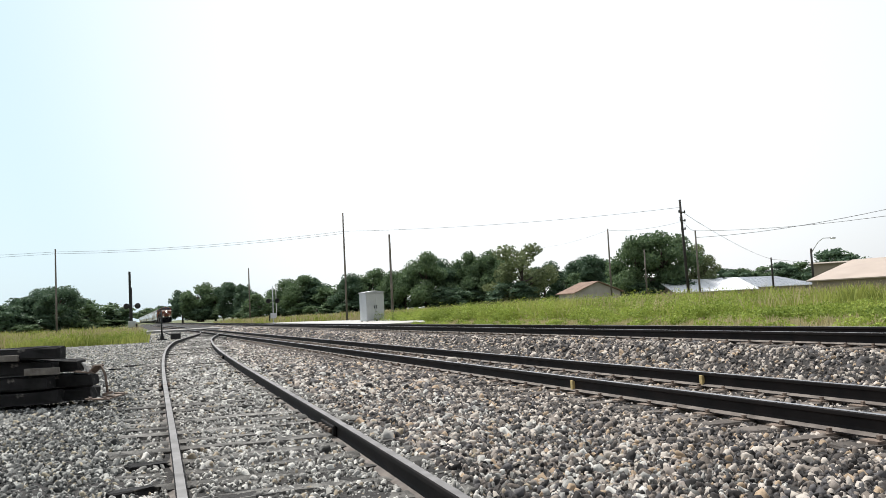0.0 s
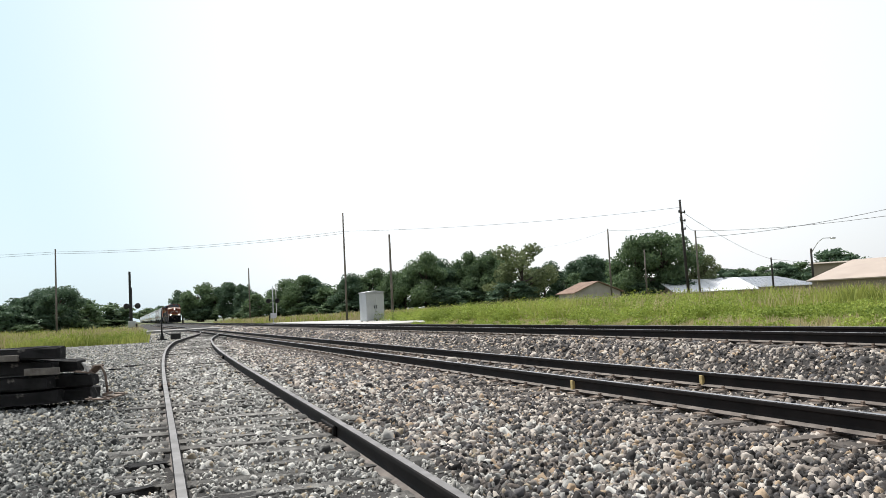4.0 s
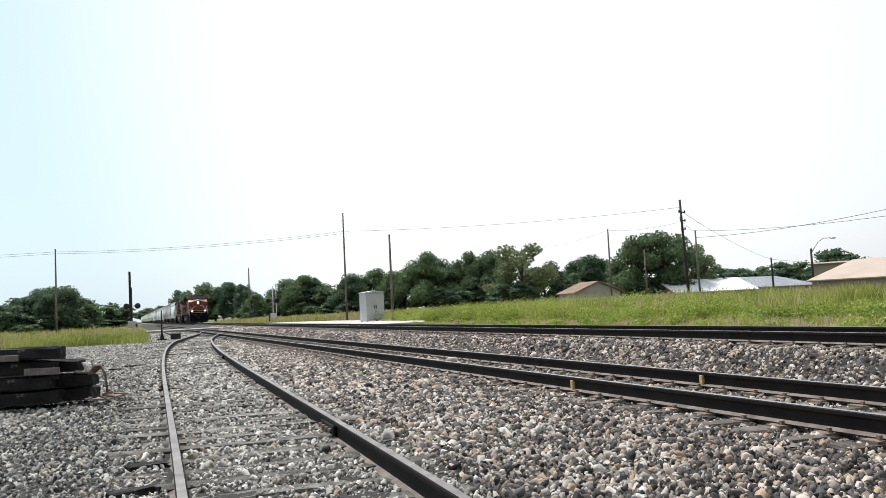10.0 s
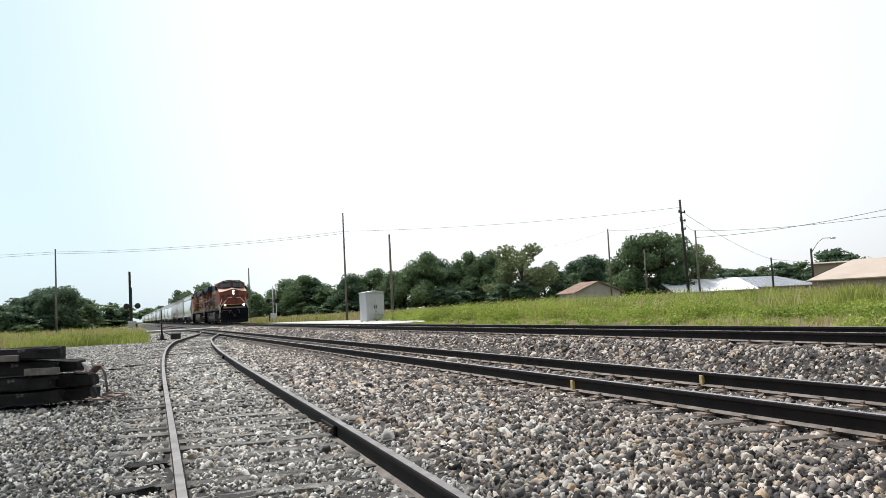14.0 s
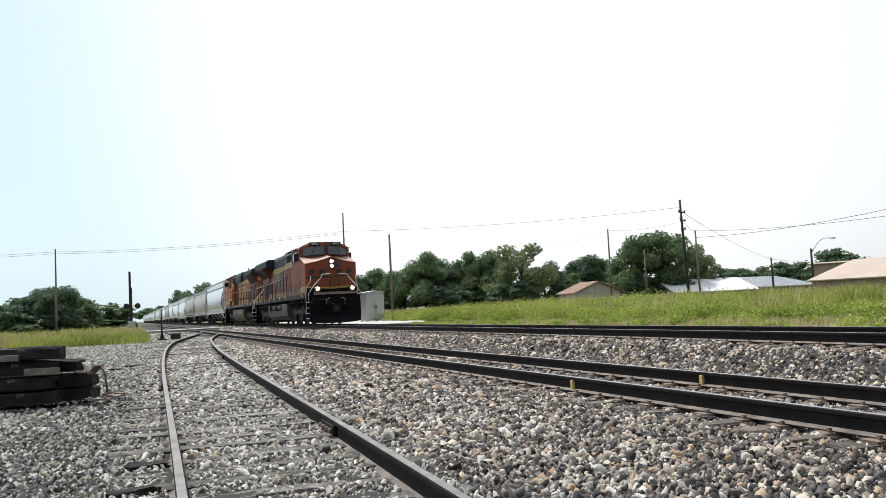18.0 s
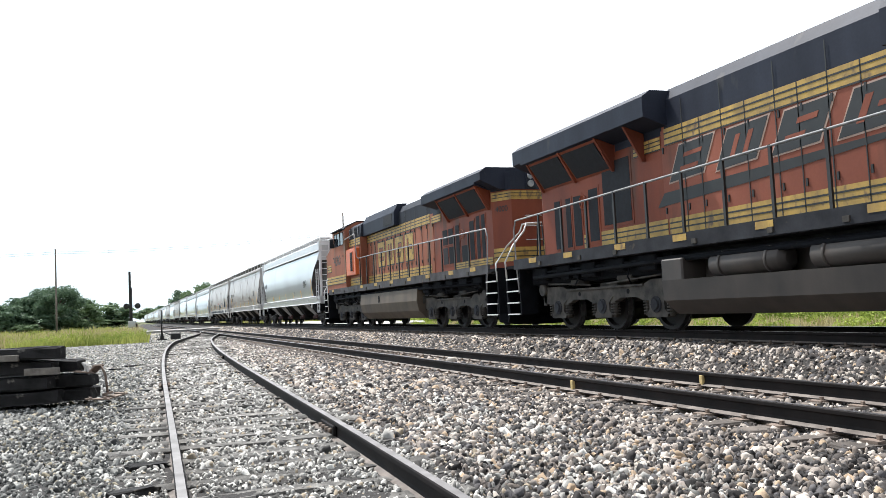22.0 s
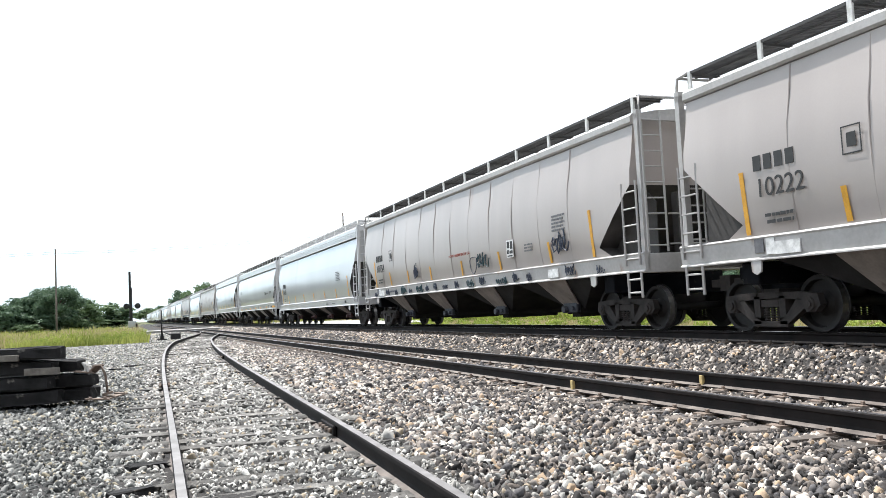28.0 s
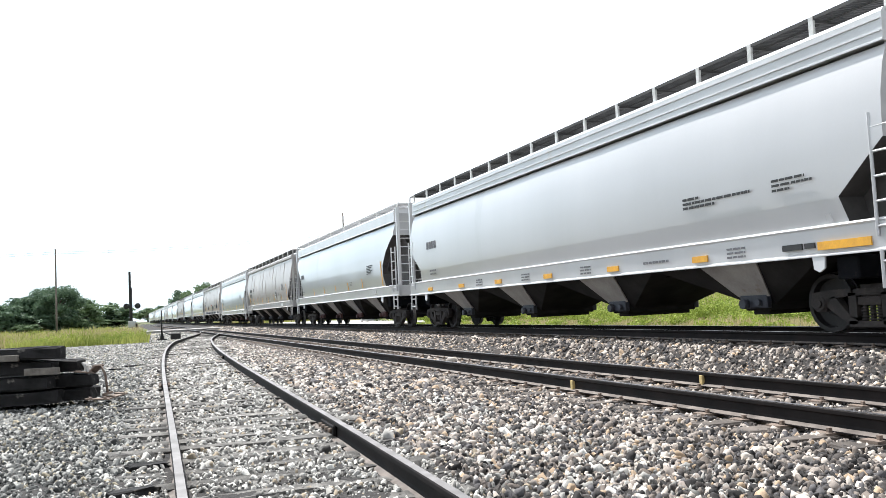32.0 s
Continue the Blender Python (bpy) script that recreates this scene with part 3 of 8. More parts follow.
def hopper(label, kind, paint, trim, marks):
    """A covered hopper car. kind: sizes; marks: what is written on its sides."""
    t = thing("hopper_car", pose(C_X, 0, C_Z), label, "hopper car", "hopper cars of the train")
    zl, zs, zt, ye, cut = kind["ledge"], kind["sill"], kind["top"], kind["end"], kind["cut"]
    prof = [(1.50, zl), (1.56, zl + 0.35), (1.595, zl + 0.8), (1.6, zl + 1.2), (1.575, zl + 1.65), (1.5, zl + 2.05), (1.405, zt - 0.5)]
    band = [(1.49, zt - 0.46), (1.49, zt - 0.44), (1.465, zt - 0.42), (1.465, zt - 0.06), (1.42, zt), (1.3, zt + 0.03)] if kind["band"] == "deep" else [(1.46, zt - 0.2), (1.5, zt - 0.16), (1.5, zt - 0.04), (1.44, zt + 0.01), (1.3, zt + 0.03)]
    if kind["band"] != "deep":
        prof[-1] = (1.43, zt - 0.21)

    def yend(z):
        for (za, a), (zb, b) in zip(cut[:-1], cut[1:]):
            if za <= z <= zb:
                return a + (b - a) * (z - za) / (zb - za)
        return cut[0][1] if z < cut[0][0] else cut[-1][1]
    # finer rows where the end is cut away
    rows = sorted({round(z, 3) for z in [p[1] for p in prof] + [c[0] for c in cut] if zl <= z <= prof[-1][1]})
    def xat(z):
        for (xa, za), (xb, zb) in zip(prof[:-1], prof[1:]):
            if za <= z <= zb + 1e-4:
                return xa + (xb - xa) * (z - za) / (zb - za)
        return prof[-1][0]
    cols = [-1 + 2 * k / 14 for k in range(15)]
    for s in (-1, 1):
        bm = bmesh.new()
        rnd = random.Random(11)
        grid = []
        for z in rows:
            x = xat(z)
            grid.append([bm.verts.new((s * (x + (kind["dent"] * math.sin(c * 31 + z * 2) if abs(c) < 0.99 else 0)), c * yend(z), z)) for c in cols])
        for a, b in zip(grid[:-1], grid[1:]):
            for k in range(14):
                f = bm.faces.new((a[k], a[k + 1], b[k + 1], b[k]))
                f.smooth = True
        bmesh.ops.recalc_face_normals(bm, faces=bm.faces[:])
        if sum(f.normal.x for f in bm.faces) * s < 0:
            bmesh.ops.reverse_faces(bm, faces=bm.faces[:])
        part("side_sheet", bm, paint, t)
        if kind["seams"]:
            for k in range(1, 12):
                bm = bmesh.new()
                y = -9 + 18 * k / 12
                tube(bm, [(s * x, y, z) for x, z in prof], 0.011, 4)
                part("weld_seam", bm, paint, t)
        # top chord
        bm = bmesh.new()
        outline = [(s * x, z) for x, z in band] + [(s * 1.25, zt - 0.02), (s * 1.25, band[0][1])]
        prism(bm, outline, 1, -cut[-1][1] - 0.02, cut[-1][1] + 0.02)
        chord = part("top_chord", bm, trim, t)
        for dz in kind["lines"]:
            bm = bmesh.new()
            tube(bm, [(s * 1.475, -cut[-1][1], zt - dz), (s * 1.475, cut[-1][1], zt - dz)], 0.014, 5)
            part("chord_rib", bm, trim, chord)
        # side sill
        bm = bmesh.new()
        prism(bm, [(s * 1.42, zl), (s * 1.56, zl), (s * 1.585, zl - 0.03), (s * 1.565, zl - 0.06), (s * 1.535, zs + 0.05), (s * 1.58, zs + 0.02), (s * 1.58, zs), (s * 1.42, zs)], 1, -ye, ye)
        part("side_sill", bm, trim, t)
    # slope sheets at both ends
    for d in (-1, 1):
        bm = bmesh.new()
        zz = rows + [zt + 0.02]
        L = [bm.verts.new((-xat(z) if z <= rows[-1] else -1.25, d * (yend(z) - 0.02), z)) for z in zz]
        R = [bm.verts.new((xat(z) if z <= rows[-1] else 1.25, d * (yend(z) - 0.02), z)) for z in zz]
        for k in range(len(zz) - 1):
            f = bm.faces.new((L[k], R[k], R[k + 1], L[k + 1]))
            # below the cut the sheet takes the dark colour that holds the recess's shade
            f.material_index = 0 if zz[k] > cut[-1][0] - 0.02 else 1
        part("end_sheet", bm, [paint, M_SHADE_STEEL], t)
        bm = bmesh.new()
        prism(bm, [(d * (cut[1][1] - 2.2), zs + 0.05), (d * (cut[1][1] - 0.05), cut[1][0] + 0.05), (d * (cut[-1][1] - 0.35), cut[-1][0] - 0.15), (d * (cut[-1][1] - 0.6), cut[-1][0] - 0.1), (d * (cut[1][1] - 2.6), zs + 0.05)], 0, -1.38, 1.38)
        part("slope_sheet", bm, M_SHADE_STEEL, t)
        bm = bmesh.new()
        box(bm, -1.5, 1.5, min(d * (ye - 0.28), d * ye), max(d * (ye - 0.28), d * ye), zs - 0.02, zl - 0.03, bevel=0.012)
        part("end_sill", bm, trim, t)
        bm = bmesh.new()
        box(bm, -0.25, 0.25, min(d * 7.2, d * (ye + 0.02)), max(d * 7.2, d * (ye + 0.02)), 0.72, zs - 0.03)
        box(bm, -1.4, 1.4, min(d * (kind["truck"] - 0.2), d * (kind["truck"] + 0.2)), max(d * (kind["truck"] - 0.2), d * (kind["truck"] + 0.2)), 0.8, zs - 0.01, bevel=0.02)
        part("draft_sill", bm, M_BLACK, t, "black stub sill and bolster")
        bm = bmesh.new()
        for s in (-1, 1):
            box(bm, min(s * 1.38, s * 1.5), max(s * 1.38, s * 1.5), min(d * (ye - 0.16), d * (ye - 0.04)), max(d * (ye - 0.16), d * (ye - 0.04)), zl - 0.02, zt + 0.04)
        box(bm, -1.5, 1.5, min(d * (ye - 0.16), d * (ye - 0.06)), max(d * (ye - 0.16), d * (ye - 0.06)), zt - 0.16, zt - 0.04)
        part("end_post", bm, trim, t)
        for s in (-1, 1):
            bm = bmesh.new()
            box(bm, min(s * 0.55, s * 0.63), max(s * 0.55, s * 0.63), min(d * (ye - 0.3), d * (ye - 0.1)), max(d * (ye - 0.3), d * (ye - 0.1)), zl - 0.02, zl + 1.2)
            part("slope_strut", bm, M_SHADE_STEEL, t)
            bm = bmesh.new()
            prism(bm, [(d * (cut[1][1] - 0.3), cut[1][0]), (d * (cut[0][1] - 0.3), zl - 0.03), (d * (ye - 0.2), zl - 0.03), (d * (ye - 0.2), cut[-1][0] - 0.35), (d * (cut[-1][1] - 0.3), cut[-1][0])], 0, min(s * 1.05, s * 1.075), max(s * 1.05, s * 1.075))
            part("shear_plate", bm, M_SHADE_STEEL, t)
        bm = bmesh.new()
        zb = zt + kind["board"]
        for s in (-1, 1):
            tube(bm, [(s * 1.44, d * (ye - 0.03), zt - 0.1), (s * 1.42, d * (ye - 0.06), zb - 0.06), (s * 1.36, d * (ye - 0.3), zb - 0.01)], 0.03, 6)
        tube(bm, [(-1.42, d * (ye - 0.06), zb - 0.05), (1.42, d * (ye - 0.06), zb - 0.05)], 0.028, 6)
        part("end_railing", bm, trim, t)
        for s in (-1, 1):
            rung_ladder(t, s, s * 1.585, d * (ye - 0.62), d * (ye - 0.12), zl - 0.25, zl + 1.42, 5, trim)
            rung_ladder(t, s, s * 1.56, d * (ye - 0.6), d * (ye - 0.14), zs - 0.5, zs + 0.02, 2, trim, name="sill_step", r=0.02)
        rung_ladder(t, 0, d * (ye - 0.02), -1.44, -0.98, zl, zt + 0.02, 9, trim, axis=0, name="end_ladder")
        rung_ladder(t, 0, d * (ye - 0.02), 0.98, 1.44, zl, zt + 0.02, 9, trim, axis=0, name="end_ladder")
        bm = bmesh.new()
        tube(bm, [(-0.9, d * (ye - 0.05), zl + 0.75), (0.9, d * (ye - 0.05), zl + 0.75)], 0.018, 5)
        tube(bm, [(-0.9, d * (ye - 0.05), zl + 0.15), (0.9, d * (ye - 0.05), zl + 0.15)], 0.018, 5)
        part("end_handrail", bm, trim, t)
        coupler(t, d * (ye + 0.55), d)
        freight_truck(t, d * kind["truck"])
        for s in (-1, 1):
            bm = bmesh.new()
            yp = kind["truck"] - 0.35
            prism(bm, [(d * (yp + 0.12), zs), (d * (yp - 0.12), zs), (d * (yp - 0.1), zs - 0.18), (d * yp, zs - 0.23), (d * (yp + 0.1), zs - 0.18)], 0, s * 1.54, s * 1.57)
            part("jacking_pad", bm, trim, t)
    # roof
    bm = bmesh.new()
    prism(bm, [(-1.42, zt - 0.03), (-1.42, zt + 0.0), (-0.9, zt + 0.1), (-0.35, zt + 0.15), (0.35, zt + 0.15), (0.9, zt + 0.1), (1.42, zt + 0.0), (1.42, zt - 0.03)], 1, -cut[-1][1], cut[-1][1])
    part("roof", bm, trim, t)
    for k in range(10):
        bm = bmesh.new()
        tube(bm, [(0, -8.1 + 1.8 * k, zt + 0.14), (0, -8.1 + 1.8 * k, zt + 0.27)], 0.4, 12)
        part("hatch", bm, trim, t)
    # running board: open grating on brackets
    for s in (-1, 1):
        bm = bmesh.new()
        zb = zt + kind["board"]
        x0, x1 = sorted((s * 0.72, s * 1.36))
        for x in (x0, x1, (x0 + x1) / 2):
            box(bm, x - 0.012, x + 0.012, -ye + 0.1, ye - 0.1, zb - 0.05, zb)
        n = 330 if kind["grate"] is M_GRATING_DARK else 180
        for k in range(n):
            y = -ye + 0.12 + (2 * ye - 0.24) * k / (n - 1)
            box(bm, x0, x1, y - 0.014, y + 0.014, zb - 0.03, zb - 0.008)
        part("running_board", bm, kind["grate"], t, "galvanised walkway grating")
        nb = kind["brackets"]
        for k in range(nb):
            bm = bmesh.new()
            y = -ye + 0.35 + (2 * ye - 0.7) * k / (nb - 1)
            box(bm, min(s * 1.34, s * 1.38), max(s * 1.34, s * 1.38), y - 0.045, y + 0.045, zt - 0.05, zb)
            br = part("bracket", bm, M_WHITE, t)
            bm = bmesh.new()
            box(bm, min(s * 0.7, s * 1.33), max(s * 0.7, s * 1.33), y - 0.025, y + 0.025, zb - 0.085, zb - 0.052)
            part("bracket_arm", bm, kind["grate"], br)
    # discharge chutes between the trucks
    for y in kind["chutes"]:
        bm = bmesh.new()
        # sloping sheets run down to the outlet from both sides and meet those of the next chute under the sill
        half = (max(kind["chutes"]) - min(kind["chutes"])) / 6 - 0.04
        top = [bm.verts.new(p) for p in ((-1.44, y - half, zs + 0.03), (1.44, y - half, zs + 0.03), (1.44, y + half, zs + 0.03), (-1.44, y + half, zs + 0.03))]
        low = [bm.verts.new(p) for p in ((-0.72, y - 0.3, 0.47), (0.72, y - 0.3, 0.47), (0.72, y + 0.3, 0.47), (-0.72, y + 0.3, 0.47))]
        for k in range(4):
            bm.faces.new((top[k], top[(k + 1) % 4], low[(k + 1) % 4], low[k]))
        bm.faces.new(low)
        bm.faces.new(top[::-1])
        bmesh.ops.recalc_face_normals(bm, faces=bm.faces[:])
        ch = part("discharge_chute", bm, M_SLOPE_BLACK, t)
        for s in (-1, 1):
            bm = bmesh.new()
            za, zb_ = zs + 0.02, 0.6
            q = [(s * 1.475, y - 0.72, za), (s * 1.475, y + 0.72, za), (s * 0.93, y + 0.38, zb_), (s * 0.93, y - 0.38, zb_)]
            bm.faces.new([bm.verts.new(p) for p in q])
            r = bmesh.ops.extrude_face_region(bm, geom=bm.faces[:])
            bmesh.ops.translate(bm, verts=[v for v in r["geom"] if isinstance(v, bmesh.types.BMVert)], vec=(-s * 0.02, 0, 0.02))
            bmesh.ops.recalc_face_normals(bm, faces=bm.faces[:])
            part("chute_face", bm, kind["chute_paint"], ch, "painted chute sheet")
        bm = bmesh.new()
        box(bm, -0.88, 0.88, y - 0.3, y + 0.3, 0.36, 0.62, bevel=0.02)
        box(bm, -0.8, 0.8, y - 0.2, y + 0.2, 0.29, 0.37, bevel=0.02)
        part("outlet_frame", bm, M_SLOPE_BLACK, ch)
        for s in (-1, 1):
            bm = bmesh.new()
            box(bm, min(s * 0.84, s * 0.96), max(s * 0.84, s * 0.96), y - 0.33, y + 0.33, 0.4, 0.64, bevel=0.02)
            tube(bm, [(s * 0.9, y + 0.16, 0.48), (s * 1.06, y + 0.16, 0.48)], 0.085, 8)
            tube(bm, [(s * 0.9, y - 0.17, 0.5), (s * 1.02, y - 0.17, 0.5)], 0.055, 8)
            part("outlet_gate", bm, kind["gate_paint"], ch)
    bm = bmesh.new()
    tube(bm, [(-0.9, -8.6, zs - 0.06), (-0.9, 8.6, zs - 0.06)], 0.04, 6)
    part("brake_pipe", bm, M_BLACK, t)
    for s in (-1, 1):
        marks(t, s, kind)
    return t


def stripe_bars(t, s, kind, rows, mat):
    """Upright yellow reflector bars on the side, (y, z0, z1), leaning with the sheet."""
    for y, z0, z1 in rows:
        bm = bmesh.new()
        w = 1.6 if z1 > kind["ledge"] + 0.5 else 1.565
        wl = 1.515
        vs = [bm.verts.new(p) for p in ((s * (wl + 0.02), y - 0.05, z0), (s * (wl + 0.02), y + 0.05, z0), (s * (w + 0.015), y + 0.05, z1), (s * (w + 0.015), y - 0.05, z1))]
        bm.faces.new(vs)
        r = bmesh.ops.extrude_face_region(bm, geom=bm.faces[:])
        bmesh.ops.translate(bm, verts=[v for v in r["geom"] if isinstance(v, bmesh.types.BMVert)], vec=(s * 0.006, 0, 0))
        bmesh.ops.recalc_face_normals(bm, faces=bm.faces[:])
        part("reflector_bar", bm, mat, t)


def sill_plates(t, s, zc, rows, mat, name="reflector_plate"):
    for y, w, h in rows:
        bm = bmesh.new()
        box(bm, min(s * 1.555, s * 1.578), max(s * 1.555, s * 1.578), y - w / 2, y + w / 2, zc - h / 2, zc + h / 2)
        part(name, bm, mat, t)


M_BLUE_SILVER = material("pale_silver_car_paint", (0.49, 0.495, 0.51), 0.36, dark=(0.43, 0.435, 0.445), scale=0.4, fine=30, bump=0.0, rust=(0.36, 0.355, 0.35), rust_at=0.66, streak=0.93, grain=0.02, coat=1.0)
M_SILVER = material("light_grey_car_paint", (0.5, 0.495, 0.495), 0.36, dark=(0.44, 0.435, 0.435), scale=0.4, fine=30, bump=0.0, rust=(0.38, 0.37, 0.36), rust_at=0.66, streak=0.93, grain=0.02, coat=1.0)
M_BEIGE = material("weathered_beige_grey_car_paint", (0.43, 0.385, 0.36), 0.42, dark=(0.36, 0.32, 0.298), scale=0.6, fine=30, bump=0.0, rust=(0.27, 0.19, 0.135), rust_at=0.67, streak=0.9, grain=0.03, coat=0.35)
M_BEIGE_TRIM = material("grey_beige_trim", (0.46, 0.45, 0.44), 0.5, dark=(0.37, 0.355, 0.34), scale=1.2, fine=14, bump=0.03, rust=(0.26, 0.17, 0.11), rust_at=0.64, streak=0.6)
M_TRIM = material("white_grey_trim", (0.6, 0.605, 0.61), 0.4, dark=(0.52, 0.52, 0.525), scale=0.8, fine=30, bump=0.0, rust=(0.52, 0.48, 0.43), rust_at=0.65, streak=0.6, grain=0.02, coat=0.6)
# Steel of the car-end recesses, with their shade put into its colour.
M_SHADE_STEEL = material("shaded_end_steel", (0.085, 0.08, 0.077), 0.75, dark=(0.05, 0.047, 0.045), scale=2, fine=25, bump=0.06)
# Chute slopes and outlet frames: black stands for the shade beneath the car.
M_SLOPE_BLACK = material("shade_black_slope_steel", (0.03, 0.029, 0.029), 0.85, dark=(0.015, 0.014, 0.014), scale=2, fine=25, bump=0.06, spec=0.1)
M_CHUTE_GREY = material("grey_chute_paint", (0.34, 0.325, 0.31), 0.6, dark=(0.24, 0.225, 0.21), scale=2.5, fine=25, bump=0.04, rust=(0.2, 0.15, 0.12), rust_at=0.64)
# Stained brown, darkened further to hold the shade on the chute sheets.
M_CHUTE_BROWN = material("dark_brown_chute_paint", (0.22, 0.188, 0.165), 0.7, dark=(0.12, 0.1, 0.088), scale=2.5, fine=25, bump=0.05, rust=(0.1, 0.075, 0.06), rust_at=0.6)
M_GRATING = material("galvanised_grating", (0.5, 0.5, 0.5), 0.55, 0.2, dark=(0.37, 0.37, 0.37), scale=4, fine=40, bump=0.05)
M_GRATING_DARK = material("dark_walkway_grating", (0.07, 0.068, 0.066), 0.7, 0.1, dark=(0.04, 0.04, 0.04), scale=4, fine=40, bump=0.05)
M_REFLECT = material("yellow_reflector", (0.78, 0.40, 0.03), 0.5, dark=(0.6, 0.3, 0.03), scale=6, fine=40, bump=0.02)
M_STENCIL = material("black_stencil_paint", (0.03, 0.03, 0.03), 0.6, scale=8, fine=60, bump=0.02)
M_STENCIL_GREY = material("faded_stencil_paint", (0.16, 0.16, 0.17), 0.6, scale=8, fine=60, bump=0.02)
M_TAG = material("blue_black_spray_paint", (0.05, 0.065, 0.10), 0.6, scale=5, fine=40, bump=0.02)
M_TAG_TEAL = material("dark_teal_spray_paint", (0.03, 0.075, 0.085), 0.6, dark=(0.02, 0.04, 0.05), scale=5, fine=40, bump=0.02)
M_RED_STENCIL = material("red_stencil_paint", (0.33, 0.06, 0.04), 0.6, scale=8, fine=60, bump=0.02)
M_STICKER = material("white_sticker", (0.8, 0.8, 0.78), 0.5, scale=8, fine=40, bump=0.01)
M_GATE_BLUE = material("blue_gate_paint", (0.032, 0.036, 0.05), 0.6, scale=6, fine=40)
M_GATE_RED = material("rust_red_gate", (0.085, 0.036, 0.034), 0.7, scale=6, fine=40)

KIND_A = dict(truck=8.3, grate=M_GRATING, ledge=1.61, sill=1.2, top=4.46, end=10.1, cut=[(1.61, 8.32), (2.1, 8.2), (2.45, 8.3), (2.9, 8.75), (3.5, 9.62)], band="deep", lines=(), seams=False, dent=0.012, board=0.24, brackets=8, chutes=(-5.9, -2.0, 2.0, 5.9), chute_paint=M_CHUTE_GREY, gate_paint=M_GATE_RED)
KIND_B = dict(truck=8.75, grate=M_GRATING_DARK, ledge=1.57, sill=1.18, top=4.36, end=10.35, cut=[(1.57, 9.1), (1.78, 8.68), (2.93, 10.05)], band="pipe", lines=(), seams=True, dent=0.01, board=0.36, brackets=12, chutes=(-6.2, -2.1, 2.1, 6.2), chute_paint=M_CHUTE_BROWN, gate_paint=M_GATE_BLUE)
KIND_C = dict(truck=9.05, grate=M_GRATING, ledge=1.34, sill=0.97, top=4.42, end=10.35, cut=[(1.34, 9.22), (1.95, 9.02), (2.9, 10.0)], band="deep", lines=(0.2, 0.29, 0.36), seams=False, dent=0.006, board=0.3, brackets=10, chutes=(-6.2, -2.1, 2.1, 6.2), chute_paint=M_CHUTE_BROWN, gate_paint=M_GATE_RED)
KIND_D = dict(truck=9.0, grate=M_GRATING_DARK, ledge=1.6, sill=1.15, top=4.42, end=10.35, cut=[(1.6, 9.2), (1.97, 9.1), (2.66, 9.95)], band="deep", lines=(0.15, 0.32, 0.44), seams=False, dent=0.006, board=0.3, brackets=16, chutes=(-6.5, -2.2, 2.2, 6.5), chute_paint=M_CHUTE_GREY, gate_paint=M_GATE_BLUE)


def marks_common(t, s, kind, number, mat):
    """Owner's mark (plain bars), the car's number and weight lines at its left end, notes at the right."""
    zl = kind["ledge"]
    m = side_m(s, 1.612, -s * 7.8, zl)
    bm = bmesh.new()
    for k in range(4):
        box(bm, -0.46 + 0.235 * k, -0.29 + 0.235 * k, 1.02, 1.26, 0, 0.004)
    part("owner_mark", bm, mat, t, "", m)
    if number:
        lettering(number, 0.42, side_m(s, 1.612, -s * 7.72, zl + 0.6), mat, t, "number", "black stencilled car number")
    bars([(-0.45, 0.36, 0.8, 0.07), (-0.4, 0.22, 0.75, 0.07)], side_m(s, 1.59, -s * 7.75, zl), mat, t)


def marks_a(t, s, k):
    marks_common(t, s, k, "", M_STENCIL_GREY)
    bars([(-0.5, 0.1 + 0.085 * j, 0.7 + 0.25 * (j % 3), 0.05) for j in range(6)], side_m(s, 1.618, s * 6.35, k["ledge"] + 0.5), M_STENCIL, t)
    bars([(-0.3, 0.09 * j, 0.55, 0.045) for j in range(3)], side_m(s, 1.59, s * 3.15, k["ledge"] + 0.22), M_STENCIL_GREY, t)
    stripe_bars(t, s, k, [(s * 8.05, k["ledge"] + 0.02, 2.62), (s * 5.0, k["ledge"] + 0.03, 2.05), (s * 2.5, k["ledge"] + 0.03, 2.0), (s * 0.0, k["ledge"] + 0.03, 1.98), (-s * 2.5, k["ledge"] + 0.03, 1.98), (-s * 5.0, k["ledge"] + 0.03, 1.98)], M_REFLECT)
    sill_plates(t, s, k["ledge"] - 0.2, [(s * 7.0, 0.32, 0.12)], M_GRATING, "card_holder")


def graffiti(t, s, y, z, w, h, seed, wside=1.613, mat=None):
    rnd = random.Random(seed)
    bm = bmesh.new()
    # one looping stroke and two short flicks
    loops = rnd.choice((3, 4, 5))
    pts = []
    for k in range(loops * 9):
        u = k / (loops * 9 - 1)
        a = u * loops * math.tau + rnd.uniform(-0.25, 0.25)
        pts.append((-w * 0.42 + w * 0.84 * u + 0.2 * h * math.cos(a) * rnd.uniform(0.6, 1.3), h * 0.5 + h * 0.42 * math.sin(a) * rnd.uniform(0.55, 1.1), 0.002))
    thick = rnd.uniform(0.009, 0.014) if w < 0.62 else rnd.uniform(0.015, 0.024)
    tube(bm, pts, thick, 4)
    for k in range(2):
        x = rnd.uniform(-w * 0.4, w * 0.3)
        tube(bm, [(x, rnd.uniform(0, h * 0.3), 0.002), (x + w * 0.1, h * 0.5, 0.002), (x + w * rnd.uniform(-0.1, 0.25), h * rnd.uniform(0.9, 1.2), 0.002)], thick, 4)
    part("graffiti_tag", bm, mat or M_TAG, t, "sprayed scribble", side_m(s, wside, y, z))


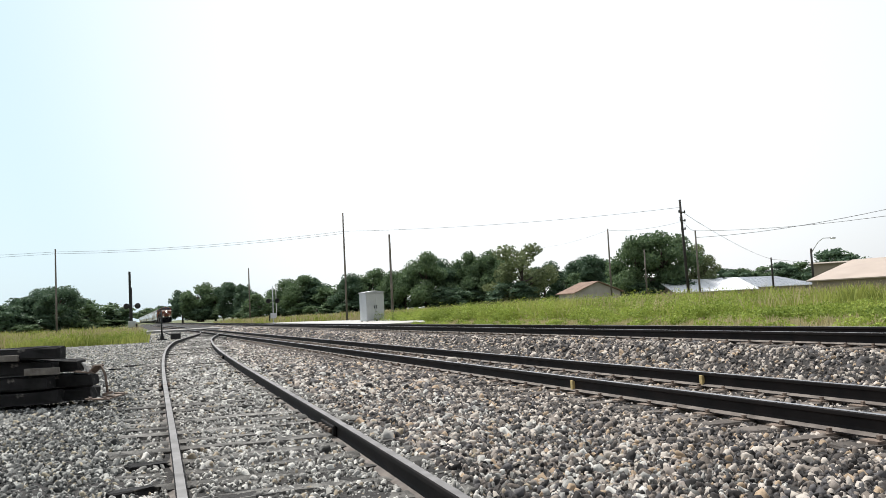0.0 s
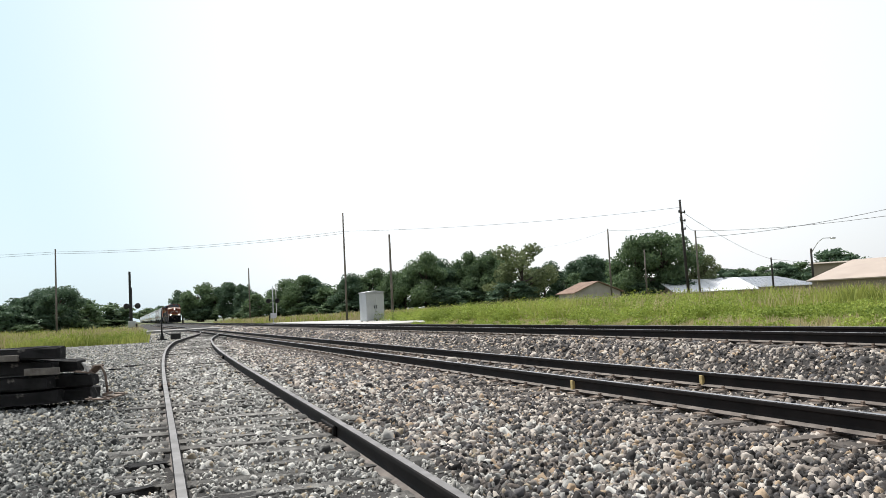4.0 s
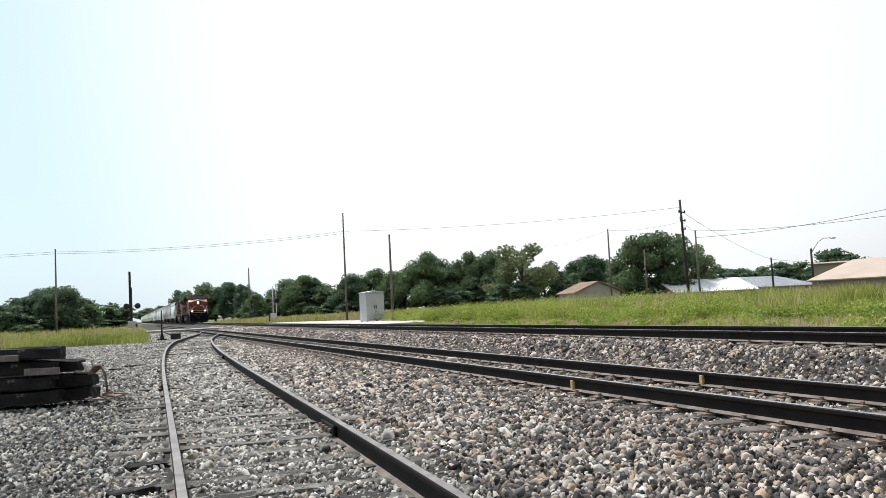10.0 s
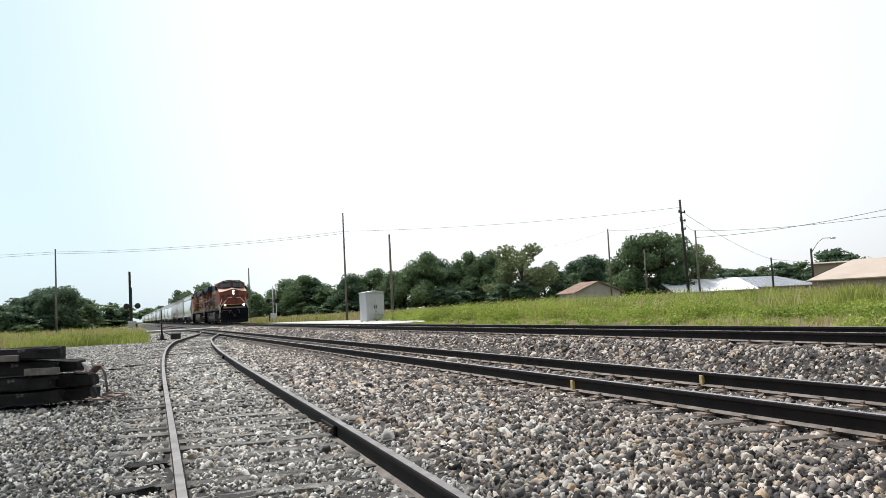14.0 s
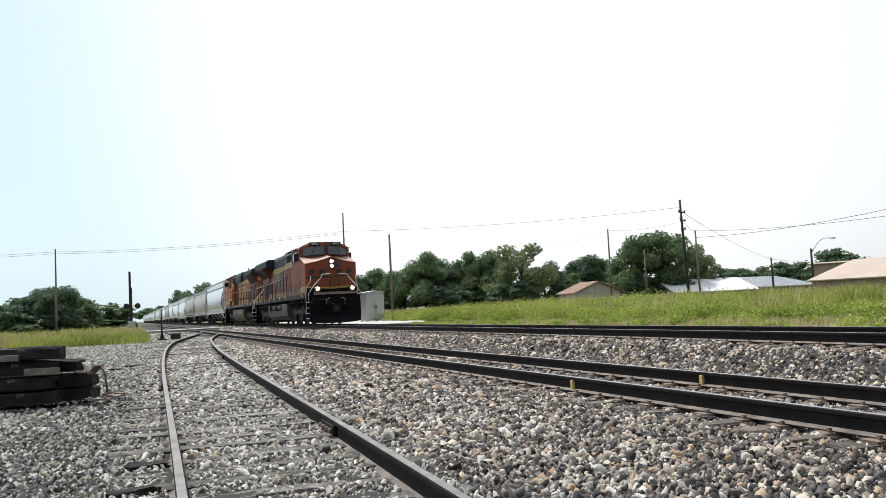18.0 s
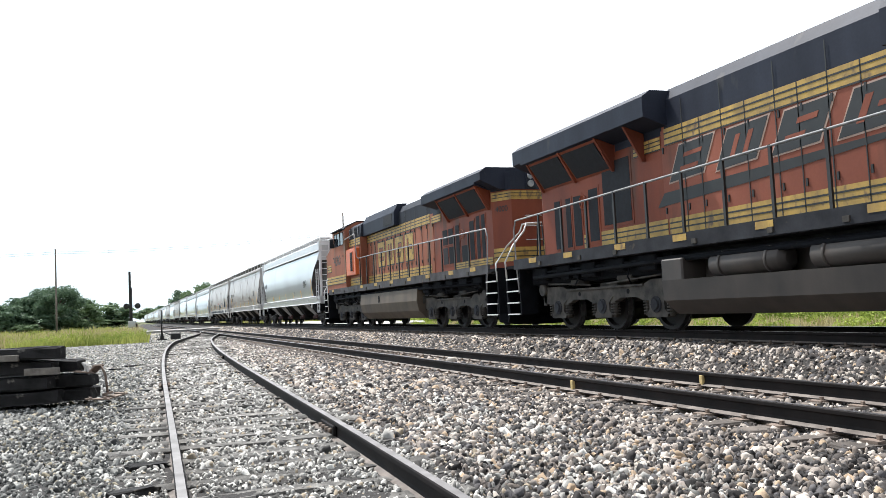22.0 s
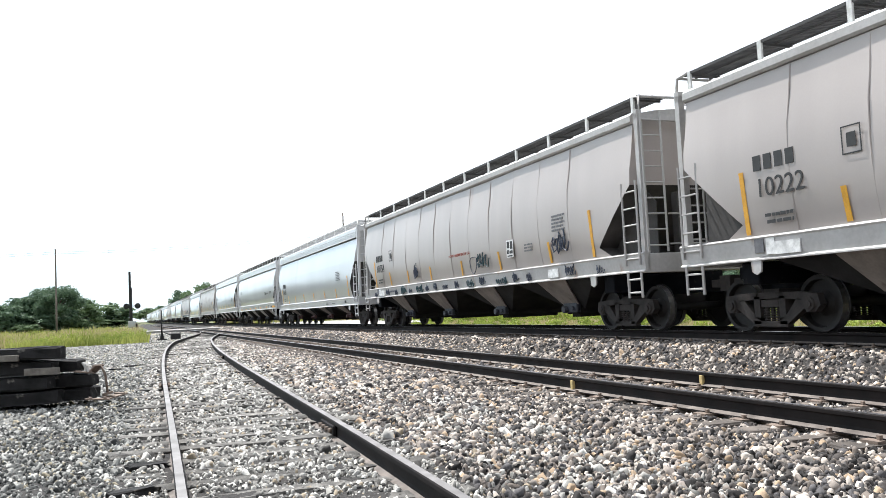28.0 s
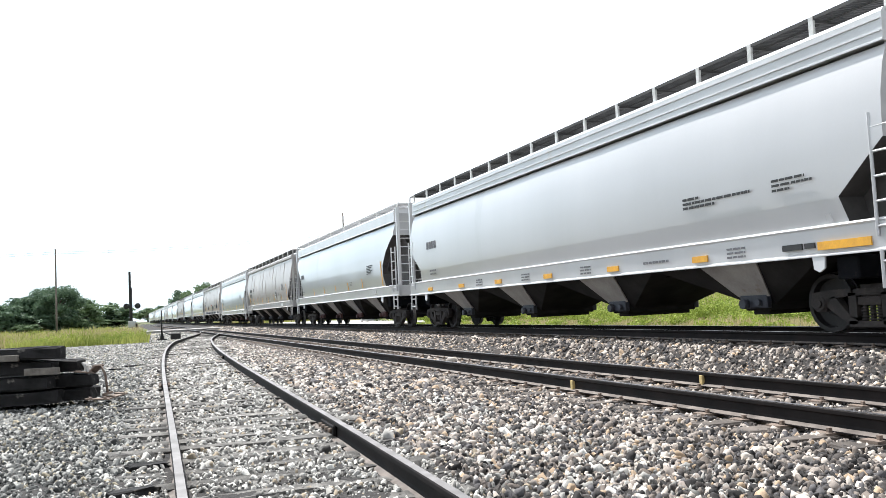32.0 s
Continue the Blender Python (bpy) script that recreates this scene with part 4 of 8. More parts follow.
def marks_b(number, tagged_up):
    def put(t, s, k):
        marks_common(t, s, k, number, M_STENCIL)
        bars([(-0.5, 0.11 * j, 0.85 - 0.1 * (j % 2), 0.06) for j in range(5)], side_m(s, 1.612, s * 7.1, k["ledge"] + 0.75), M_STENCIL_GREY, t)
        bars([(-0.5, 0.1 * j, 0.6, 0.05) for j in range(3)], side_m(s, 1.612, s * 5.6, k["ledge"] + 0.4), M_STENCIL_GREY, t)
        stripe_bars(t, s, k, [(s * 8.45, k["ledge"] + 0.03, 2.62), (s * 6.5, k["ledge"] + 0.03, 2.1), (s * 3.6, k["ledge"] + 0.03, 2.1), (s * 0.8, k["ledge"] + 0.03, 2.05), (-s * 2.0, k["ledge"] + 0.03, 2.05), (-s * 4.4, k["ledge"] + 0.03, 2.05), (-s * 6.5, k["ledge"] + 0.03, 2.1), (-s * 8.55, k["ledge"] + 0.03, 2.62)], M_REFLECT)
        sill_plates(t, s, k["ledge"] - 0.22, [(-s * 7.7, 0.55, 0.2), (s * 6.6, 0.5, 0.2)], M_STICKER, "white_patch")
        sill_plates(t, s, k["ledge"] - 0.16, [(-s * 8.3, 0.2, 0.22)], M_STENCIL_GREY, "consolidated_stencil")
        sill_plates(t, s, k["ledge"] - 0.18, [(-s * 8.05, 0.18, 0.26)], M_STICKER, "tag_plate")
        bm = bmesh.new()
        y0 = -s * 6.3
        for a, b, c, d in ((-0.17, -0.15, 0, 0.4), (0.15, 0.17, 0, 0.4), (-0.15, 0.15, 0, 0.02), (-0.15, 0.15, 0.38, 0.4), (-0.08, 0.08, 0.1, 0.3)):
            box(bm, a, b, c, d, 0, 0.004)
        part("hazard_placard", bm, M_STENCIL, t, "", side_m(s, 1.616, y0, k["ledge"] + 0.95))
        bm = bmesh.new()
        box(bm, -0.21, 0.21, 0, 0.46, 0, 0.004)
        code = part("inspection_decal", bm, M_STICKER, t, "white decal with a dark block pattern", side_m(s, 1.606, s * 4.35, k["ledge"] + 0.32))
        for a, b, c, d in ((-0.17, -0.02, 0.25, 0.42), (0.03, 0.17, 0.22, 0.42), (-0.17, -0.06, 0.1, 0.2), (-0.02, 0.17, 0.1, 0.18), (-0.15, 0.15, 0.03, 0.06)):
            bm = bmesh.new()
            box(bm, a, b, c, d, 0.003, 0.007)
            part("decal_block", bm, M_STENCIL, code)
        if tagged_up:
            lettering("DO NOT HAMMER SIDES OF CAR", 0.115, side_m(s, 1.617, s * 0.75, k["ledge"] + 0.62), M_RED_STENCIL, t, "warning_line", "red stencilled warning line")
            for j, y in enumerate((-8.6, -7.0, -5.9, -5.0, -4.2, -3.2, -2.4, -1.6, -0.7, 0.3, 1.4, 2.3, 3.6, 4.5, 5.3, 7.4, 8.7)):
                w = (0.3, 0.48, 0.36, 0.62, 0.42, 0.78, 0.34)[j % 7]
                graffiti(t, s, s * y, k["ledge"] - 0.34, w, (0.16, 0.24, 0.2, 0.27)[j % 4], 30 + j, 1.566, M_TAG_TEAL if j % 7 in (3, 5) else None)
            for j, (y, z, w) in enumerate(((2.5, 0.12, 0.95), (7.05, 0.2, 0.8), (-3.4, 0.12, 0.3))):
                graffiti(t, s, s * y, k["ledge"] + z, w, 0.5 if w < 1 else 0.75, 60 + j, 1.613, M_TAG_TEAL if j == 0 else None)
            # a looping ring before the large tag, and a long wavy line on the sill
            bm = bmesh.new()
            tube(bm, [(0.26 * math.cos(u), 0.24 * math.sin(u) + 0.05 * math.cos(2 * u), 0.002) for u in [0.33 * q for q in range(20)]], 0.012, 4)
            part("graffiti_tag", bm, M_TAG, t, "sprayed ring", side_m(s, 1.613, s * 1.85, k["ledge"] + 0.32))
            bm = bmesh.new()
            tube(bm, [(-0.65 + 0.055 * q, 0.05 * (q % 2) + 0.002 * q, 0.002) for q in range(24)], 0.009, 4)
            part("graffiti_tag", bm, M_TAG, t, "sprayed wavy line", side_m(s, 1.566, -s * 6.45, k["ledge"] - 0.24))
    return put


def marks_c(t, s, k):
    marks_common(t, s, k, "51654", M_STENCIL)
    bars([(-0.6, 0.1 * j, 1.2 - 0.2 * (j % 3), 0.055) for j in range(6)], side_m(s, 1.618, s * 6.9, k["ledge"] + 0.85), M_STENCIL_GREY, t)
    stripe_bars(t, s, k, [(s * 8.62, k["ledge"] + 0.03, 2.33), (s * 6.15, k["ledge"] + 0.03, 1.82), (s * 3.6, k["ledge"] + 0.03, 1.82), (s * 0.9, k["ledge"] + 0.03, 1.8), (-s * 1.8, k["ledge"] + 0.03, 1.8), (-s * 4.4, k["ledge"] + 0.03, 1.8), (-s * 6.6, k["ledge"] + 0.03, 1.82), (-s * 8.6, k["ledge"] + 0.03, 2.3)], M_REFLECT)
    sill_plates(t, s, k["ledge"] - 0.18, [(s * 8.0, 0.25, 0.1)], M_STENCIL, "card_holder")
    bars([(-0.4, 0, 0.8, 0.05), (-0.4, 0.09, 0.7, 0.05), (1.4, 0.02, 0.9, 0.04)], side_m(s, 1.568, s * 4.2, k["ledge"] - 0.25), M_STENCIL_GREY, t)


def marks_d(t, s, k):
    marks_common(t, s, k, "", M_STENCIL_GREY)
    bars([(-1.0, 0, 1.15, 0.06), (-1.0, 0.1, 2.3, 0.06), (-1.0, 0.2, 0.6, 0.06)], side_m(s, 1.618, s * 6.4, k["ledge"] + 0.6), M_STENCIL, t)
    bars([(-0.3, 0, 0.5, 0.05), (-0.3, 0.1, 1.1, 0.05), (-0.3, 0.2, 0.9, 0.05)], side_m(s, 1.618, s * 8.1, k["ledge"] + 0.6), M_STENCIL, t)
    zc = k["ledge"] - 0.3
    sill_plates(t, s, zc, [(s * 9.13, 0.95, 0.12)] + [(s * y, 0.42, 0.11) for y in (5.95, 3.1, 0.2, -2.7, -5.4, -8.2)], M_REFLECT)
    sill_plates(t, s, zc + 0.02, [(s * 8.15, 0.4, 0.09), (s * 8.5, 0.2, 0.08)], M_STENCIL, "card_holder")
    bars([(-0.5, 0.02, 1.1, 0.06)], side_m(s, 1.572, s * 4.6, zc), M_STENCIL_GREY, t)
    for y in (6.9, 2.0, -1.0, -4.0):
        bars([(-0.3, 0.09 * j - 0.06, 0.6, 0.045) for j in range(3)], side_m(s, 1.572, s * y, zc), M_STENCIL_GREY, t)
    stripe_bars(t, s, k, [(s * 8.9, k["ledge"] + 0.03, 1.75)], M_TRIM)


def loco_truck(parent, y):
    """A six-wheel locomotive truck with its dusty cast frame, springs and brake gear."""
    bm = bmesh.new()
    for s in (-1, 1):
        x0, x1 = sorted((s * 1.0, s * 1.16))
        prism(bm, [(-2.8, 0.84), (-2.6, 1.04), (-1.85, 1.04), (-1.6, 0.96), (1.6, 0.96), (1.85, 1.04), (2.6, 1.04), (2.8, 0.84), (2.8, 0.66), (2.5, 0.62), (1.55, 0.62), (1.3, 0.7), (0.72, 0.7), (0.46, 0.62), (-0.46, 0.62), (-0.72, 0.7), (-1.3, 0.7), (-1.55, 0.62), (-2.5, 0.62), (-2.8, 0.66)], 0, x0, x1)
        # raised lip along the top edge
        box(bm, min(s * 1.14, s * 1.2), max(s * 1.14, s * 1.2), -1.6, 1.6, 0.915, 0.965, bevel=0.008)
        for a in (-2.03, 0.0, 2.03):
            prism(bm, [(a - 0.33, 0.28), (a + 0.33, 0.28), (a + 0.35, 0.36), (a + 0.26, 0.44), (a + 0.25, 0.6), (a + 0.42, 0.72), (a - 0.42, 0.72), (a - 0.25, 0.6), (a - 0.26, 0.44), (a - 0.35, 0.36)], 0, x0 - 0.02, x1 + 0.02)
            for e in (-0.4, 0.4):
                for j in range(5):
                    tube(bm, [(s * 1.1, a + e, 0.34 + 0.06 * j), (s * 1.1, a + e, 0.37 + 0.06 * j)], 0.1, 8)
                tube(bm, [(s * 1.1, a + e, 0.3), (s * 1.1, a + e, 0.68)], 0.06, 6)
        tube(bm, [(s * 1.22, -2.5, 1.12), (s * 1.22, -1.5, 1.08), (s * 1.22, -0.3, 1.02)], 0.022, 6)
        tube(bm, [(s * 1.22, 0.4, 1.02), (s * 1.22, 1.4, 1.08), (s * 1.22, 2.4, 1.12)], 0.022, 6)
        for e in (-2.75, 2.75):
            tube(bm, [(s * 1.1, e, 0.98), (s * 1.24, e, 0.98)], 0.15, 10)
            box(bm, x0, x1, e - 0.08, e + 0.08, 0.6, 0.95)
        for a in (-1.0, 1.0):
            tube(bm, [(s * 1.12, a - 0.25, 1.12), (s * 1.12, a + 0.3, 1.12)], 0.1, 8)
    box(bm, -1.0, 1.0, -0.35, 0.35, 0.6, 1.05)
    # traction motors hung beside each axle
    for a in (-2.03, 0.0, 2.03):
        box(bm, -0.62, 0.62, a + 0.12, a + 1.0, 0.2, 0.86, bevel=0.08)
    box(bm, -1.0, 1.0, -2.6, -2.4, 0.6, 0.9)
    box(bm, -1.0, 1.0, 2.4, 2.6, 0.6, 0.9)
    t = part("truck", bm, M_DUST, parent, "dusty six-wheel cast truck", pose(0, y, 0))
    for a in (-2.03, 0.0, 2.03):
        wheelset(t, a, 0.533)
        for s in (-1, 1):
            bm = bmesh.new()
            tube(bm, [(s * 1.12, a, 0.533), (s * 1.21, a, 0.533)], 0.165, 14)
            tube(bm, [(s * 1.2, a, 0.533), (s * 1.245, a, 0.533)], [0.12, 0.1], 12)
            for k in range(5):
                u = k * math.tau / 5
                tube(bm, [(s * 1.2, a + 0.142 * math.cos(u), 0.533 + 0.142 * math.sin(u)), (s * 1.225, a + 0.142 * math.cos(u), 0.533 + 0.142 * math.sin(u))], 0.016, 6)
            part("journal_cover", bm, M_SILL, t, "round bolted axle cover")
        if a:
            for s in (-1, 1):
                # no hole is cut: a black disc stands for the shade inside it
                bm = bmesh.new()
                tube(bm, [(s * 1.155, a * 0.5, 0.83), (s * 1.166, a * 0.5, 0.83)], 0.055, 10)
                part("casting_hole", bm, M_BLACK, t)


def bands(parent, s, w, y0, y1, z0, z1, name="stripe"):
    """A yellow stripe edged and parted by thin dark lines, as a thin plate on the side."""
    bm = bmesh.new()
    side_plate(bm, s, w + 0.004, y0, y1, z0, z1, 0.006, 0)
    band = part(name, bm, M_YELLOW, parent, "yellow stripe with dark lines")
    h = z1 - z0
    for f in (0.0, 0.36, 0.68):
        bm = bmesh.new()
        side_plate(bm, s, w + 0.009, y0, y1, z0 + h * f, z0 + h * (f + 0.09), 0.005)
        part("stripe_line", bm, M_LOGO, band)


# Pale colour holds the skylight on the nose top; also edges the emblem.
M_PALE = material("pale_peach_paint", (0.44, 0.31, 0.25), 0.5, dark=(0.3, 0.19, 0.14), scale=3, fine=20, bump=0.05)
M_BROWN = material("brown_oxide_paint", (0.175, 0.078, 0.04), 0.6, dark=(0.075, 0.042, 0.028), scale=4, fine=40, bump=0.06)
M_RAILING = material("grey_handrail_paint", (0.33, 0.33, 0.33), 0.5, dark=(0.17, 0.17, 0.17), scale=6, fine=40, bump=0.03)


# cuts in the four emblem blocks, as shares of a block: (from, to, low, high)
NOTCHES = (((0.24, 0.76, 0.24, 0.36), (0.24, 0.76, 0.62, 0.74)), ((0.28, 0.4, 0.2, 0.8), (0.6, 0.72, 0.2, 0.8)), ((0.2, 0.62, 0.24, 0.38), (0.36, 0.78, 0.6, 0.74)), ((0.26, 0.4, 0.2, 0.8), (0.56, 0.78, 0.44, 0.56)))


def locomotive(label, modern, number):
    """A six-axle road diesel facing -y: cab and wide nose in front, long hood, winged radiator behind."""
    t = thing("locomotive", pose(C_X, 0, C_Z), label, "locomotive", "locomotives")
    # the second engine's paint is far more bleached
    paint, hood_paint, top_paint = (M_ORANGE, M_FADED, M_GREEN) if modern else (M_WORN, M_WORN, M_WORN_TOP)
    tank_paint = M_TANK_DARK if modern else M_TANK
    # frame and deck
    bm = bmesh.new()
    box(bm, -1.43, 1.43, -9.7, 10.3, 1.55, 1.66)
    for s in (-1, 1):
        x0, x1 = sorted((s * 1.44, s * 1.506))
        box(bm, x0, x1, -9.7, 10.3, 1.56, 1.82, 0)
    box(bm, -0.8, 0.8, -10.2, 10.4, 1.1, 1.55)
    part("frame", bm, M_SILL if modern else M_LIT_SILL, t, "grey-black frame and walkway")
    # tanks, ducts and cable trays packed under the deck over both trucks
    for e in (-1, 1):
        bm = bmesh.new()
        box(bm, -1.2, 1.2, min(e * 3.9, e * 9.9), max(e * 3.9, e * 9.9), 1.12, 1.56, bevel=0.03)
        for k in range(5):
            ya = 4.2 + 1.15 * k
            box(bm, -1.36, 1.36, min(e * ya, e * (ya + 0.62)), max(e * ya, e * (ya + 0.62)), 1.2 + 0.05 * (k % 2), 1.54, bevel=0.03)
        part("underframe_gear", bm, M_BLACK, t, "grimy black gear under the deck")
    bm = bmesh.new()
    rnd = random.Random(8)
    for s in (-1, 1):
        tube(bm, [(s * 1.38, -9.2, 1.3), (s * 1.38, -4, 1.36), (s * 1.38, 4, 1.36), (s * 1.38, 9.4, 1.3)], 0.05, 6)
        tube(bm, [(s * 1.3, -9.0, 1.42), (s * 1.3, 9.4, 1.42)], 0.035, 6)
        for k in range(22):
            y = rnd.uniform(-9, 9.5)
            if abs(y) < 4.0:
                continue
            z = rnd.uniform(1.1, 1.4)
            tube(bm, [(s * 1.3, y, 1.45), (s * 1.36, y + rnd.uniform(-0.2, 0.2), z), (s * 1.2, y + rnd.uniform(-0.5, 0.5), z - 0.15)], 0.02, 5)
            if k % 3 == 0:
                box(bm, min(s * 1.15, s * 1.36), max(s * 1.15, s * 1.36), y, y + rnd.uniform(0.15, 0.4), 1.2, 1.4, bevel=0.01)
    part("piping", bm, M_BLACK, t)
    for s in (-1, 1):
        for y in (-8.9, -3.4, -1.2, 1.0, 3.2, 5.2, 7.4, 9.2):
            bm = bmesh.new()
            side_plate(bm, s, 1.506, y - 0.2, y + 0.2, 1.68, 1.8, 0.006)
            part("reflector_plate", bm, M_YELLOW, t)
    # fuel tank
    bm = bmesh.new()
    prism(bm, [(-1.44, 1.38), (-1.48, 0.95), (-1.4, 0.6), (-1.12, 0.33), (1.12, 0.33), (1.4, 0.6), (1.48, 0.95), (1.44, 1.38)] if not modern else [(-0.95, 1.38), (-0.98, 1.0), (-1.5, 0.98), (-1.46, 0.6), (-1.15, 0.33), (1.15, 0.33), (1.46, 0.6), (1.5, 0.98), (0.98, 1.0), (0.95, 1.38)], 1, -3.85, 3.85)
    tank = part("fuel_tank", bm, tank_paint, t, "dust-covered fuel tank")
    for s in (-1, 1):
        if modern:
            for a, b in ((-3.85, -1.85), (3.2, 3.85)):
                bm = bmesh.new()
                box(bm, min(s * 0.9, s * 1.5), max(s * 0.9, s * 1.5), a, b, 0.95, 1.38, bevel=0.03)
                part("tank_shoulder", bm, tank_paint, tank)
            for a, b in ((-1.65, 0.25), (0.75, 2.6)):
                bm = bmesh.new()
                tube(bm, [(s * 1.24, a, 1.2), (s * 1.24, a + 0.09, 1.2), (s * 1.24, a + 0.1, 1.2), (s * 1.24, b - 0.1, 1.2), (s * 1.24, b - 0.09, 1.2), (s * 1.24, b, 1.2)], [0.12, 0.21, 0.225, 0.225, 0.21, 0.12], 14)
                for e in (a + 0.35, b - 0.35):
                    tube(bm, [(s * 1.24, e - 0.03, 1.2), (s * 1.24, e + 0.03, 1.2)], 0.24, 14)
                part("air_reservoir", bm, tank_paint, tank, "dusty cylindrical air reservoir")
        else:
            bm = bmesh.new()
            side_plate(bm, s, 1.47, -1.0, -0.85, 0.98, 1.26, 0.012)
            part("sight_gauge", bm, M_BLACK, tank)
    for y in (-6.55, 6.55):
        loco_truck(t, y)
    # long hood
    eq = -2.5 if modern else -4.1
    HW = 0.95
    bm = bmesh.new()
    prism(bm, [(-HW, 1.66), (HW, 1.66), (HW, 4.25), (0.82, 4.5), (-0.82, 4.5), (-HW, 4.25)], 1, eq - 0.7, 4.3)
    part("engine_hood", bm, hood_paint, t)
    bm = bmesh.new()
    zb = 3.98
    zr = 4.79 if modern else 4.7
    prism(bm, [(-HW - 0.006, zb), (HW + 0.006, zb), (HW + 0.006, zr - 0.25), (0.8, zr), (-0.8, zr), (-HW - 0.006, zr - 0.25)], 1, -5.9, 4.2 if modern else 5.0)
    hood_top = part("hood_top", bm, top_paint, t, "dark green-black hood top")
    for k, y in enumerate((-2.2, 0.4, 2.6)):
        bm = bmesh.new()
        box(bm, -0.5, 0.5, y - 0.4, y + 0.4, zr - 0.01, zr + 0.07 + 0.05 * (k % 2), bevel=0.03)
        part("roof_hatch", bm, top_paint, hood_top)
    bm = bmesh.new()
    tube(bm, [(0, 1.5, 4.7), (0, 1.5, 4.92)], 0.3, 12)
    part("exhaust_stack", bm, M_GREEN, hood_top)
    for s in (-1, 1):
        # blower box standing proud of the hood, with its intake screen
        ya, yb = (eq + 0.02, -1.15) if modern else (eq + 0.02, 0.6)
        bm = bmesh.new()
        prism(bm, [(s * 0.8, 3.985), (s * 1.16, 3.985), (s * 1.16, 4.5), (s * 0.98, 4.82), (s * 0.6, 4.84)], 1, ya, yb)
        blower = part("blower_box", bm, M_GREEN, hood_top)
        bm = bmesh.new()
        side_plate(bm, s, 1.16, yb - 1.45, yb - 0.25, 4.06, 4.46, 0.012)
        part("intake_screen", bm, M_GRILLE, blower, "dark mesh intake screen")
    # hood doors with gaps, latches
    for s in (-1, 1):
        y = eq - 0.0 if not modern else -3.05
        k = 0
        while y < 4.1:
            w = (0.62, 0.62, 0.5, 0.72)[k % 4]
            bm = bmesh.new()
            side_plate(bm, s, HW, y + 0.012, y + w - 0.012, 1.86, 3.96, 0.014)
            d = part("hood_door", bm, hood_paint, t)
            for z in (2.3, 3.5):
                bm = bmesh.new()
                side_plate(bm, s, HW + 0.014, y + w - 0.09, y + w - 0.05, z, z + 0.12, 0.02)
                part("latch", bm, M_LOGO, d)
            # the gap beside the door runs on through the stripes to the roof
            bm = bmesh.new()
            side_plate(bm, s, HW + 0.022, y - 0.011, y + 0.011, 1.74, 4.46 if k % 2 else 3.98, 0.004)
            part("door_gap", bm, M_LOGO, t)
            y += w
            k += 1
        bands(t, s, HW + 0.012, eq - 0.6, 4.2, 3.64, 3.98)
        bands(t, s, HW + 0.012, eq - 0.6, 4.2, 1.86, 2.2)
    # equipment cab behind the crew cab
    bm = bmesh.new()
    prism(bm, [(-1.28, 1.66), (1.28, 1.66), (1.28, 3.98), (1.22, 4.5), (1.05, 4.62), (-1.05, 4.62), (-1.22, 4.5), (-1.28, 3.98)], 1, -6.15, eq)
    part("equipment_cab", bm, paint, t)
    for s in (-1, 1):
        for k, y in enumerate((-5.9, -5.0, -4.1, -3.3) if modern else (-5.9, -5.0)):
            bm = bmesh.new()
            side_plate(bm, s, 1.28, y, y + 0.74, 2.4, 3.6, 0.012)
            part("cabinet_door", bm, paint, t)
            bm = bmesh.new()
            tube(bm, [(s * 1.3, y + 0.5, 3.1), (s * 1.34, y + 0.5, 3.1), (s * 1.34, y + 0.62, 3.1), (s * 1.34, y + 0.62, 3.0)], 0.014, 5)
            part("door_handle", bm, M_LOGO, t)
        bands(t, s, 1.29, -6.1, eq - 0.02, 3.64, 3.97)
        if modern:
            bm = bmesh.new()
            side_plate(bm, s, 1.28, -6.1, eq - 0.02, 1.82, 2.36, 0.008)
            part("lower_panel", bm, M_BROWN, t, "brown grime-stained lower panel")
        else:
            bands(t, s, 1.29, -6.1, eq - 0.02, 1.82, 2.16)
        bm = bmesh.new()
        prism(bm, [(s * 1.286, 3.98), (s * 1.226, 4.51), (s * 1.05, 4.64), (s * 0.8, 4.64), (s * 0.8, 3.98)], 1, -6.12, eq + 0.02)
        part("roof_edge", bm, top_paint, t)
        for va in (-4.75, -3.85) if modern else (-5.95, -5.1):
            bm = bmesh.new()
            side_plate(bm, s, 1.23, va, va + 0.72, 4.05, 4.45, 0.05)
            lv = part("vent_louvres", bm, M_GRILLE, t)
            for k in range(6):
                bm = bmesh.new()
                if modern:
                    side_plate(bm, s, 1.28, va + 0.04 + 0.12 * k, va + 0.08 + 0.12 * k, 4.08, 4.42, 0.02)
                else:
                    side_plate(bm, s, 1.28, va + 0.05, va + 0.67, 4.08 + 0.06 * k, 4.105 + 0.06 * k, 0.03)
                part("louvre_bar", bm, M_SILL, lv)
            if not modern:
                for e in (0.0, 0.68):
                    bm = bmesh.new()
                    side_plate(bm, s, 1.28, va + e, va + e + 0.04, 4.04, 4.46, 0.035)
                    part("louvre_frame", bm, M_RAILING, lv)
        if not modern:
            bm = bmesh.new()
            box(bm, min(s * 1.0, s * 1.5), max(s * 1.0, s * 1.5), -6.0, -4.35, 2.32, 3.52, bevel=0.02)
            bx = part("side_locker", bm, M_NEW_ORANGE, t, "bright fresh orange side locker")
            bm = bmesh.new()
            side_plate(bm, s, 1.5, -5.2, -4.68, 2.44, 3.4, 0.02)
            part("vent_frame", bm, M_NEW_ORANGE, bx)
            bm = bmesh.new()
            side_plate(bm, s, 1.52, -5.14, -4.74, 2.5, 3.34, 0.006)
            part("locker_vent", bm, paint, bx)
            for j in range(7):
                bm = bmesh.new()
                side_plate(bm, s, 1.526, -5.12 + 0.054 * j, -5.1 + 0.054 * j, 2.5, 3.34, 0.01)
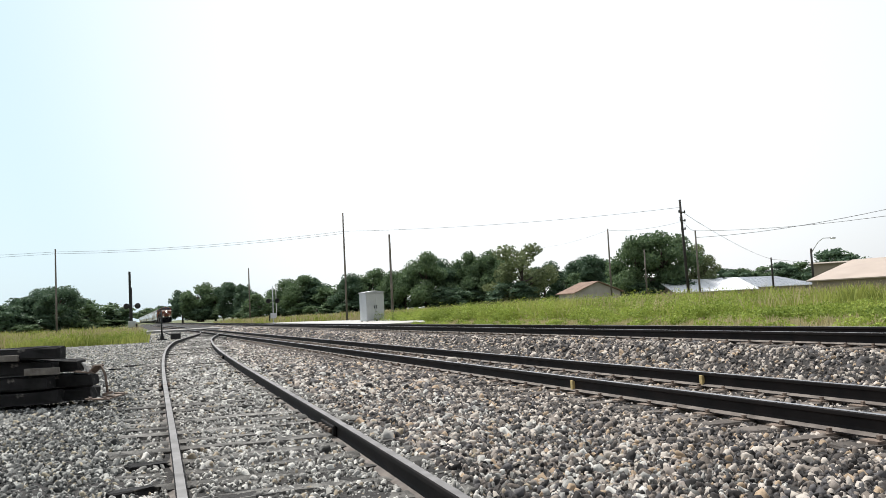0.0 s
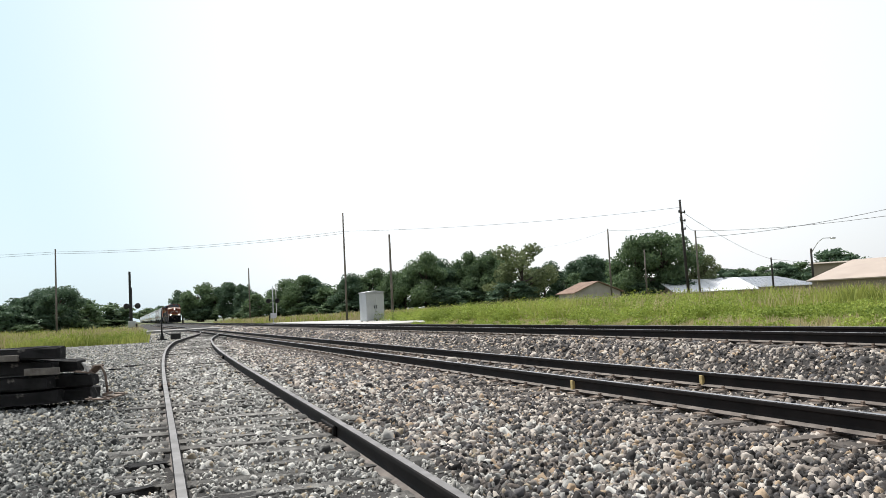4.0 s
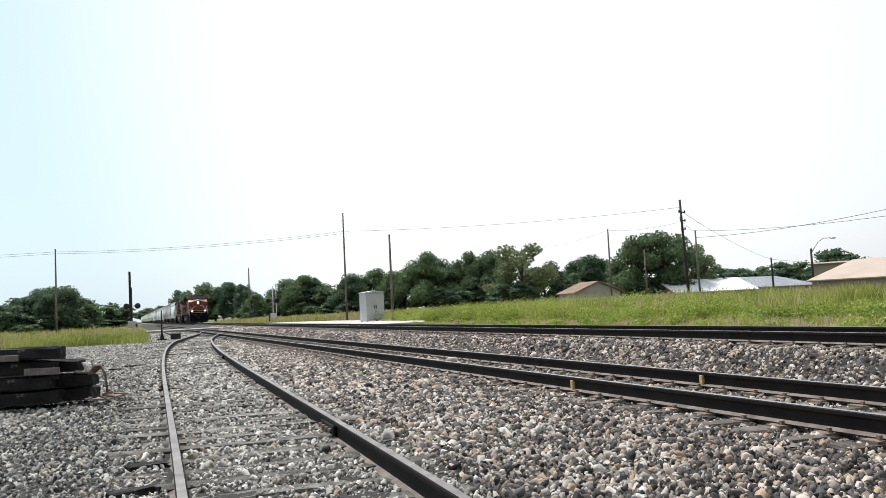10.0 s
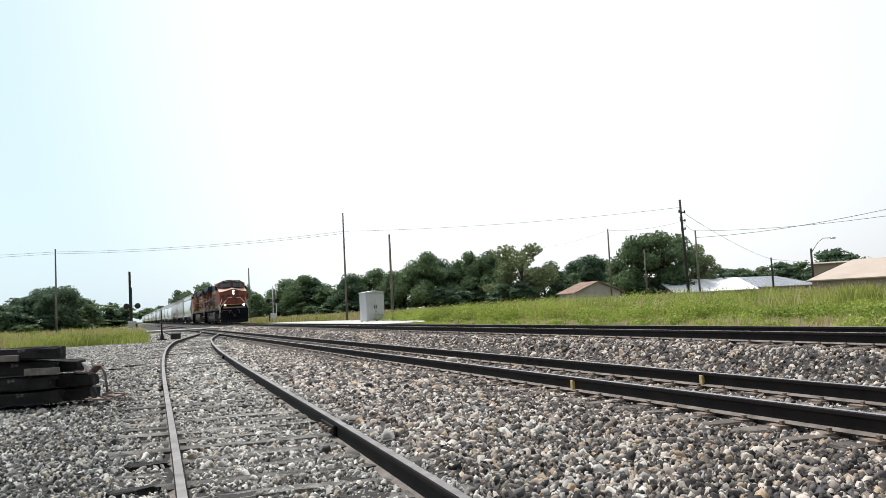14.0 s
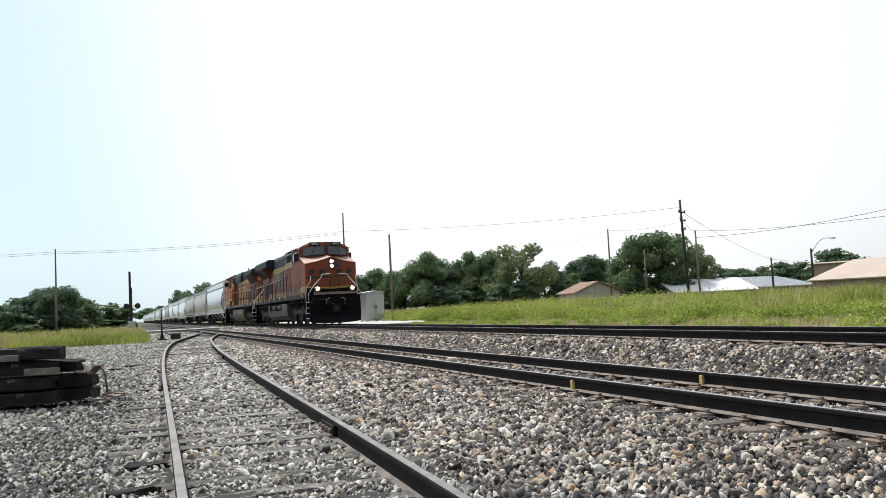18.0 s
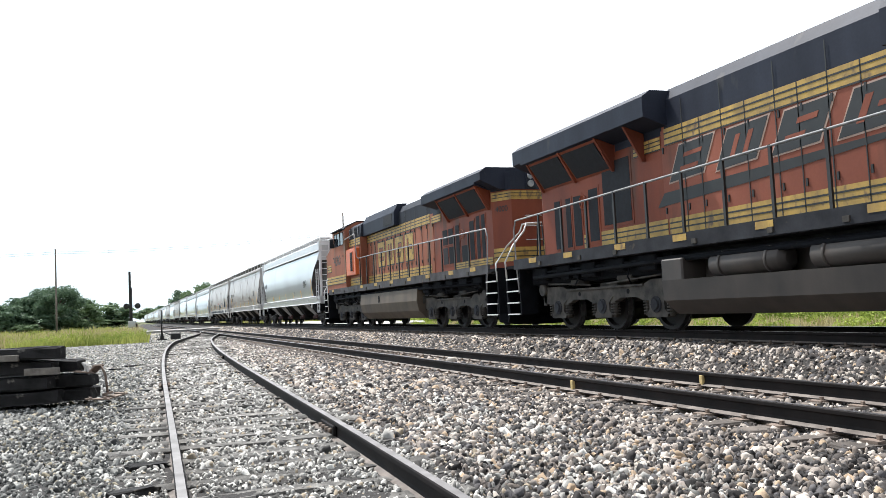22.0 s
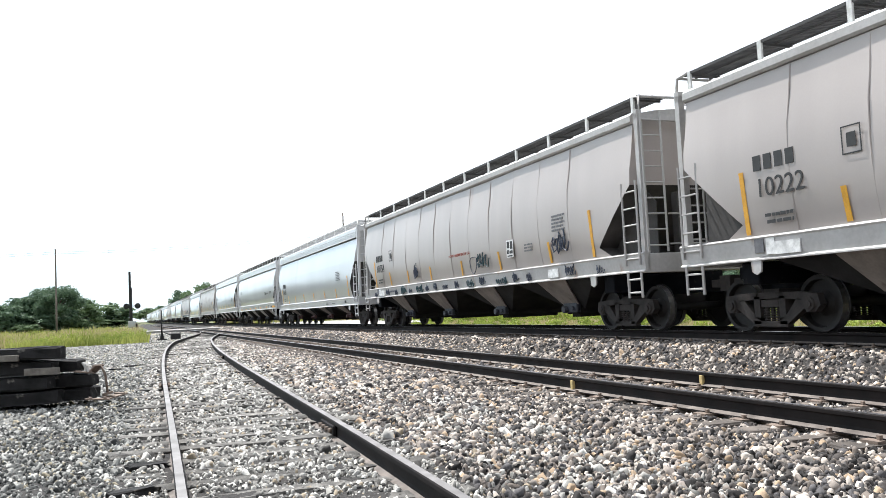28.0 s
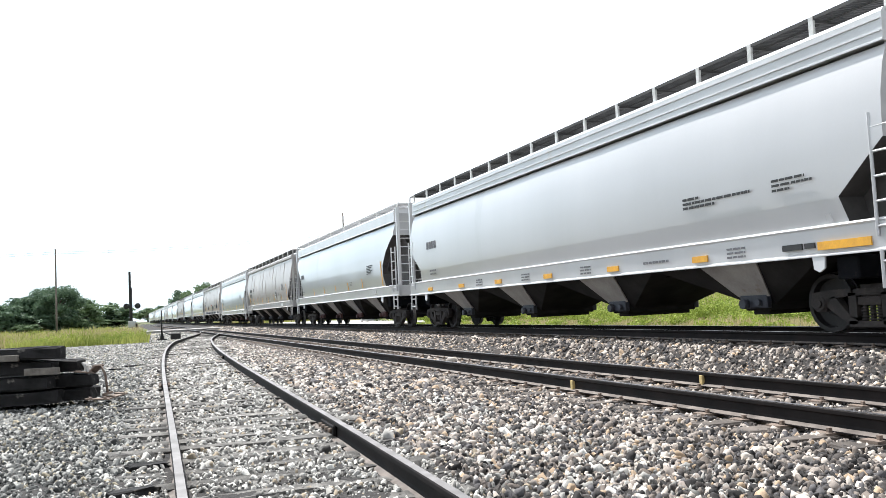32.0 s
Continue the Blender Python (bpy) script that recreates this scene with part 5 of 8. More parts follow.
                part("vent_slat", bm, M_LOGO, bx)
            bands(t, s, 1.296, -6.0, eq, 1.84, 2.2)
    # radiator section with wings
    bm = bmesh.new()
    prism(bm, [(-HW, 1.66), (HW, 1.66), (HW, 4.3), (-HW, 4.3)], 1, 4.3, 9.55)
    prism(bm, [(-HW, 9.55), (-0.62, 10.2), (0.62, 10.2), (HW, 9.55)], 2, 1.66, 4.3)
    # darker paint than the hood: soot, plus the shade under the wings
    part("radiator_hood", bm, M_ORANGE, t, "radiator section darkened for soot and the wing's shade")
    bm = bmesh.new()
    ww, wy = (4.74, 4.1) if modern else (4.63, 4.88)
    prism(bm, [(-1.5, 4.2), (-HW - 0.02, 4.04), (HW + 0.02, 4.04), (1.5, 4.2), (1.5, ww - 0.14), (1.3, ww), (-1.3, ww), (-1.5, ww - 0.14)], 1, wy, 9.6)
    prism(bm, [(-0.97, 9.55), (-0.63, 10.22), (0.63, 10.22), (0.97, 9.55)], 2, 3.97, ww - 0.14)
    prism(bm, [(-1.5, 4.26), (-1.5, ww - 0.14), (-1.3, ww), (1.3, ww), (1.5, ww - 0.14), (1.5, 4.26), (0.9, 4.0), (-0.9, 4.0)], 1, 9.6, 10.05)
    rad = part("radiator_housing", bm, M_GREEN, t, "dark overhanging radiator housing")
    for s in (-1, 1):
        # screens lean out under the wing, parted by painted ribs
        bm = bmesh.new()
        prism(bm, [(s * 0.9, 3.5), (s * (HW + 0.01), 3.5), (s * 1.4, 4.17), (s * 0.9, 4.17)], 1, 6.05, 9.45)
        part("screen_housing", bm, M_ORANGE, rad)
        for y0, y1 in ((6.2, 7.65), (7.85, 9.3)):
            bm = bmesh.new()
            prism(bm, [(s * (HW + 0.022), 3.55), (s * (HW + 0.055), 3.55), (s * 1.395, 4.1), (s * 1.36, 4.12)], 1, y0, y1)
            part("radiator_screen", bm, M_GRILLE, rad, "dark leaning radiator screen")
        for y in (4.9, 6.06, 7.72, 9.36)[0 if modern else 1:]:
            bm = bmesh.new()
            prism(bm, [(s * 0.96, 3.46), (s * 1.02, 3.46), (s * 1.44, 4.18), (s * 0.96, 4.18)], 1, y, y + 0.06)
            part("wing_brace", bm, M_ORANGE, rad)
        bm = bmesh.new()
        side_plate(bm, s, HW, 4.3, 6.0, 3.88, 4.2, 0.012)
        part("upper_band", bm, M_GREEN, rad)
        for y0, y1, z0, z1 in ((5.4, 5.85, 2.75, 3.25), (5.95, 6.35, 2.75, 3.25), (5.4, 5.85, 2.1, 2.65), (5.95, 6.35, 2.1, 2.65), (6.6, 6.9, 2.1, 3.3), (7.1, 7.6, 2.0, 2.6), (7.8, 8.15, 2.1, 3.3), (8.35, 8.6, 2.1, 3.4), (8.75, 9.0, 2.1, 3.4)) if not modern else ((5.5, 6.6, 2.32, 3.7), (6.84, 7.24, 2.02, 3.22), (7.6, 7.95, 1.97, 3.15), (8.1, 8.32, 1.97, 3.15), (8.62, 8.9, 1.97, 3.15)):
            bm = bmesh.new()
            side_plate(bm, s, HW, y0 - 0.06, y1 + 0.06, z0 - 0.06, z1 + 0.06, 0.012)
            fr = part("hood_door", bm, M_ORANGE, t)
            bm = bmesh.new()
            side_plate(bm, s, HW + 0.012, y0, y1, z0, z1, 0.008)
            part("door_grille", bm, M_GRILLE, fr)
        bands(t, s, HW + 0.012, 4.35, 5.3, 3.6, 3.86)
        for y0, y1 in ((4.25, 6.75), (7.33, 7.52)) if modern else ((6.4, 9.5),):
            bands(t, s, HW + 0.014, y0, y1, 1.86 if modern else 1.84, 2.2 if modern else 2.08)
        bm = bmesh.new()
        tube(bm, [(s * (HW + 0.1), 7.35 + 0.16 * math.cos(a), 2.95 + 0.16 * math.sin(a)) for a in [k * math.tau / 10 for k in range(11)]], 0.018, 5)
        tube(bm, [(s * HW, 7.35, 2.95), (s * (HW + 0.1), 7.35, 2.95)], 0.025, 6)
        tube(bm, [(s * (HW + 0.1), 7.2, 2.95), (s * (HW + 0.1), 7.5, 2.95)], 0.012, 5)
        part("brake_wheel", bm, paint, t)
    # rear end: chamfered, with stripes, number and lamps
    for s in (-1, 0, 1):
        a0, a1 = (Vector((s * 0.95, 9.55, 0)), Vector((s * 0.62, 10.2, 0))) if s else (Vector((-0.62, 10.2, 0)), Vector((0.62, 10.2, 0)))
        d = (a1 - a0)
        nrm = Vector((d.y, -d.x, 0)).normalized()
        if nrm.y < 0:
            nrm = -nrm
        for rows in (((3.68, 3.93, 0.005), (3.76, 3.78, 0.011), (3.85, 3.87, 0.011)), ((1.9, 2.3, 0.005), (2.02, 2.05, 0.011), (2.16, 2.19, 0.011))):
            band = None
            for z0, z1, lo in rows:
                bm = bmesh.new()
                f = bm.faces.new([bm.verts.new(p + nrm * lo + Vector((0, 0, z))) for p, z in ((a0, z0), (a1, z0), (a1, z1), (a0, z1))])
                r = bmesh.ops.extrude_face_region(bm, geom=[f])
                bmesh.ops.translate(bm, verts=[v for v in r["geom"] if isinstance(v, bmesh.types.BMVert)], vec=nrm * 0.006)
                bmesh.ops.recalc_face_normals(bm, faces=bm.faces[:])
                if band is None:
                    band = part("stripe", bm, M_YELLOW, t, "yellow stripe with dark lines")
                else:
                    part("stripe_line", bm, M_LOGO, band)
        if s:
            mid = (a0 + a1) / 2 + nrm * 0.008 + Vector((0, 0, 3.36))
            right = Vector((0, 0, 1)).cross(nrm)
            m = Matrix(((right.x, 0, nrm.x, mid.x), (right.y, 0, nrm.y, mid.y), (0, 1, 0, mid.z), (0, 0, 0, 1)))
            lettering(number, 0.24, m, M_LOGO, t, "road_number", "dark road number", wide=0.95)
    bm = bmesh.new()
    box(bm, -0.14, 0.14, 10.2, 10.25, 4.02, 4.5)
    lampbox = part("rear_lamp_housing", bm, M_GREEN, t)
    for z in (4.13, 4.36):
        bm = bmesh.new()
        tube(bm, [(0, 10.25, z), (0, 10.29, z)], 0.1, 12)
        part("rear_headlight", bm, M_LENS, lampbox, "unlit headlight")
    bm = bmesh.new()
    for z in (2.5, 2.9, 3.2):
        tube(bm, [(-0.3, 10.2, z), (-0.3, 10.27, z), (0.2, 10.27, z), (0.2, 10.2, z)], 0.014, 5)
    tube(bm, [(-0.4, 8.6, 4.68), (-0.4, 8.6, 4.8), (0.1, 8.6, 4.8), (0.1, 8.6, 4.68)], 0.015, 5)
    part("grab_iron", bm, M_WHITE, t)
    # crew cab
    bm = bmesh.new()
    prism(bm, [(-1.5, 1.66), (1.5, 1.66), (1.5, 4.5), (1.38, 4.62), (0.9, 4.86), (-0.9, 4.86), (-1.38, 4.62), (-1.5, 4.5)], 1, -8.55, -6.1)
    crew = part("crew_cab", bm, paint, t, "orange crew cab")
    bm = bmesh.new()
    # slanted windscreen bay
    fr = [(-1.5, -8.55), (-0.9, -9.0), (0.0, -9.1), (0.9, -9.0), (1.5, -8.55)]
    lo = [bm.verts.new((x, y, 3.6)) for x, y in fr]
    hi = [bm.verts.new((x * (0.96 if abs(x) > 1 else 1), y + 0.22 if abs(x) < 1.2 else y, z)) for (x, y), z in zip(fr, (4.5, 4.8, 4.88, 4.8, 4.5))]
    for k in range(4):
        bm.faces.new((lo[k], lo[k + 1], hi[k + 1], hi[k]))
    bk = [bm.verts.new((-1.5, -8.5, 4.5)), bm.verts.new((-0.9, -8.5, 4.86)), bm.verts.new((0.9, -8.5, 4.86)), bm.verts.new((1.5, -8.5, 4.5))]
    bm.faces.new((hi[0], hi[1], bk[1], bk[0]))
    bm.faces.new((hi[1], hi[2], hi[3], bk[2], bk[1]))
    bm.faces.new((hi[3], hi[4], bk[3], bk[2]))
    bmesh.ops.recalc_face_normals(bm, faces=bm.faces[:])
    part("windscreen_bay", bm, paint, crew)
    for s in (-1, 1):
        bm = bmesh.new()
        c0, c1 = Vector((s * 0.1, -9.1, 0)), Vector((s * 0.9, -9.0, 0))
        c2 = Vector((s * 1.32, -8.69, 0))
        quad = [c0 + Vector((0, -0.012, 4.12)), c1 + Vector((0, -0.0, 4.08)), c2 + Vector((0, -0.0, 4.06)), c2 + Vector((0, 0.06, 4.46)), c1 + Vector((0, 0.16, 4.6)), c0 + Vector((0, 0.14, 4.64))]
        vs = [bm.verts.new(p + Vector((0, -0.012, 0))) for p in quad]
        bm.faces.new((vs[0], vs[1], vs[4], vs[5]))
        bm.faces.new((vs[1], vs[2], vs[3], vs[4]))
        bmesh.ops.recalc_face_normals(bm, faces=bm.faces[:])
        if sum(f.normal.y for f in bm.faces) > 0:
            bmesh.ops.reverse_faces(bm, faces=bm.faces[:])
        r = bmesh.ops.extrude_face_region(bm, geom=bm.faces[:])
        bmesh.ops.translate(bm, verts=[v for v in r["geom"] if isinstance(v, bmesh.types.BMVert)], vec=(0, -0.008, 0))
        win = part("windscreen", bm, M_CABGLASS, crew, "dark glazed windscreen")
        bm = bmesh.new()
        tube(bm, [p + Vector((0, -0.03, 0)) for p in quad + quad[:1]], 0.025, 5)
        part("window_gasket", bm, M_LOGO, win)
        bm = bmesh.new()
        tube(bm, [(s * 0.6, -8.92, 4.66), (s * 0.7, -9.02, 4.45), (s * 0.85, -9.05, 4.2)], 0.012, 5)
        part("wiper", bm, M_LOGO, win)
        # number boards over the windscreen
        bm = bmesh.new()
        box(bm, -0.32, 0.32, -0.05, 0.05, -0.1, 0.1, bevel=0.02)
        nb = part("number_board", bm, M_LOGO, crew, "black number board", pose(s * 0.62, -8.86, 4.77, 0, 0, s * 8))
        lettering(number, 0.19, pose(0, -0.052, -0.065, 90, 0, 0), M_WHITE, nb, "board_number", "white road number", wide=1.05)
        # side windows
        for y0, y1 in ((-8.15, -7.72), (-7.68, -7.05), (-6.98, -6.4)):
            bm = bmesh.new()
            side_plate(bm, s, 1.5, y0, y1, 3.84, 4.42, 0.006)
            w_ = part("side_window", bm, M_CABGLASS, crew, "dark cab side window")
            bm = bmesh.new()
            tube(bm, [(s * 1.508, y0, 3.84), (s * 1.508, y1, 3.84), (s * 1.508, y1, 4.42), (s * 1.508, y0, 4.42), (s * 1.508, y0, 3.84)], 0.02, 4)
            part("window_frame", bm, M_SILL, w_)
        bm = bmesh.new()
        box(bm, min(s * 1.5, s * 1.66), max(s * 1.5, s * 1.66), -8.3, -6.25, 4.52, 4.56)
        part("awning", bm, M_WHITE if modern else M_SILL, crew)
        if not modern:
            bm = bmesh.new()
            prism(bm, [(s * 1.51, 4.5), (s * 1.39, 4.64), (s * 0.9, 4.875), (s * 0.2, 4.875), (s * 0.2, 4.9), (s * 0.9, 4.9), (s * 1.41, 4.665), (s * 1.535, 4.52)], 1, -8.5, -6.08)
            part("roof_sheet", bm, M_SILL, crew, "grey-black cab roof sheet")
        bm = bmesh.new()
        box(bm, min(s * 1.52, s * 1.72), max(s * 1.52, s * 1.72), -8.25, -8.22, 3.8, 4.25)
        part("mirror", bm, M_SILL, crew)
        lettering(number, 0.66, side_m(s, 1.502, -7.55 if modern else -7.75, 2.86 if modern else 2.93), M_LOGO, crew, "road_number", "dark road number on the cab side", wide=1.05)
        # vents and panels under the cab
        for y0, y1, z0, z1 in ((-8.45, -7.7, 2.1, 2.62), (-7.3, -6.5, 1.98, 2.5)) if modern else ():
            bm = bmesh.new()
            side_plate(bm, s, 1.5, y0, y1, z0, z1, 0.02)
            v = part("cab_vent", bm, paint, crew)
            for j in range(8):
                bm = bmesh.new()
                z = z0 + 0.04 + j * (z1 - z0 - 0.06) / 8
                side_plate(bm, s, 1.52, y0 + 0.04, y1 - 0.04, z, z + 0.025, 0.012)
                part("slat", bm, M_LOGO, v)
        bands(t, s, 1.5, -10.02 if modern else -10.0, -8.5 if modern else -6.12, 1.9 if modern else 2.02, 2.22 if modern else 2.42)
        if modern:
            bm = bmesh.new()
            side_plate(bm, s, 1.5, -8.48, -6.12, 1.82, 2.3, 0.006)
            part("lower_panel", bm, M_BROWN, crew, "brown grime-stained lower cab panel")
            for y0, y1, z in ((-8.5, -6.2, 2.76),):
                bm = bmesh.new()
                side_plate(bm, s, 1.5, y0, y1, z, z + 0.035, 0.02)
                part("drip_ledge", bm, M_LOGO, crew)
        for y, z in ((-8.4, 3.3), (-6.5, 3.3)):
            bm = bmesh.new()
            tube(bm, [(s * 1.5, y, z), (s * 1.53, y, z)], 0.035, 8)
            part("lifting_eye", bm, M_LOGO, crew)
        if not modern:
            bands(t, s, 1.5, -9.85, -9.0, 2.66, 3.02)
    # nose: full width, peaked in the middle
    bm = bmesh.new()
    zn0, zs_, zc = 1.66, 3.52, 3.88
    pl = [(-1.5, -8.5), (-1.49, -10.08), (-0.8, -10.23), (0, -10.3), (0.8, -10.23), (1.49, -10.08), (1.5, -8.5)]
    zt_ = [4.02, zs_, zs_ + 0.12, zc, zs_ + 0.12, zs_, 4.02]
    lo = [bm.verts.new((x, y, zn0)) for x, y in pl]
    hi = [bm.verts.new((x, y, z)) for (x, y), z in zip(pl, zt_)]
    for k in range(6):
        bm.faces.new((lo[k], lo[k + 1], hi[k + 1], hi[k]))
    bm.faces.new((hi[0], lo[0], lo[6], hi[6]))
    bm.faces.new(lo[::-1])
    bmesh.ops.recalc_face_normals(bm, faces=bm.faces[:])
    nose = part("nose", bm, paint, t, "wide orange nose")
    bm = bmesh.new()
    top = [bm.verts.new((x * 1.004, y - 0.012, z + 0.004)) for (x, y), z in zip(pl, zt_)]
    mid = bm.verts.new((0, -8.7, 4.12))
    for k in range(6):
        bm.faces.new((top[k], top[k + 1], mid))
    bm.faces.new((top[6], top[0], mid))
    r = bmesh.ops.extrude_face_region(bm, geom=bm.faces[:])
    bmesh.ops.translate(bm, verts=[v for v in r["geom"] if isinstance(v, bmesh.types.BMVert)], vec=(0, 0, -0.02))
    bmesh.ops.recalc_face_normals(bm, faces=bm.faces[:])
    part("nose_top", bm, M_PALE, nose, "pale nose top with skylight in its colour")
    bm = bmesh.new()
    tube(bm, [(x, y - 0.01, z + 0.005) for (x, y), z in zip(pl, zt_)][1:6], 0.02, 5)
    part("nose_edge", bm, paint, nose)
    bm = bmesh.new()
    box(bm, -0.16, 0.16, -10.38, -10.2, 3.22, 3.76, bevel=0.03)
    hl = part("headlight_housing", bm, M_LOGO, nose)
    for z in (3.36, 3.62):
        bm = bmesh.new()
        tube(bm, [(0, -10.37, z), (0, -10.41, z)], 0.094, 14)
        part("headlight", bm, M_LAMP if modern else M_LENS, hl, "lit twin headlight" if modern else "unlit headlight")
    bm = bmesh.new()
    prism(bm, [(0.24, -10.29), (0.79, -10.24), (0.79, -10.1), (0.24, -10.2)], 2, 1.75, 3.42)
    door = part("nose_door", bm, paint, nose, "nose door with a small window")
    bm = bmesh.new()
    prism(bm, [(0.32, -10.305), (0.58, -10.285), (0.58, -10.2), (0.32, -10.24)], 2, 3.28, 3.62)
    bmesh.ops.bevel(bm, geom=[e for e in bm.edges if abs((e.verts[0].co - e.verts[1].co).y) > 0.05], offset=0.06, segments=2, affect="EDGES")
    part("door_window", bm, M_CABGLASS, door)
    for nm, mat, z0, z1, z2, lab in (("nose_stripe", M_YELLOW, 2.14, 2.24, 0.09, "thin yellow nose stripe"), ("nose_skirt", M_BLACK, 1.67, 2.14, 0.09, "black lower nose")):
        bm = bmesh.new()
        for (xa, ya), (xb, yb) in zip(pl[1:5], pl[2:6]):
            da, db = z2 * (1 - abs(xa) / 1.49), z2 * (1 - abs(xb) / 1.49)
            lower = 0 if nm == "nose_skirt" else 1
            bm.faces.new([bm.verts.new(p_) for p_ in ((xa, ya - 0.006, z0 - da * lower), (xb, yb - 0.006, z0 - db * lower), (xb, yb - 0.006, z1 - db), (xa, ya - 0.006, z1 - da))])
        r = bmesh.ops.extrude_face_region(bm, geom=bm.faces[:])
        bmesh.ops.translate(bm, verts=[v for v in r["geom"] if isinstance(v, bmesh.types.BMVert)], vec=(0, -0.008, 0))
        bmesh.ops.remove_doubles(bm, verts=bm.verts[:], dist=0.001)
        bmesh.ops.recalc_face_normals(bm, faces=bm.faces[:])
        part(nm, bm, mat, nose, lab)
    # front logo: slanted dark blocks over a wedge, no letters
    depths = []

    def on_nose(x):
        for (xa, ya), (xb, yb) in zip(pl[1:5], pl[2:6]):
            if xa <= x <= xb:
                return ya + (yb - ya) * (x - xa) / (xb - xa) - 0.008
        return pl[1][1] - 0.008

    def plate(pts):
        bm = bmesh.new()
        depths.append(0) if len(depths) < 2 else depths.clear()
        f = bm.faces.new([bm.verts.new((x, on_nose(x) - 0.004 * len(depths), z)) for x, z in pts])
        r = bmesh.ops.extrude_face_region(bm, geom=[f])
        bmesh.ops.translate(bm, verts=[v for v in r["geom"] if isinstance(v, bmesh.types.BMVert)], vec=(0, -0.008, 0))
        bmesh.ops.recalc_face_normals(bm, faces=bm.faces[:])
        part("emblem_block", bm, M_LOGO, nose, "dark slanted emblem block")
    if modern:
        for xa, xb in ((-1.36, -0.9), (-0.79, -0.3), (0.22, 0.66), (0.82, 1.24)):
            plate([(xa, 2.92), (xb - 0.12, 2.92), (xb, 3.18), (xa + 0.12, 3.18)])
        for xa, xb, lo in ((-1.46, -0.82, 2.66), (-0.79, -0.02, 2.7), (0.02, 0.78, 2.74), (0.82, 1.2, 2.76)):
            plate([(xa, lo), (xb, lo), (xb, 2.8), (xa + 0.06, 2.8)])
    else:
        bm = bmesh.new()
        prism(bm, [(-0.25, 2.5), (0.25, 2.5), (0.4, 2.75), (0, 2.95), (-0.4, 2.75)], 1, -10.2, -10.32)
        part("nose_emblem", bm, M_LOGO, nose, "dark five-sided emblem")
    # platform in front, steps, plow, ditch lights
    for e in (-1, 1):
        bm = bmesh.new()
        box(bm, -1.5, 1.5, min(e * 9.7, e * 10.88), max(e * 9.7, e * 10.88), 1.6, 1.68)
        part("end_platform", bm, M_BLACK, t)
        bm = bmesh.new()
        prism(bm, [(-1.02, 1.6), (1.02, 1.6), (1.02, 0.95), (0.9, 0.8), (-0.9, 0.8), (-1.02, 0.95)], 1, e * 10.92, e * 10.8)
        part("pilot_plate", bm, M_BLACK, t)
        bm = bmesh.new()
        for x in (-0.75, -0.55, 0.55, 0.75):
            tube(bm, [(x, e * 10.93, 1.25), (x * 1.05, e * 11.03, 0.95), (x * 0.95, e * 11.02, 0.62), (x * 0.9, e * 10.98, 0.72)], 0.028, 6)
        tube(bm, [(-0.95, e * 10.98, 1.42), (-0.4, e * 11.0, 1.3), (0.4, e * 11.0, 1.3), (0.95, e * 10.98, 1.42)], 0.02, 5)
        box(bm, -0.4, 0.4, min(e * 10.9, e * 11.0), max(e * 10.9, e * 11.0), 0.62, 1.12, bevel=0.04)
        part("buffer_gear", bm, M_BLACK, t)
    for e in (-1, 1):
        bm = bmesh.new()
        yb = e * 10.86
        # two blades meeting in a point, their outer ends curved up
        for s in (-1, 1):
            rows = []
            for x, fwd, z0, z1 in ((0.0, 0.34, 0.1, 0.7), (0.5, 0.26, 0.1, 0.76), (1.0, 0.13, 0.12, 0.84), (1.3, 0.03, 0.15, 0.9), (1.48, -0.06, 0.2, 0.84)):
                zm = (z0 + z1) / 2
                rows.append([bm.verts.new((s * x, yb + e * (fwd + o), z)) for z, o in ((z0, 0.1), (zm, -0.03), (z1, 0.02))])
            for a, b in zip(rows[:-1], rows[1:]):
                for k in range(2):
                    bm.faces.new((a[k], b[k], b[k + 1], a[k + 1]))
        r = bmesh.ops.extrude_face_region(bm, geom=bm.faces[:])
        bmesh.ops.translate(bm, verts=[v for v in r["geom"] if isinstance(v, bmesh.types.BMVert)], vec=(0, -e * 0.05, 0))
        bmesh.ops.recalc_face_normals(bm, faces=bm.faces[:])
        part("snow_plow", bm, M_BLACK, t, "black steel plow")
        bm = bmesh.new()
        tube(bm, [(-1.42, e * 10.95, 1.28), (-1.25, e * 11.0, 1.5), (-0.5, e * 11.02, 1.42), (-0.25, e * 11.12, 1.2), (0.0, e * 11.14, 1.12)], 0.016, 5)
        part("uncoupling_lever", bm, M_BROWN, t)
        coupler(t, e * 11.15, e, 0.9)
        for s in (-1, 1):
            bm = bmesh.new()
            box(bm, min(s * 1.0, s * 1.06), max(s * 1.0, s * 1.06), min(e * 10.08, e * 10.86), max(e * 10.08, e * 10.86), 0.4, 1.6)
            well = part("stepwell", bm, M_BLACK, t)
            for y, z in ((10.06, 0.4), (10.86, 0.45)):
                bm = bmesh.new()
                box(bm, min(s * 1.0, s * 1.48), max(s * 1.0, s * 1.48), e * y - 0.03, e * y + 0.03, z, 1.62)
                part("side_plate", bm, M_BLACK, well)
            for k, z in enumerate((0.38, 0.68, 0.98, 1.3)):
                bm = bmesh.new()
                box(bm, min(s * 1.05, s * 1.5), max(s * 1.05, s * 1.5), min(e * 10.1, e * 10.82), max(e * 10.1, e * 10.82), z, z + 0.035)
                box(bm, min(s * 1.47, s * 1.51), max(s * 1.47, s * 1.51), min(e * 10.1, e * 10.82), max(e * 10.1, e * 10.82), z + 0.008, z + 0.042, 1)
                part("step", bm, [M_BLACK, M_WHITE], well, "step with a white edge")
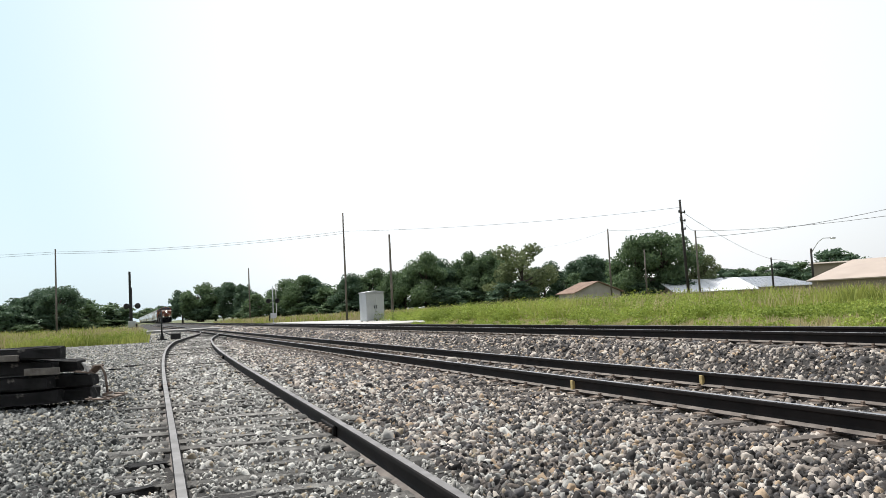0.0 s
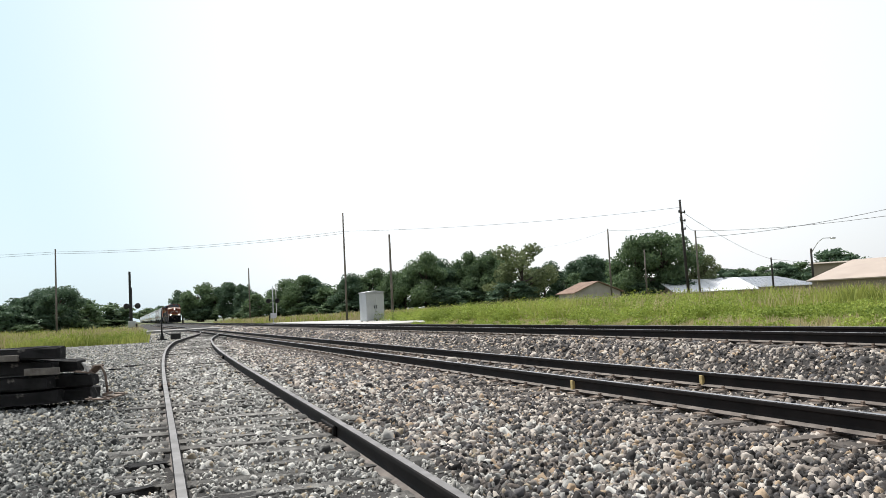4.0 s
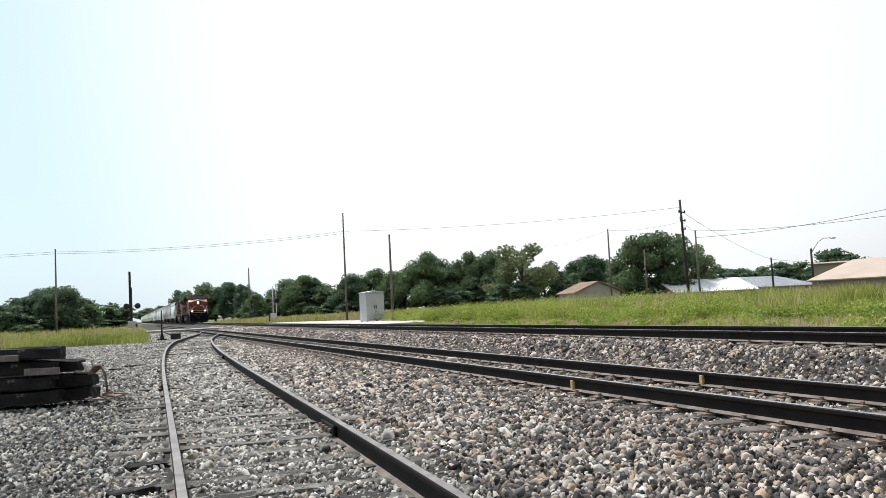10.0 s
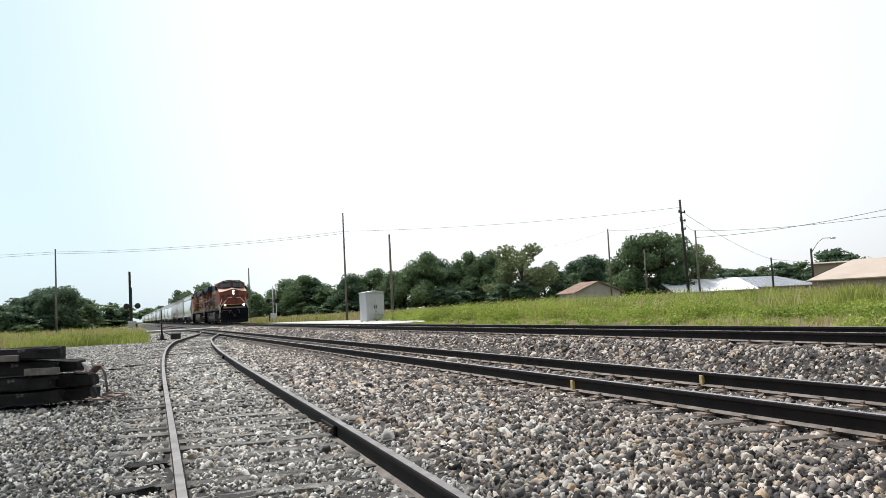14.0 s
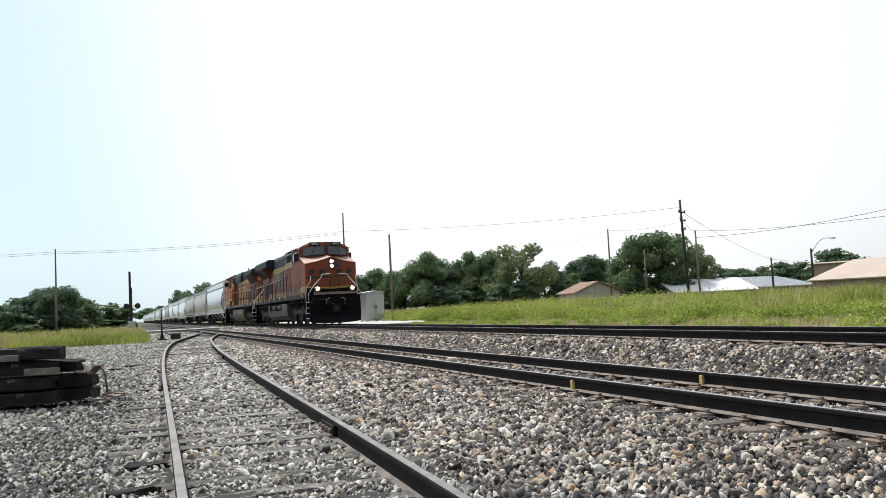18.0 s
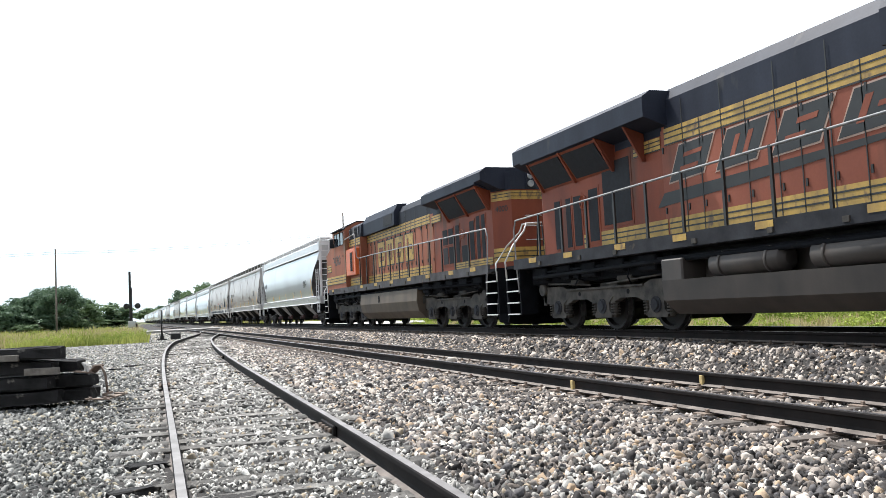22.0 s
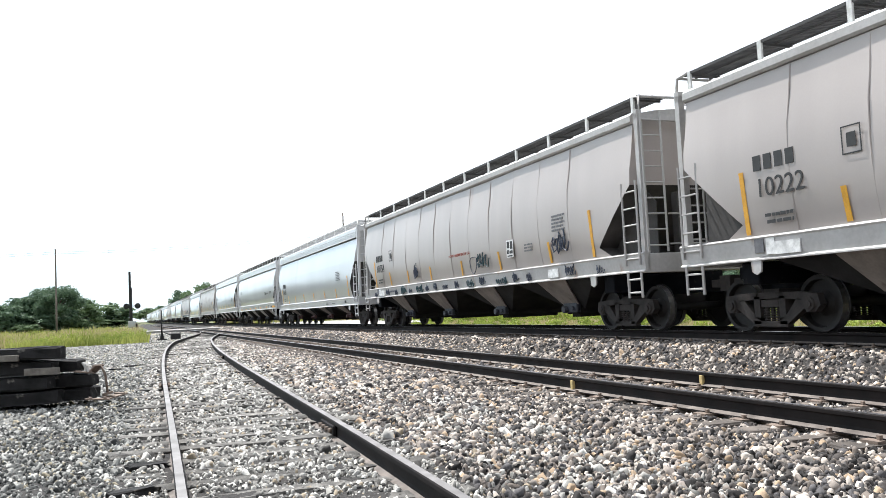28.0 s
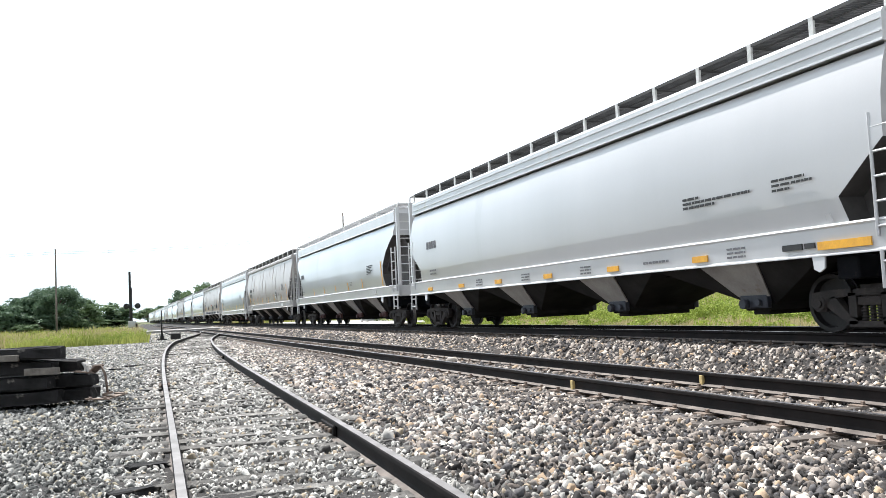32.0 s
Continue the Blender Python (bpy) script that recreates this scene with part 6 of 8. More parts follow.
            # end handrails in white
            for pts in ([(1.5, 10.06, 0.75), (1.5, 10.1, 1.8), (1.46, 10.35, 2.25), (1.32, 10.62, 2.5), (1.3, 10.66, 2.78)], [(1.48, 10.84, 1.3), (1.5, 10.84, 1.8), (1.2, 10.95, 2.25), (0.8, 11.02, 2.66), (0.72, 11.02, 2.86), (0.25, 11.02, 2.88)])[0 if e < 0 else 1:]:
                bm = bmesh.new()
                tube(bm, [(s * x, e * y, z) for x, y, z in pts], 0.026, 6)
                part("end_handrail", bm, M_WHITE, t, "white bent handrail")
            bm = bmesh.new()
            tube(bm, [(s * 0.25, e * 11.02, 2.88), (s * 0.25, e * 10.88, 1.66)], 0.022, 6)
            part("stanchion", bm, M_SILL, t)
            bm = bmesh.new()
            tube(bm, [(s * 0.35, e * 10.9, 1.2), (s * 0.55, e * 11.0, 0.95), (s * 0.8, e * 10.92, 1.15)], 0.03, 6)
            part("air_hose", bm, M_BLACK, t)
            bm = bmesh.new()
            tube(bm, [(s * 0.3, e * 10.93, 1.5), (s * 0.36, e * 11.06, 1.52), (s * 0.5, e * 11.08, 1.45), (s * 0.55, e * 11.06, 1.3), (s * 0.52, e * 11.0, 1.16)], 0.022, 6)
            part("jumper_cable", bm, M_RAILING, t, "pale grey cable loop")
    for s in (-1, 1):
        bm = bmesh.new()
        box(bm, s * 1.0 - 0.15, s * 1.0 + 0.15, -11.02, -10.86, 1.9, 2.18, bevel=0.02)
        dl = part("ditch_light_housing", bm, M_BROWN, t)
        bm = bmesh.new()
        tube(bm, [(s * 1.0, -11.02, 2.05), (s * 1.0, -11.05, 2.05)], 0.098, 14)
        part("ditch_light", bm, M_LAMP if modern else M_LENS, dl, "lit ditch light" if modern else "unlit ditch light")
    bm = bmesh.new()
    box(bm, -1.2, 1.2, -10.98, -10.86, 1.72, 1.86)
    part("anticlimber", bm, M_CHUTE_BROWN, t, "worn tan step plate over the coupler")
    # side handrails and stanchions
    for s in (-1, 1):
        pts = [(s * 1.49, 10.08, 0.95), (s * 1.48, 10.2, 1.7), (s * 1.46, 10.28, 2.6), (s * 1.46, 10.16, 2.84), (s * 1.46, -1.6, 3.0)] + ([(s * 1.46, -2.3, 3.58), (s * 1.46, -6.1, 3.62)] if modern else [(s * 1.46, -3.95, 3.0), (s * 1.5, -4.08, 3.1), (s * 1.52, -4.16, 4.0), (s * 1.52, -4.3, 4.12), (s * 1.52, -6.3, 4.0)])
        bm = bmesh.new()
        tube(bm, pts, 0.022, 6)
        part("side_handrail", bm, M_RAILING, t, "long side handrail")
        for y in (-3.7, -2.6, -1.5, -0.35, 0.8, 1.95, 3.1, 4.25, 5.4, 6.55, 7.7, 8.85):
            bm = bmesh.new()
            zt2 = 3.0 if y > -1.7 else (3.58 if modern else 3.0)
            box(bm, min(s * 1.44, s * 1.48), max(s * 1.44, s * 1.48), y - 0.03, y + 0.03, 1.6, zt2 - 0.15 * max(0, y) / 9.7)
            part("stanchion", bm, M_LOGO, t)
    # small louvred vents low on the hood
    for s in (-1, 1):
        for y in (-4.6, -3.4) if modern else ():
            bm = bmesh.new()
            side_plate(bm, s, 1.292, y, y + 0.36, 2.1, 2.44, 0.02)
            v = part("hood_vent", bm, M_PLATE, t)
            for j in range(4):
                bm = bmesh.new()
                side_plate(bm, s, 1.312, y + 0.03, y + 0.33, 2.13 + 0.08 * j, 2.16 + 0.08 * j, 0.012)
                part("slat", bm, M_LOGO, v)
        # sill fittings: small boxes, hose brackets and drain pipes
        rs = random.Random(3)
        for k in range(10):
            y = -8.6 + 1.95 * k + rs.uniform(-0.4, 0.4)
            bm = bmesh.new()
            side_plate(bm, s, 1.506, y, y + 0.12, 1.6, 1.69, 0.03)
            part("sill_bracket", bm, M_DUST, t)
    # side logo in plain shapes
    for s in (-1, 1):
        if modern:
            m = side_m(s, HW + 0.016, 1.3, 2.55)
            for k in range(4):
                bm = bmesh.new()
                x = -2.8 + k * 1.4
                prism(bm, [(x - 0.04, 0.32), (x + 1.06, 0.37), (x + 1.44, 1.08), (x + 0.34, 1.05)], 2, 0, 0.006, 2)
                prism(bm, [(x, 0.35), (x + 1.03, 0.4), (x + 1.38, 1.05), (x + 0.36, 1.02)], 2, 0.005, 0.01)
                for j, (x0, x1, z0, z1) in enumerate(NOTCHES[k]):
                    prism(bm, [(x + 1.04 * u + 0.35 * v, 0.36 + 0.65 * v + 0.04 * u) for u, v in ((x0, z0), (x1, z0), (x1, z1), (x0, z1))], 2, 0.009 + 0.001 * j, 0.013 + 0.001 * j, 1)
                part("emblem_block", bm, [M_LOGO, M_FADED, M_PALE], t, "dark slanted emblem block", m)
            bm = bmesh.new()
            prism(bm, [(-3.25, -0.1), (-0.5, 0.02), (3.3, 0.26), (3.2, 0.31), (-0.5, 0.22), (-3.0, 0.17)], 2, 0, 0.006)
            part("emblem_swoosh", bm, M_LOGO, t, "long dark swoosh under the emblem", m)
        else:
            m = side_m(s, HW + 0.016, 0.0, 2.52)
            for k in range(4):
                x = -2.45 + k * 1.25
                bm = bmesh.new()
                # plain blocks of the emblem: notched slabs
                def slab(x0, x1, z0, z1, a, b, mi):
                    prism(bm, [(x + x0, z0), (x + x1, z0), (x + x1, z1), (x + x0, z1)], 2, a, b, mi)
                slab(-0.045, 1.005, -0.045, 1.045, 0, 0.006, 0)
                slab(0, 0.96, 0, 1, 0.005, 0.011, 1)
                for j, (x0, x1, z0, z1) in enumerate(NOTCHES[k]):
                    slab(x0 - 0.035, x1 + 0.035, z0 - 0.035, z1 + 0.035, 0.01 + 0.001 * j, 0.014 + 0.001 * j, 0)
                    slab(x0, x1, z0, z1, 0.013 + 0.001 * j, 0.018 + 0.001 * j, 2)
                part("emblem_block", bm, [M_LOGO, M_YELLOW, M_WORN], t, "yellow emblem block with a dark edge", m)
    # roof fittings
    bm = bmesh.new()
    tube(bm, [(-0.2, -7.6, 4.86), (-0.2, -7.6, 4.95), (0.2, -7.6, 4.95), (0.2, -7.6, 4.86)], 0.015, 5)
    for k in range(3):
        tube(bm, [(-0.3 + 0.15 * k, -6.8, 4.96), (-0.3 + 0.15 * k, -6.3, 4.96)], [0.07, 0.035], 8)
    box(bm, -0.4, 0.2, -6.7, -6.5, 4.84, 4.93)
    part("roof_horn", bm, M_SILL, crew)
    return t



TRAIN = []
lead = locomotive("dirty orange six-axle diesel locomotive with yellow stripes and lit headlights", True, "5995")
TRAIN.append((lead, -33.45, 0))
second = locomotive("faded orange diesel locomotive running backwards behind the lead one", False, "4000")
TRAIN.append((second, -11.15, 180))
cars = [
    hopper("pale silver covered hopper car with yellow reflector bars", KIND_A, M_BLUE_SILVER, M_TRIM, marks_a),
    hopper("weathered beige-grey covered hopper car with black stencilled number", KIND_B, M_BEIGE, M_BEIGE_TRIM, marks_b("10222", False)),
    hopper("beige-grey covered hopper car with graffiti along its sill", KIND_B, M_BEIGE, M_BEIGE_TRIM, marks_b("10754", True)),
    hopper("clean light silver covered hopper car with low side sill", KIND_C, M_BLUE_SILVER, M_TRIM, marks_c),
    hopper("light grey covered hopper car with orange reflector plates on its sill", KIND_D, M_SILVER, M_TRIM, marks_d),
]
ORDER = (0, 1, 2, 3, 4, 0, 1, 3, 2, 4, 0, 1, 3, 4, 1, 3, 0, 4, 3, 1, 0, 4, 3, 0)
for k, o in enumerate(ORDER):
    car = cars[k] if k < 5 else copy_thing(cars[o], pose(C_X, 30 * k, C_Z))
    TRAIN.append((car, 10.65 if k == 0 else 21.3 + 21.85 * (k - 0.5), 0))


# ---- ballast and yard stones ----
def beds():
    """Ballast and yard gravel: near stones as blocks, those farther off simpler."""
    for simple, belts in ((False, ((3.3, 7, 500, 0.043), (7, 12, 420, 0.048), (12, 20, 240, 0.07))), (True, ((20, 34, 200, 0.09), (34, 62, 72, 0.115), (62, 105, 24, 0.2)))):
        coarse, fine, bed = [], [], []
        for y0, y1, dens, size in belts:
            hi = min(13.3, 1.13 * y1 + 0.7)
            step = (y1 - y0) / 4
            for k in range(4):
                a, b = y0 + k * step, y0 + (k + 1) * step
                left = float(a_x((a + b) / 2)) + 1.15
                coarse.append((left if b > 4.6 else 2.4, hi, a, b, dens, size))
                if b < 4.6:
                    continue
                bed.append((left - 2.25, left, a, b, dens * 1.32, size * 0.67))
                bed.append((left, left + 1.7, a, b, dens * 0.35, size * 0.95))
                fine.append((-0.135 * b - 0.4, left - 2.2, a, b, dens * 1.32, size * 0.67))
        if simple:
            # thinner cover behind the camera and out to both sides
            coarse += [(float(a_x(0)) + 1.2, 13.3, -14, 3.3, 60, 0.12), (9, 13.3, 3.3, 7, 60, 0.12)]
            fine += [(-9, float(a_x(0)) + 1.2, -14, 4.6, 60, 0.09), (-9, -1.2, 4.6, 14, 60, 0.09), (-12, -2.6, 14, 40, 25, 0.12)]
        stones("ballast", coarse, M_STONE, 21 + simple, "grey and tan crushed stone ballast between the tracks", simple)
        stones("yard_gravel", fine, M_CHIP, 24 + simple, "grey dusty gravel of the yard", simple)
        stones("siding_gravel", bed, M_FINES, 27 + simple, "pale dusty gravel between the siding rails", simple)


# ---- grass ----
def blades(name, areas, mat, seed, label):
    """Upright bent blades. areas: rows of (x0, x1, y0, y1, per square metre, height, width)."""
    rng = np.random.default_rng(seed)
    out = []
    for x0, x1, y0, y1, dens, h, w in areas:
        n = int((x1 - x0) * (y1 - y0) * dens)
        x, y = rng.uniform(x0, x1, n), rng.uniform(y0, y1, n)
        clump = 0.72 + 0.28 * np.sin(x * 1.3 + 2 * np.sin(y * 0.7)) * np.sin(y * 0.9 + x * 0.3)
        hh = h * clump * rng.uniform(0.55, 1.15, n)
        ww = w * rng.uniform(0.6, 1.3, n)
        a = rng.uniform(0, 2 * np.pi, n)
        lean = hh * rng.uniform(0.1, 0.55, n)
        b = rng.uniform(0, 2 * np.pi, n)
        z = ground_z(x, y) - 0.03
        dx, dy = np.cos(a) * ww / 2, np.sin(a) * ww / 2
        lx, ly = np.cos(b) * lean, np.sin(b) * lean
        v = np.stack([np.stack([x - dx, y - dy, z], -1), np.stack([x + dx, y + dy, z], -1),
                      np.stack([x + dx * 0.8 + lx * 0.35, y + dy * 0.8 + ly * 0.35, z + hh * 0.6], -1), np.stack([x - dx * 0.8 + lx * 0.35, y - dy * 0.8 + ly * 0.35, z + hh * 0.6], -1),
                      np.stack([x + lx, y + ly, z + hh], -1)], 1)
        out.append(v)
    V = np.concatenate(out)
    n = len(V)
    base = (np.arange(n) * 5)[:, None]
    F = np.concatenate([base + np.array([[0, 1, 2]]), base + np.array([[0, 2, 3]]), base + np.array([[3, 2, 4]])])
    tagged(new(name, raw_mesh(name, V.reshape(-1, 3), F, mat)), label, "grass", kind="stuff")


M_GRASS = leaf_material("tall_green_grass", (0.12, 0.165, 0.03), (0.5, 0.52, 0.15))
M_WEED = leaf_material("bright_weed_leaves", (0.07, 0.125, 0.02), (0.5, 0.58, 0.13))
M_DRY = leaf_material("dry_tan_grass", (0.36, 0.31, 0.15), (0.64, 0.55, 0.33))
M_SEED = leaf_material("seeding_grass_tops", (0.3, 0.26, 0.12), (0.54, 0.45, 0.28))
M_LEAF_DARK = leaf_material("dark_foliage", (0.045, 0.08, 0.056), (0.16, 0.235, 0.135))
M_LEAF = leaf_material("mid_green_foliage", (0.06, 0.1, 0.058), (0.215, 0.295, 0.145))
M_LEAF_LIGHT = leaf_material("olive_foliage", (0.09, 0.12, 0.065), (0.3, 0.34, 0.17))
M_BARK = material("grey_brown_bark", (0.12, 0.095, 0.075), 0.9, dark=(0.05, 0.04, 0.032), scale=3, fine=25, bump=0.6, depth=0.03)
M_POLE = material("weathered_pole_wood", (0.19, 0.165, 0.14), 0.9, dark=(0.09, 0.078, 0.066), scale=3, fine=30, bump=0.3, streak=0.8)
M_POLE_DARK = material("dark_creosote_pole", (0.045, 0.038, 0.035), 0.9, dark=(0.02, 0.018, 0.016), scale=3, fine=30, bump=0.3)
M_WIRE = material("dark_wire", (0.05, 0.05, 0.055), 0.6, scale=3, fine=20, bump=0.0)
M_ALU = material("silver_cabinet_paint", (0.50, 0.51, 0.52), 0.45, 0.3, dark=(0.4, 0.41, 0.42), scale=1.2, fine=14, bump=0.03, streak=0.7)
M_CONC = material("pale_concrete", (0.5, 0.49, 0.46), 0.9, dark=(0.36, 0.35, 0.33), scale=1.0, fine=20, bump=0.2)
M_ROAD = material("pale_worn_road", (0.33, 0.32, 0.30), 0.9, dark=(0.22, 0.21, 0.2), scale=0.8, fine=25, bump=0.3)
M_SIGNAL = material("black_signal_paint", (0.015, 0.015, 0.016), 0.5, scale=5, fine=30, bump=0.05)
M_ROOF_TAN = material("pale_tan_roof_metal", (0.43, 0.35, 0.285), 0.6, dark=(0.37, 0.295, 0.24), scale=0.4, fine=6, bump=0.02, grain=0.05)
M_WALL_TAN = material("tan_metal_siding", (0.30, 0.25, 0.2), 0.7, dark=(0.24, 0.2, 0.16), scale=0.6, fine=8, bump=0.05)
M_ROOF_WHITE = material("white_metal_roof", (0.82, 0.83, 0.85), 0.45, dark=(0.74, 0.75, 0.77), scale=0.5, fine=8, bump=0.04)
M_ROOF_GREY = material("grey_metal_roof", (0.42, 0.44, 0.47), 0.4, 0.4, dark=(0.3, 0.32, 0.35), scale=0.5, fine=8, bump=0.05, streak=0.0)
M_SHINGLE = material("brown_shingle_roof", (0.25, 0.16, 0.115), 0.9, dark=(0.16, 0.105, 0.075), scale=1.2, fine=20, bump=0.3)
M_WALL = material("grey_beige_house_wall", (0.42, 0.39, 0.36), 0.8, dark=(0.34, 0.31, 0.28), scale=1.0, fine=15, bump=0.1)


def weeds(name, areas, mat, seed, label):
    """Broad-leaved weeds: clumps of small leaves on the ground."""
    rng = np.random.default_rng(seed)
    V = []
    for x0, x1, y0, y1, count, r, h in areas:
        for _ in range(count):
            cx, cy = rng.uniform(x0, x1), rng.uniform(y0, y1)
            n = rng.integers(110, 210)
            k = rng.uniform(0.6, 1.3)
            d = rng.normal(0, 1, (n, 3))
            d /= np.linalg.norm(d, axis=1)[:, None]
            p = d * np.array([r, r, h * 0.55]) * k * rng.uniform(0.4, 1, (n, 1))
            p += np.array([cx, cy, float(ground_z(cx, cy)) + h * 0.5 * k])
            a = rng.normal(0, 1, (n, 3))
            a /= np.linalg.norm(a, axis=1)[:, None]
            b = np.cross(a, rng.normal(0, 1, (n, 3)))
            b /= np.linalg.norm(b, axis=1)[:, None]
            s = rng.uniform(0.028, 0.062, (n, 1))
            V.append(np.stack([p - a * s, p + b * s * 0.5, p + a * s, p - b * s * 0.5], 1))
    V = np.concatenate(V)
    tagged(new(name, raw_mesh(name, V.reshape(-1, 3), np.arange(len(V) * 4).reshape(-1, 4), mat)), label, "weeds", kind="stuff")


# ---- trees ----
def tree_master(seed, leafmat, open_crown=False, fine=True):
    """A tree one metre high and wide in nominal size: tapered trunk, limbs, a crown of leaf clumps with gaps."""
    rng = np.random.default_rng(seed)
    t = thing("tree", pose(0, -300, 0), "broad leafy tree with an uneven dark green crown", "tree", "trees along the line")
    bm = bmesh.new()
    lean = rng.uniform(-0.03, 0.03, 2)
    tube(bm, [(0, 0, -0.02), (lean[0] * 0.3, lean[1] * 0.3, 0.2), (lean[0], lean[1], 0.5), (lean[0] * 1.5, lean[1] * 1.5, 0.78)], [0.035, 0.026, 0.017, 0.006], 7)
    blobs = []
    n = 15 if not open_crown else 12
    for k in range(n):
        a = k * 2.4 + rng.uniform(-0.5, 0.5)
        hgt = 0.22 + 0.66 * (k + 0.5) / n
        reach = (0.40 if 0.3 < hgt < 0.72 else 0.27) * rng.uniform(0.55, 1.1)
        c = np.array([math.cos(a) * reach, math.sin(a) * reach, hgt + rng.uniform(-0.05, 0.05)])
        blobs.append((c, rng.uniform(0.12, 0.21) * (0.8 if open_crown else 1.0)))
        tube(bm, [(lean[0] * hgt, lean[1] * hgt, hgt * 0.62), tuple(c * 0.6 + np.array([0, 0, hgt * 0.3])), tuple(c)], [0.013, 0.008, 0.003], 5)
    part("trunk", bm, M_BARK, t)
    P, R = [], []
    for c, r in blobs:
        m = int((520 if fine else 110) * (r / 0.16) ** 2)
        d = rng.normal(0, 1, (m, 3))
        d /= np.linalg.norm(d, axis=1)[:, None]
        rad = r * rng.uniform(0.45, 1.12, m) ** 0.7
        P.append(c + d * rad[:, None] * np.array([1, 1, 0.8]))
    P = np.concatenate(P)
    P = P[P[:, 2] > 0.07]
    n = len(P)
    a = rng.normal(0, 1, (n, 3))
    a /= np.linalg.norm(a, axis=1)[:, None]
    b = np.cross(a, rng.normal(0, 1, (n, 3)))
    b /= np.linalg.norm(b, axis=1)[:, None]
    s = rng.uniform(0.009, 0.026, (n, 1)) * (1.0 if fine else 1.9)
    V = np.stack([P - a * s, P + b * s * 0.6, P + a * s * 1.2, P - b * s * 0.6 + np.array([0, 0, -0.006])], 1)
    # dense inner foliage of each clump
    g = np.linspace(-1, 1, 4)
    cells = [np.array([(g[i + u], g[j + v]) for u, v in ((0, 0), (1, 0), (1, 1), (0, 1))]) for i in range(3) for j in range(3)]
    shell = np.concatenate([np.stack([np.insert(c if e > 0 else c[::-1], ax, e, axis=1) for c in cells]) for ax in range(3) for e in (-1, 1)])
    shell /= np.linalg.norm(shell, axis=2, keepdims=True)
    inner = [c + shell * (0.62 if not open_crown else 0.42) * r * np.array([1, 1, 0.8]) * (1 + 0.22 * np.sin(shell[..., :1] * 9 + c[0] * 40) * np.sin(shell[..., 2:] * 8 + c[1] * 40)) for c, r in blobs]
    V = np.concatenate([V] + inner)
    F = np.arange(len(V) * 4).reshape(-1, 4)
    me = raw_mesh("crown", V.reshape(-1, 3), F, leafmat)
    ob = new("crown", me)
    ob.parent = t
    return t


LEFT_WOOD = [
    (-18.3, 165.6, 6.2, 7.8),
    (-14.9, 167.2, 7.4, 8.0),
    (-11.8, 163.1, 8.3, 8.9),
    (-8.9, 169.3, 5.7, 7.0),
    (-19.8, 158.9, 4.9, 6.4),
    (-4.4, 182.0, 5.2, 8.9),
    (-2.1, 181.1, 4.0, 5.8),
    (-7.4, 190.3, 3.8, 5.3),
    (-24.0, 167.7, 5.8, 7.8),
]
LINE_END_WOOD = [
    (24.1, 1166.4, 15.9, 36.9),
    (45.6, 1211.7, 20.2, 38.6),
    (33.8, 1184.1, 18.0, 30.1),
    (17.4, 303.3, 10.5, 9.0),
    (22.2, 296.2, 11.8, 11.5),
    (28.1, 299.3, 12.8, 11.7),
    (32.4, 287.0, 12.5, 11.3),
    (35.0, 275.4, 10.6, 7.3),
]
CROSSING_WOOD = [
    (35.7, 246.2, 7.0, 9.1),
    (42.8, 258.0, 8.1, 11.6),
    (42.6, 222.0, 10.7, 11.7),
    (46.8, 220.4, 9.5, 10.1),
    (49.4, 212.2, 7.5, 9.7),
    (50.8, 197.2, 8.9, 9.1),
    (55.0, 195.7, 10.3, 10.7),
    (57.6, 194.7, 7.9, 6.1),
    (52.0, 160.7, 8.8, 7.6),
    (55.8, 159.3, 11.4, 10.2),
    (62.4, 164.0, 9.8, 9.2),
    (66.3, 162.6, 10.2, 7.9),
    (68.3, 158.9, 11.6, 9.1),
    (69.8, 154.0, 9.5, 7.6),
]
FIELD_WOOD = [
    (66.3, 136.6, 11.3, 12.5),
    (78.2, 150.9, 7.9, 7.1),
    (85.4, 155.4, 6.2, 6.6),
    (94.1, 159.3, 10.3, 11.0),
    (90.8, 160.5, 8.1, 6.9),
    (84.2, 127.2, 11.0, 9.4),
    (88.0, 125.3, 11.8, 9.8),
    (95.6, 126.1, 9.8, 6.6),
    (97.1, 125.0, 7.8, 6.4),
]
SHED_WOOD = [
    (162.8, 198.3, 7.3, 14.6),
    (168.6, 196.1, 7.3, 11.0),
    (187.4, 203.5, 8.6, 11.6),
    (192.1, 201.7, 8.5, 9.6),
    (170.5, 166.6, 9.9, 13.0),
    (174.8, 165.0, 8.8, 9.7),
    (186.7, 160.5, 8.4, 14.6),
    (185.3, 146.6, 8.1, 16.8),
]
TREES = LEFT_WOOD + LINE_END_WOOD + CROSSING_WOOD + FIELD_WOOD + SHED_WOOD


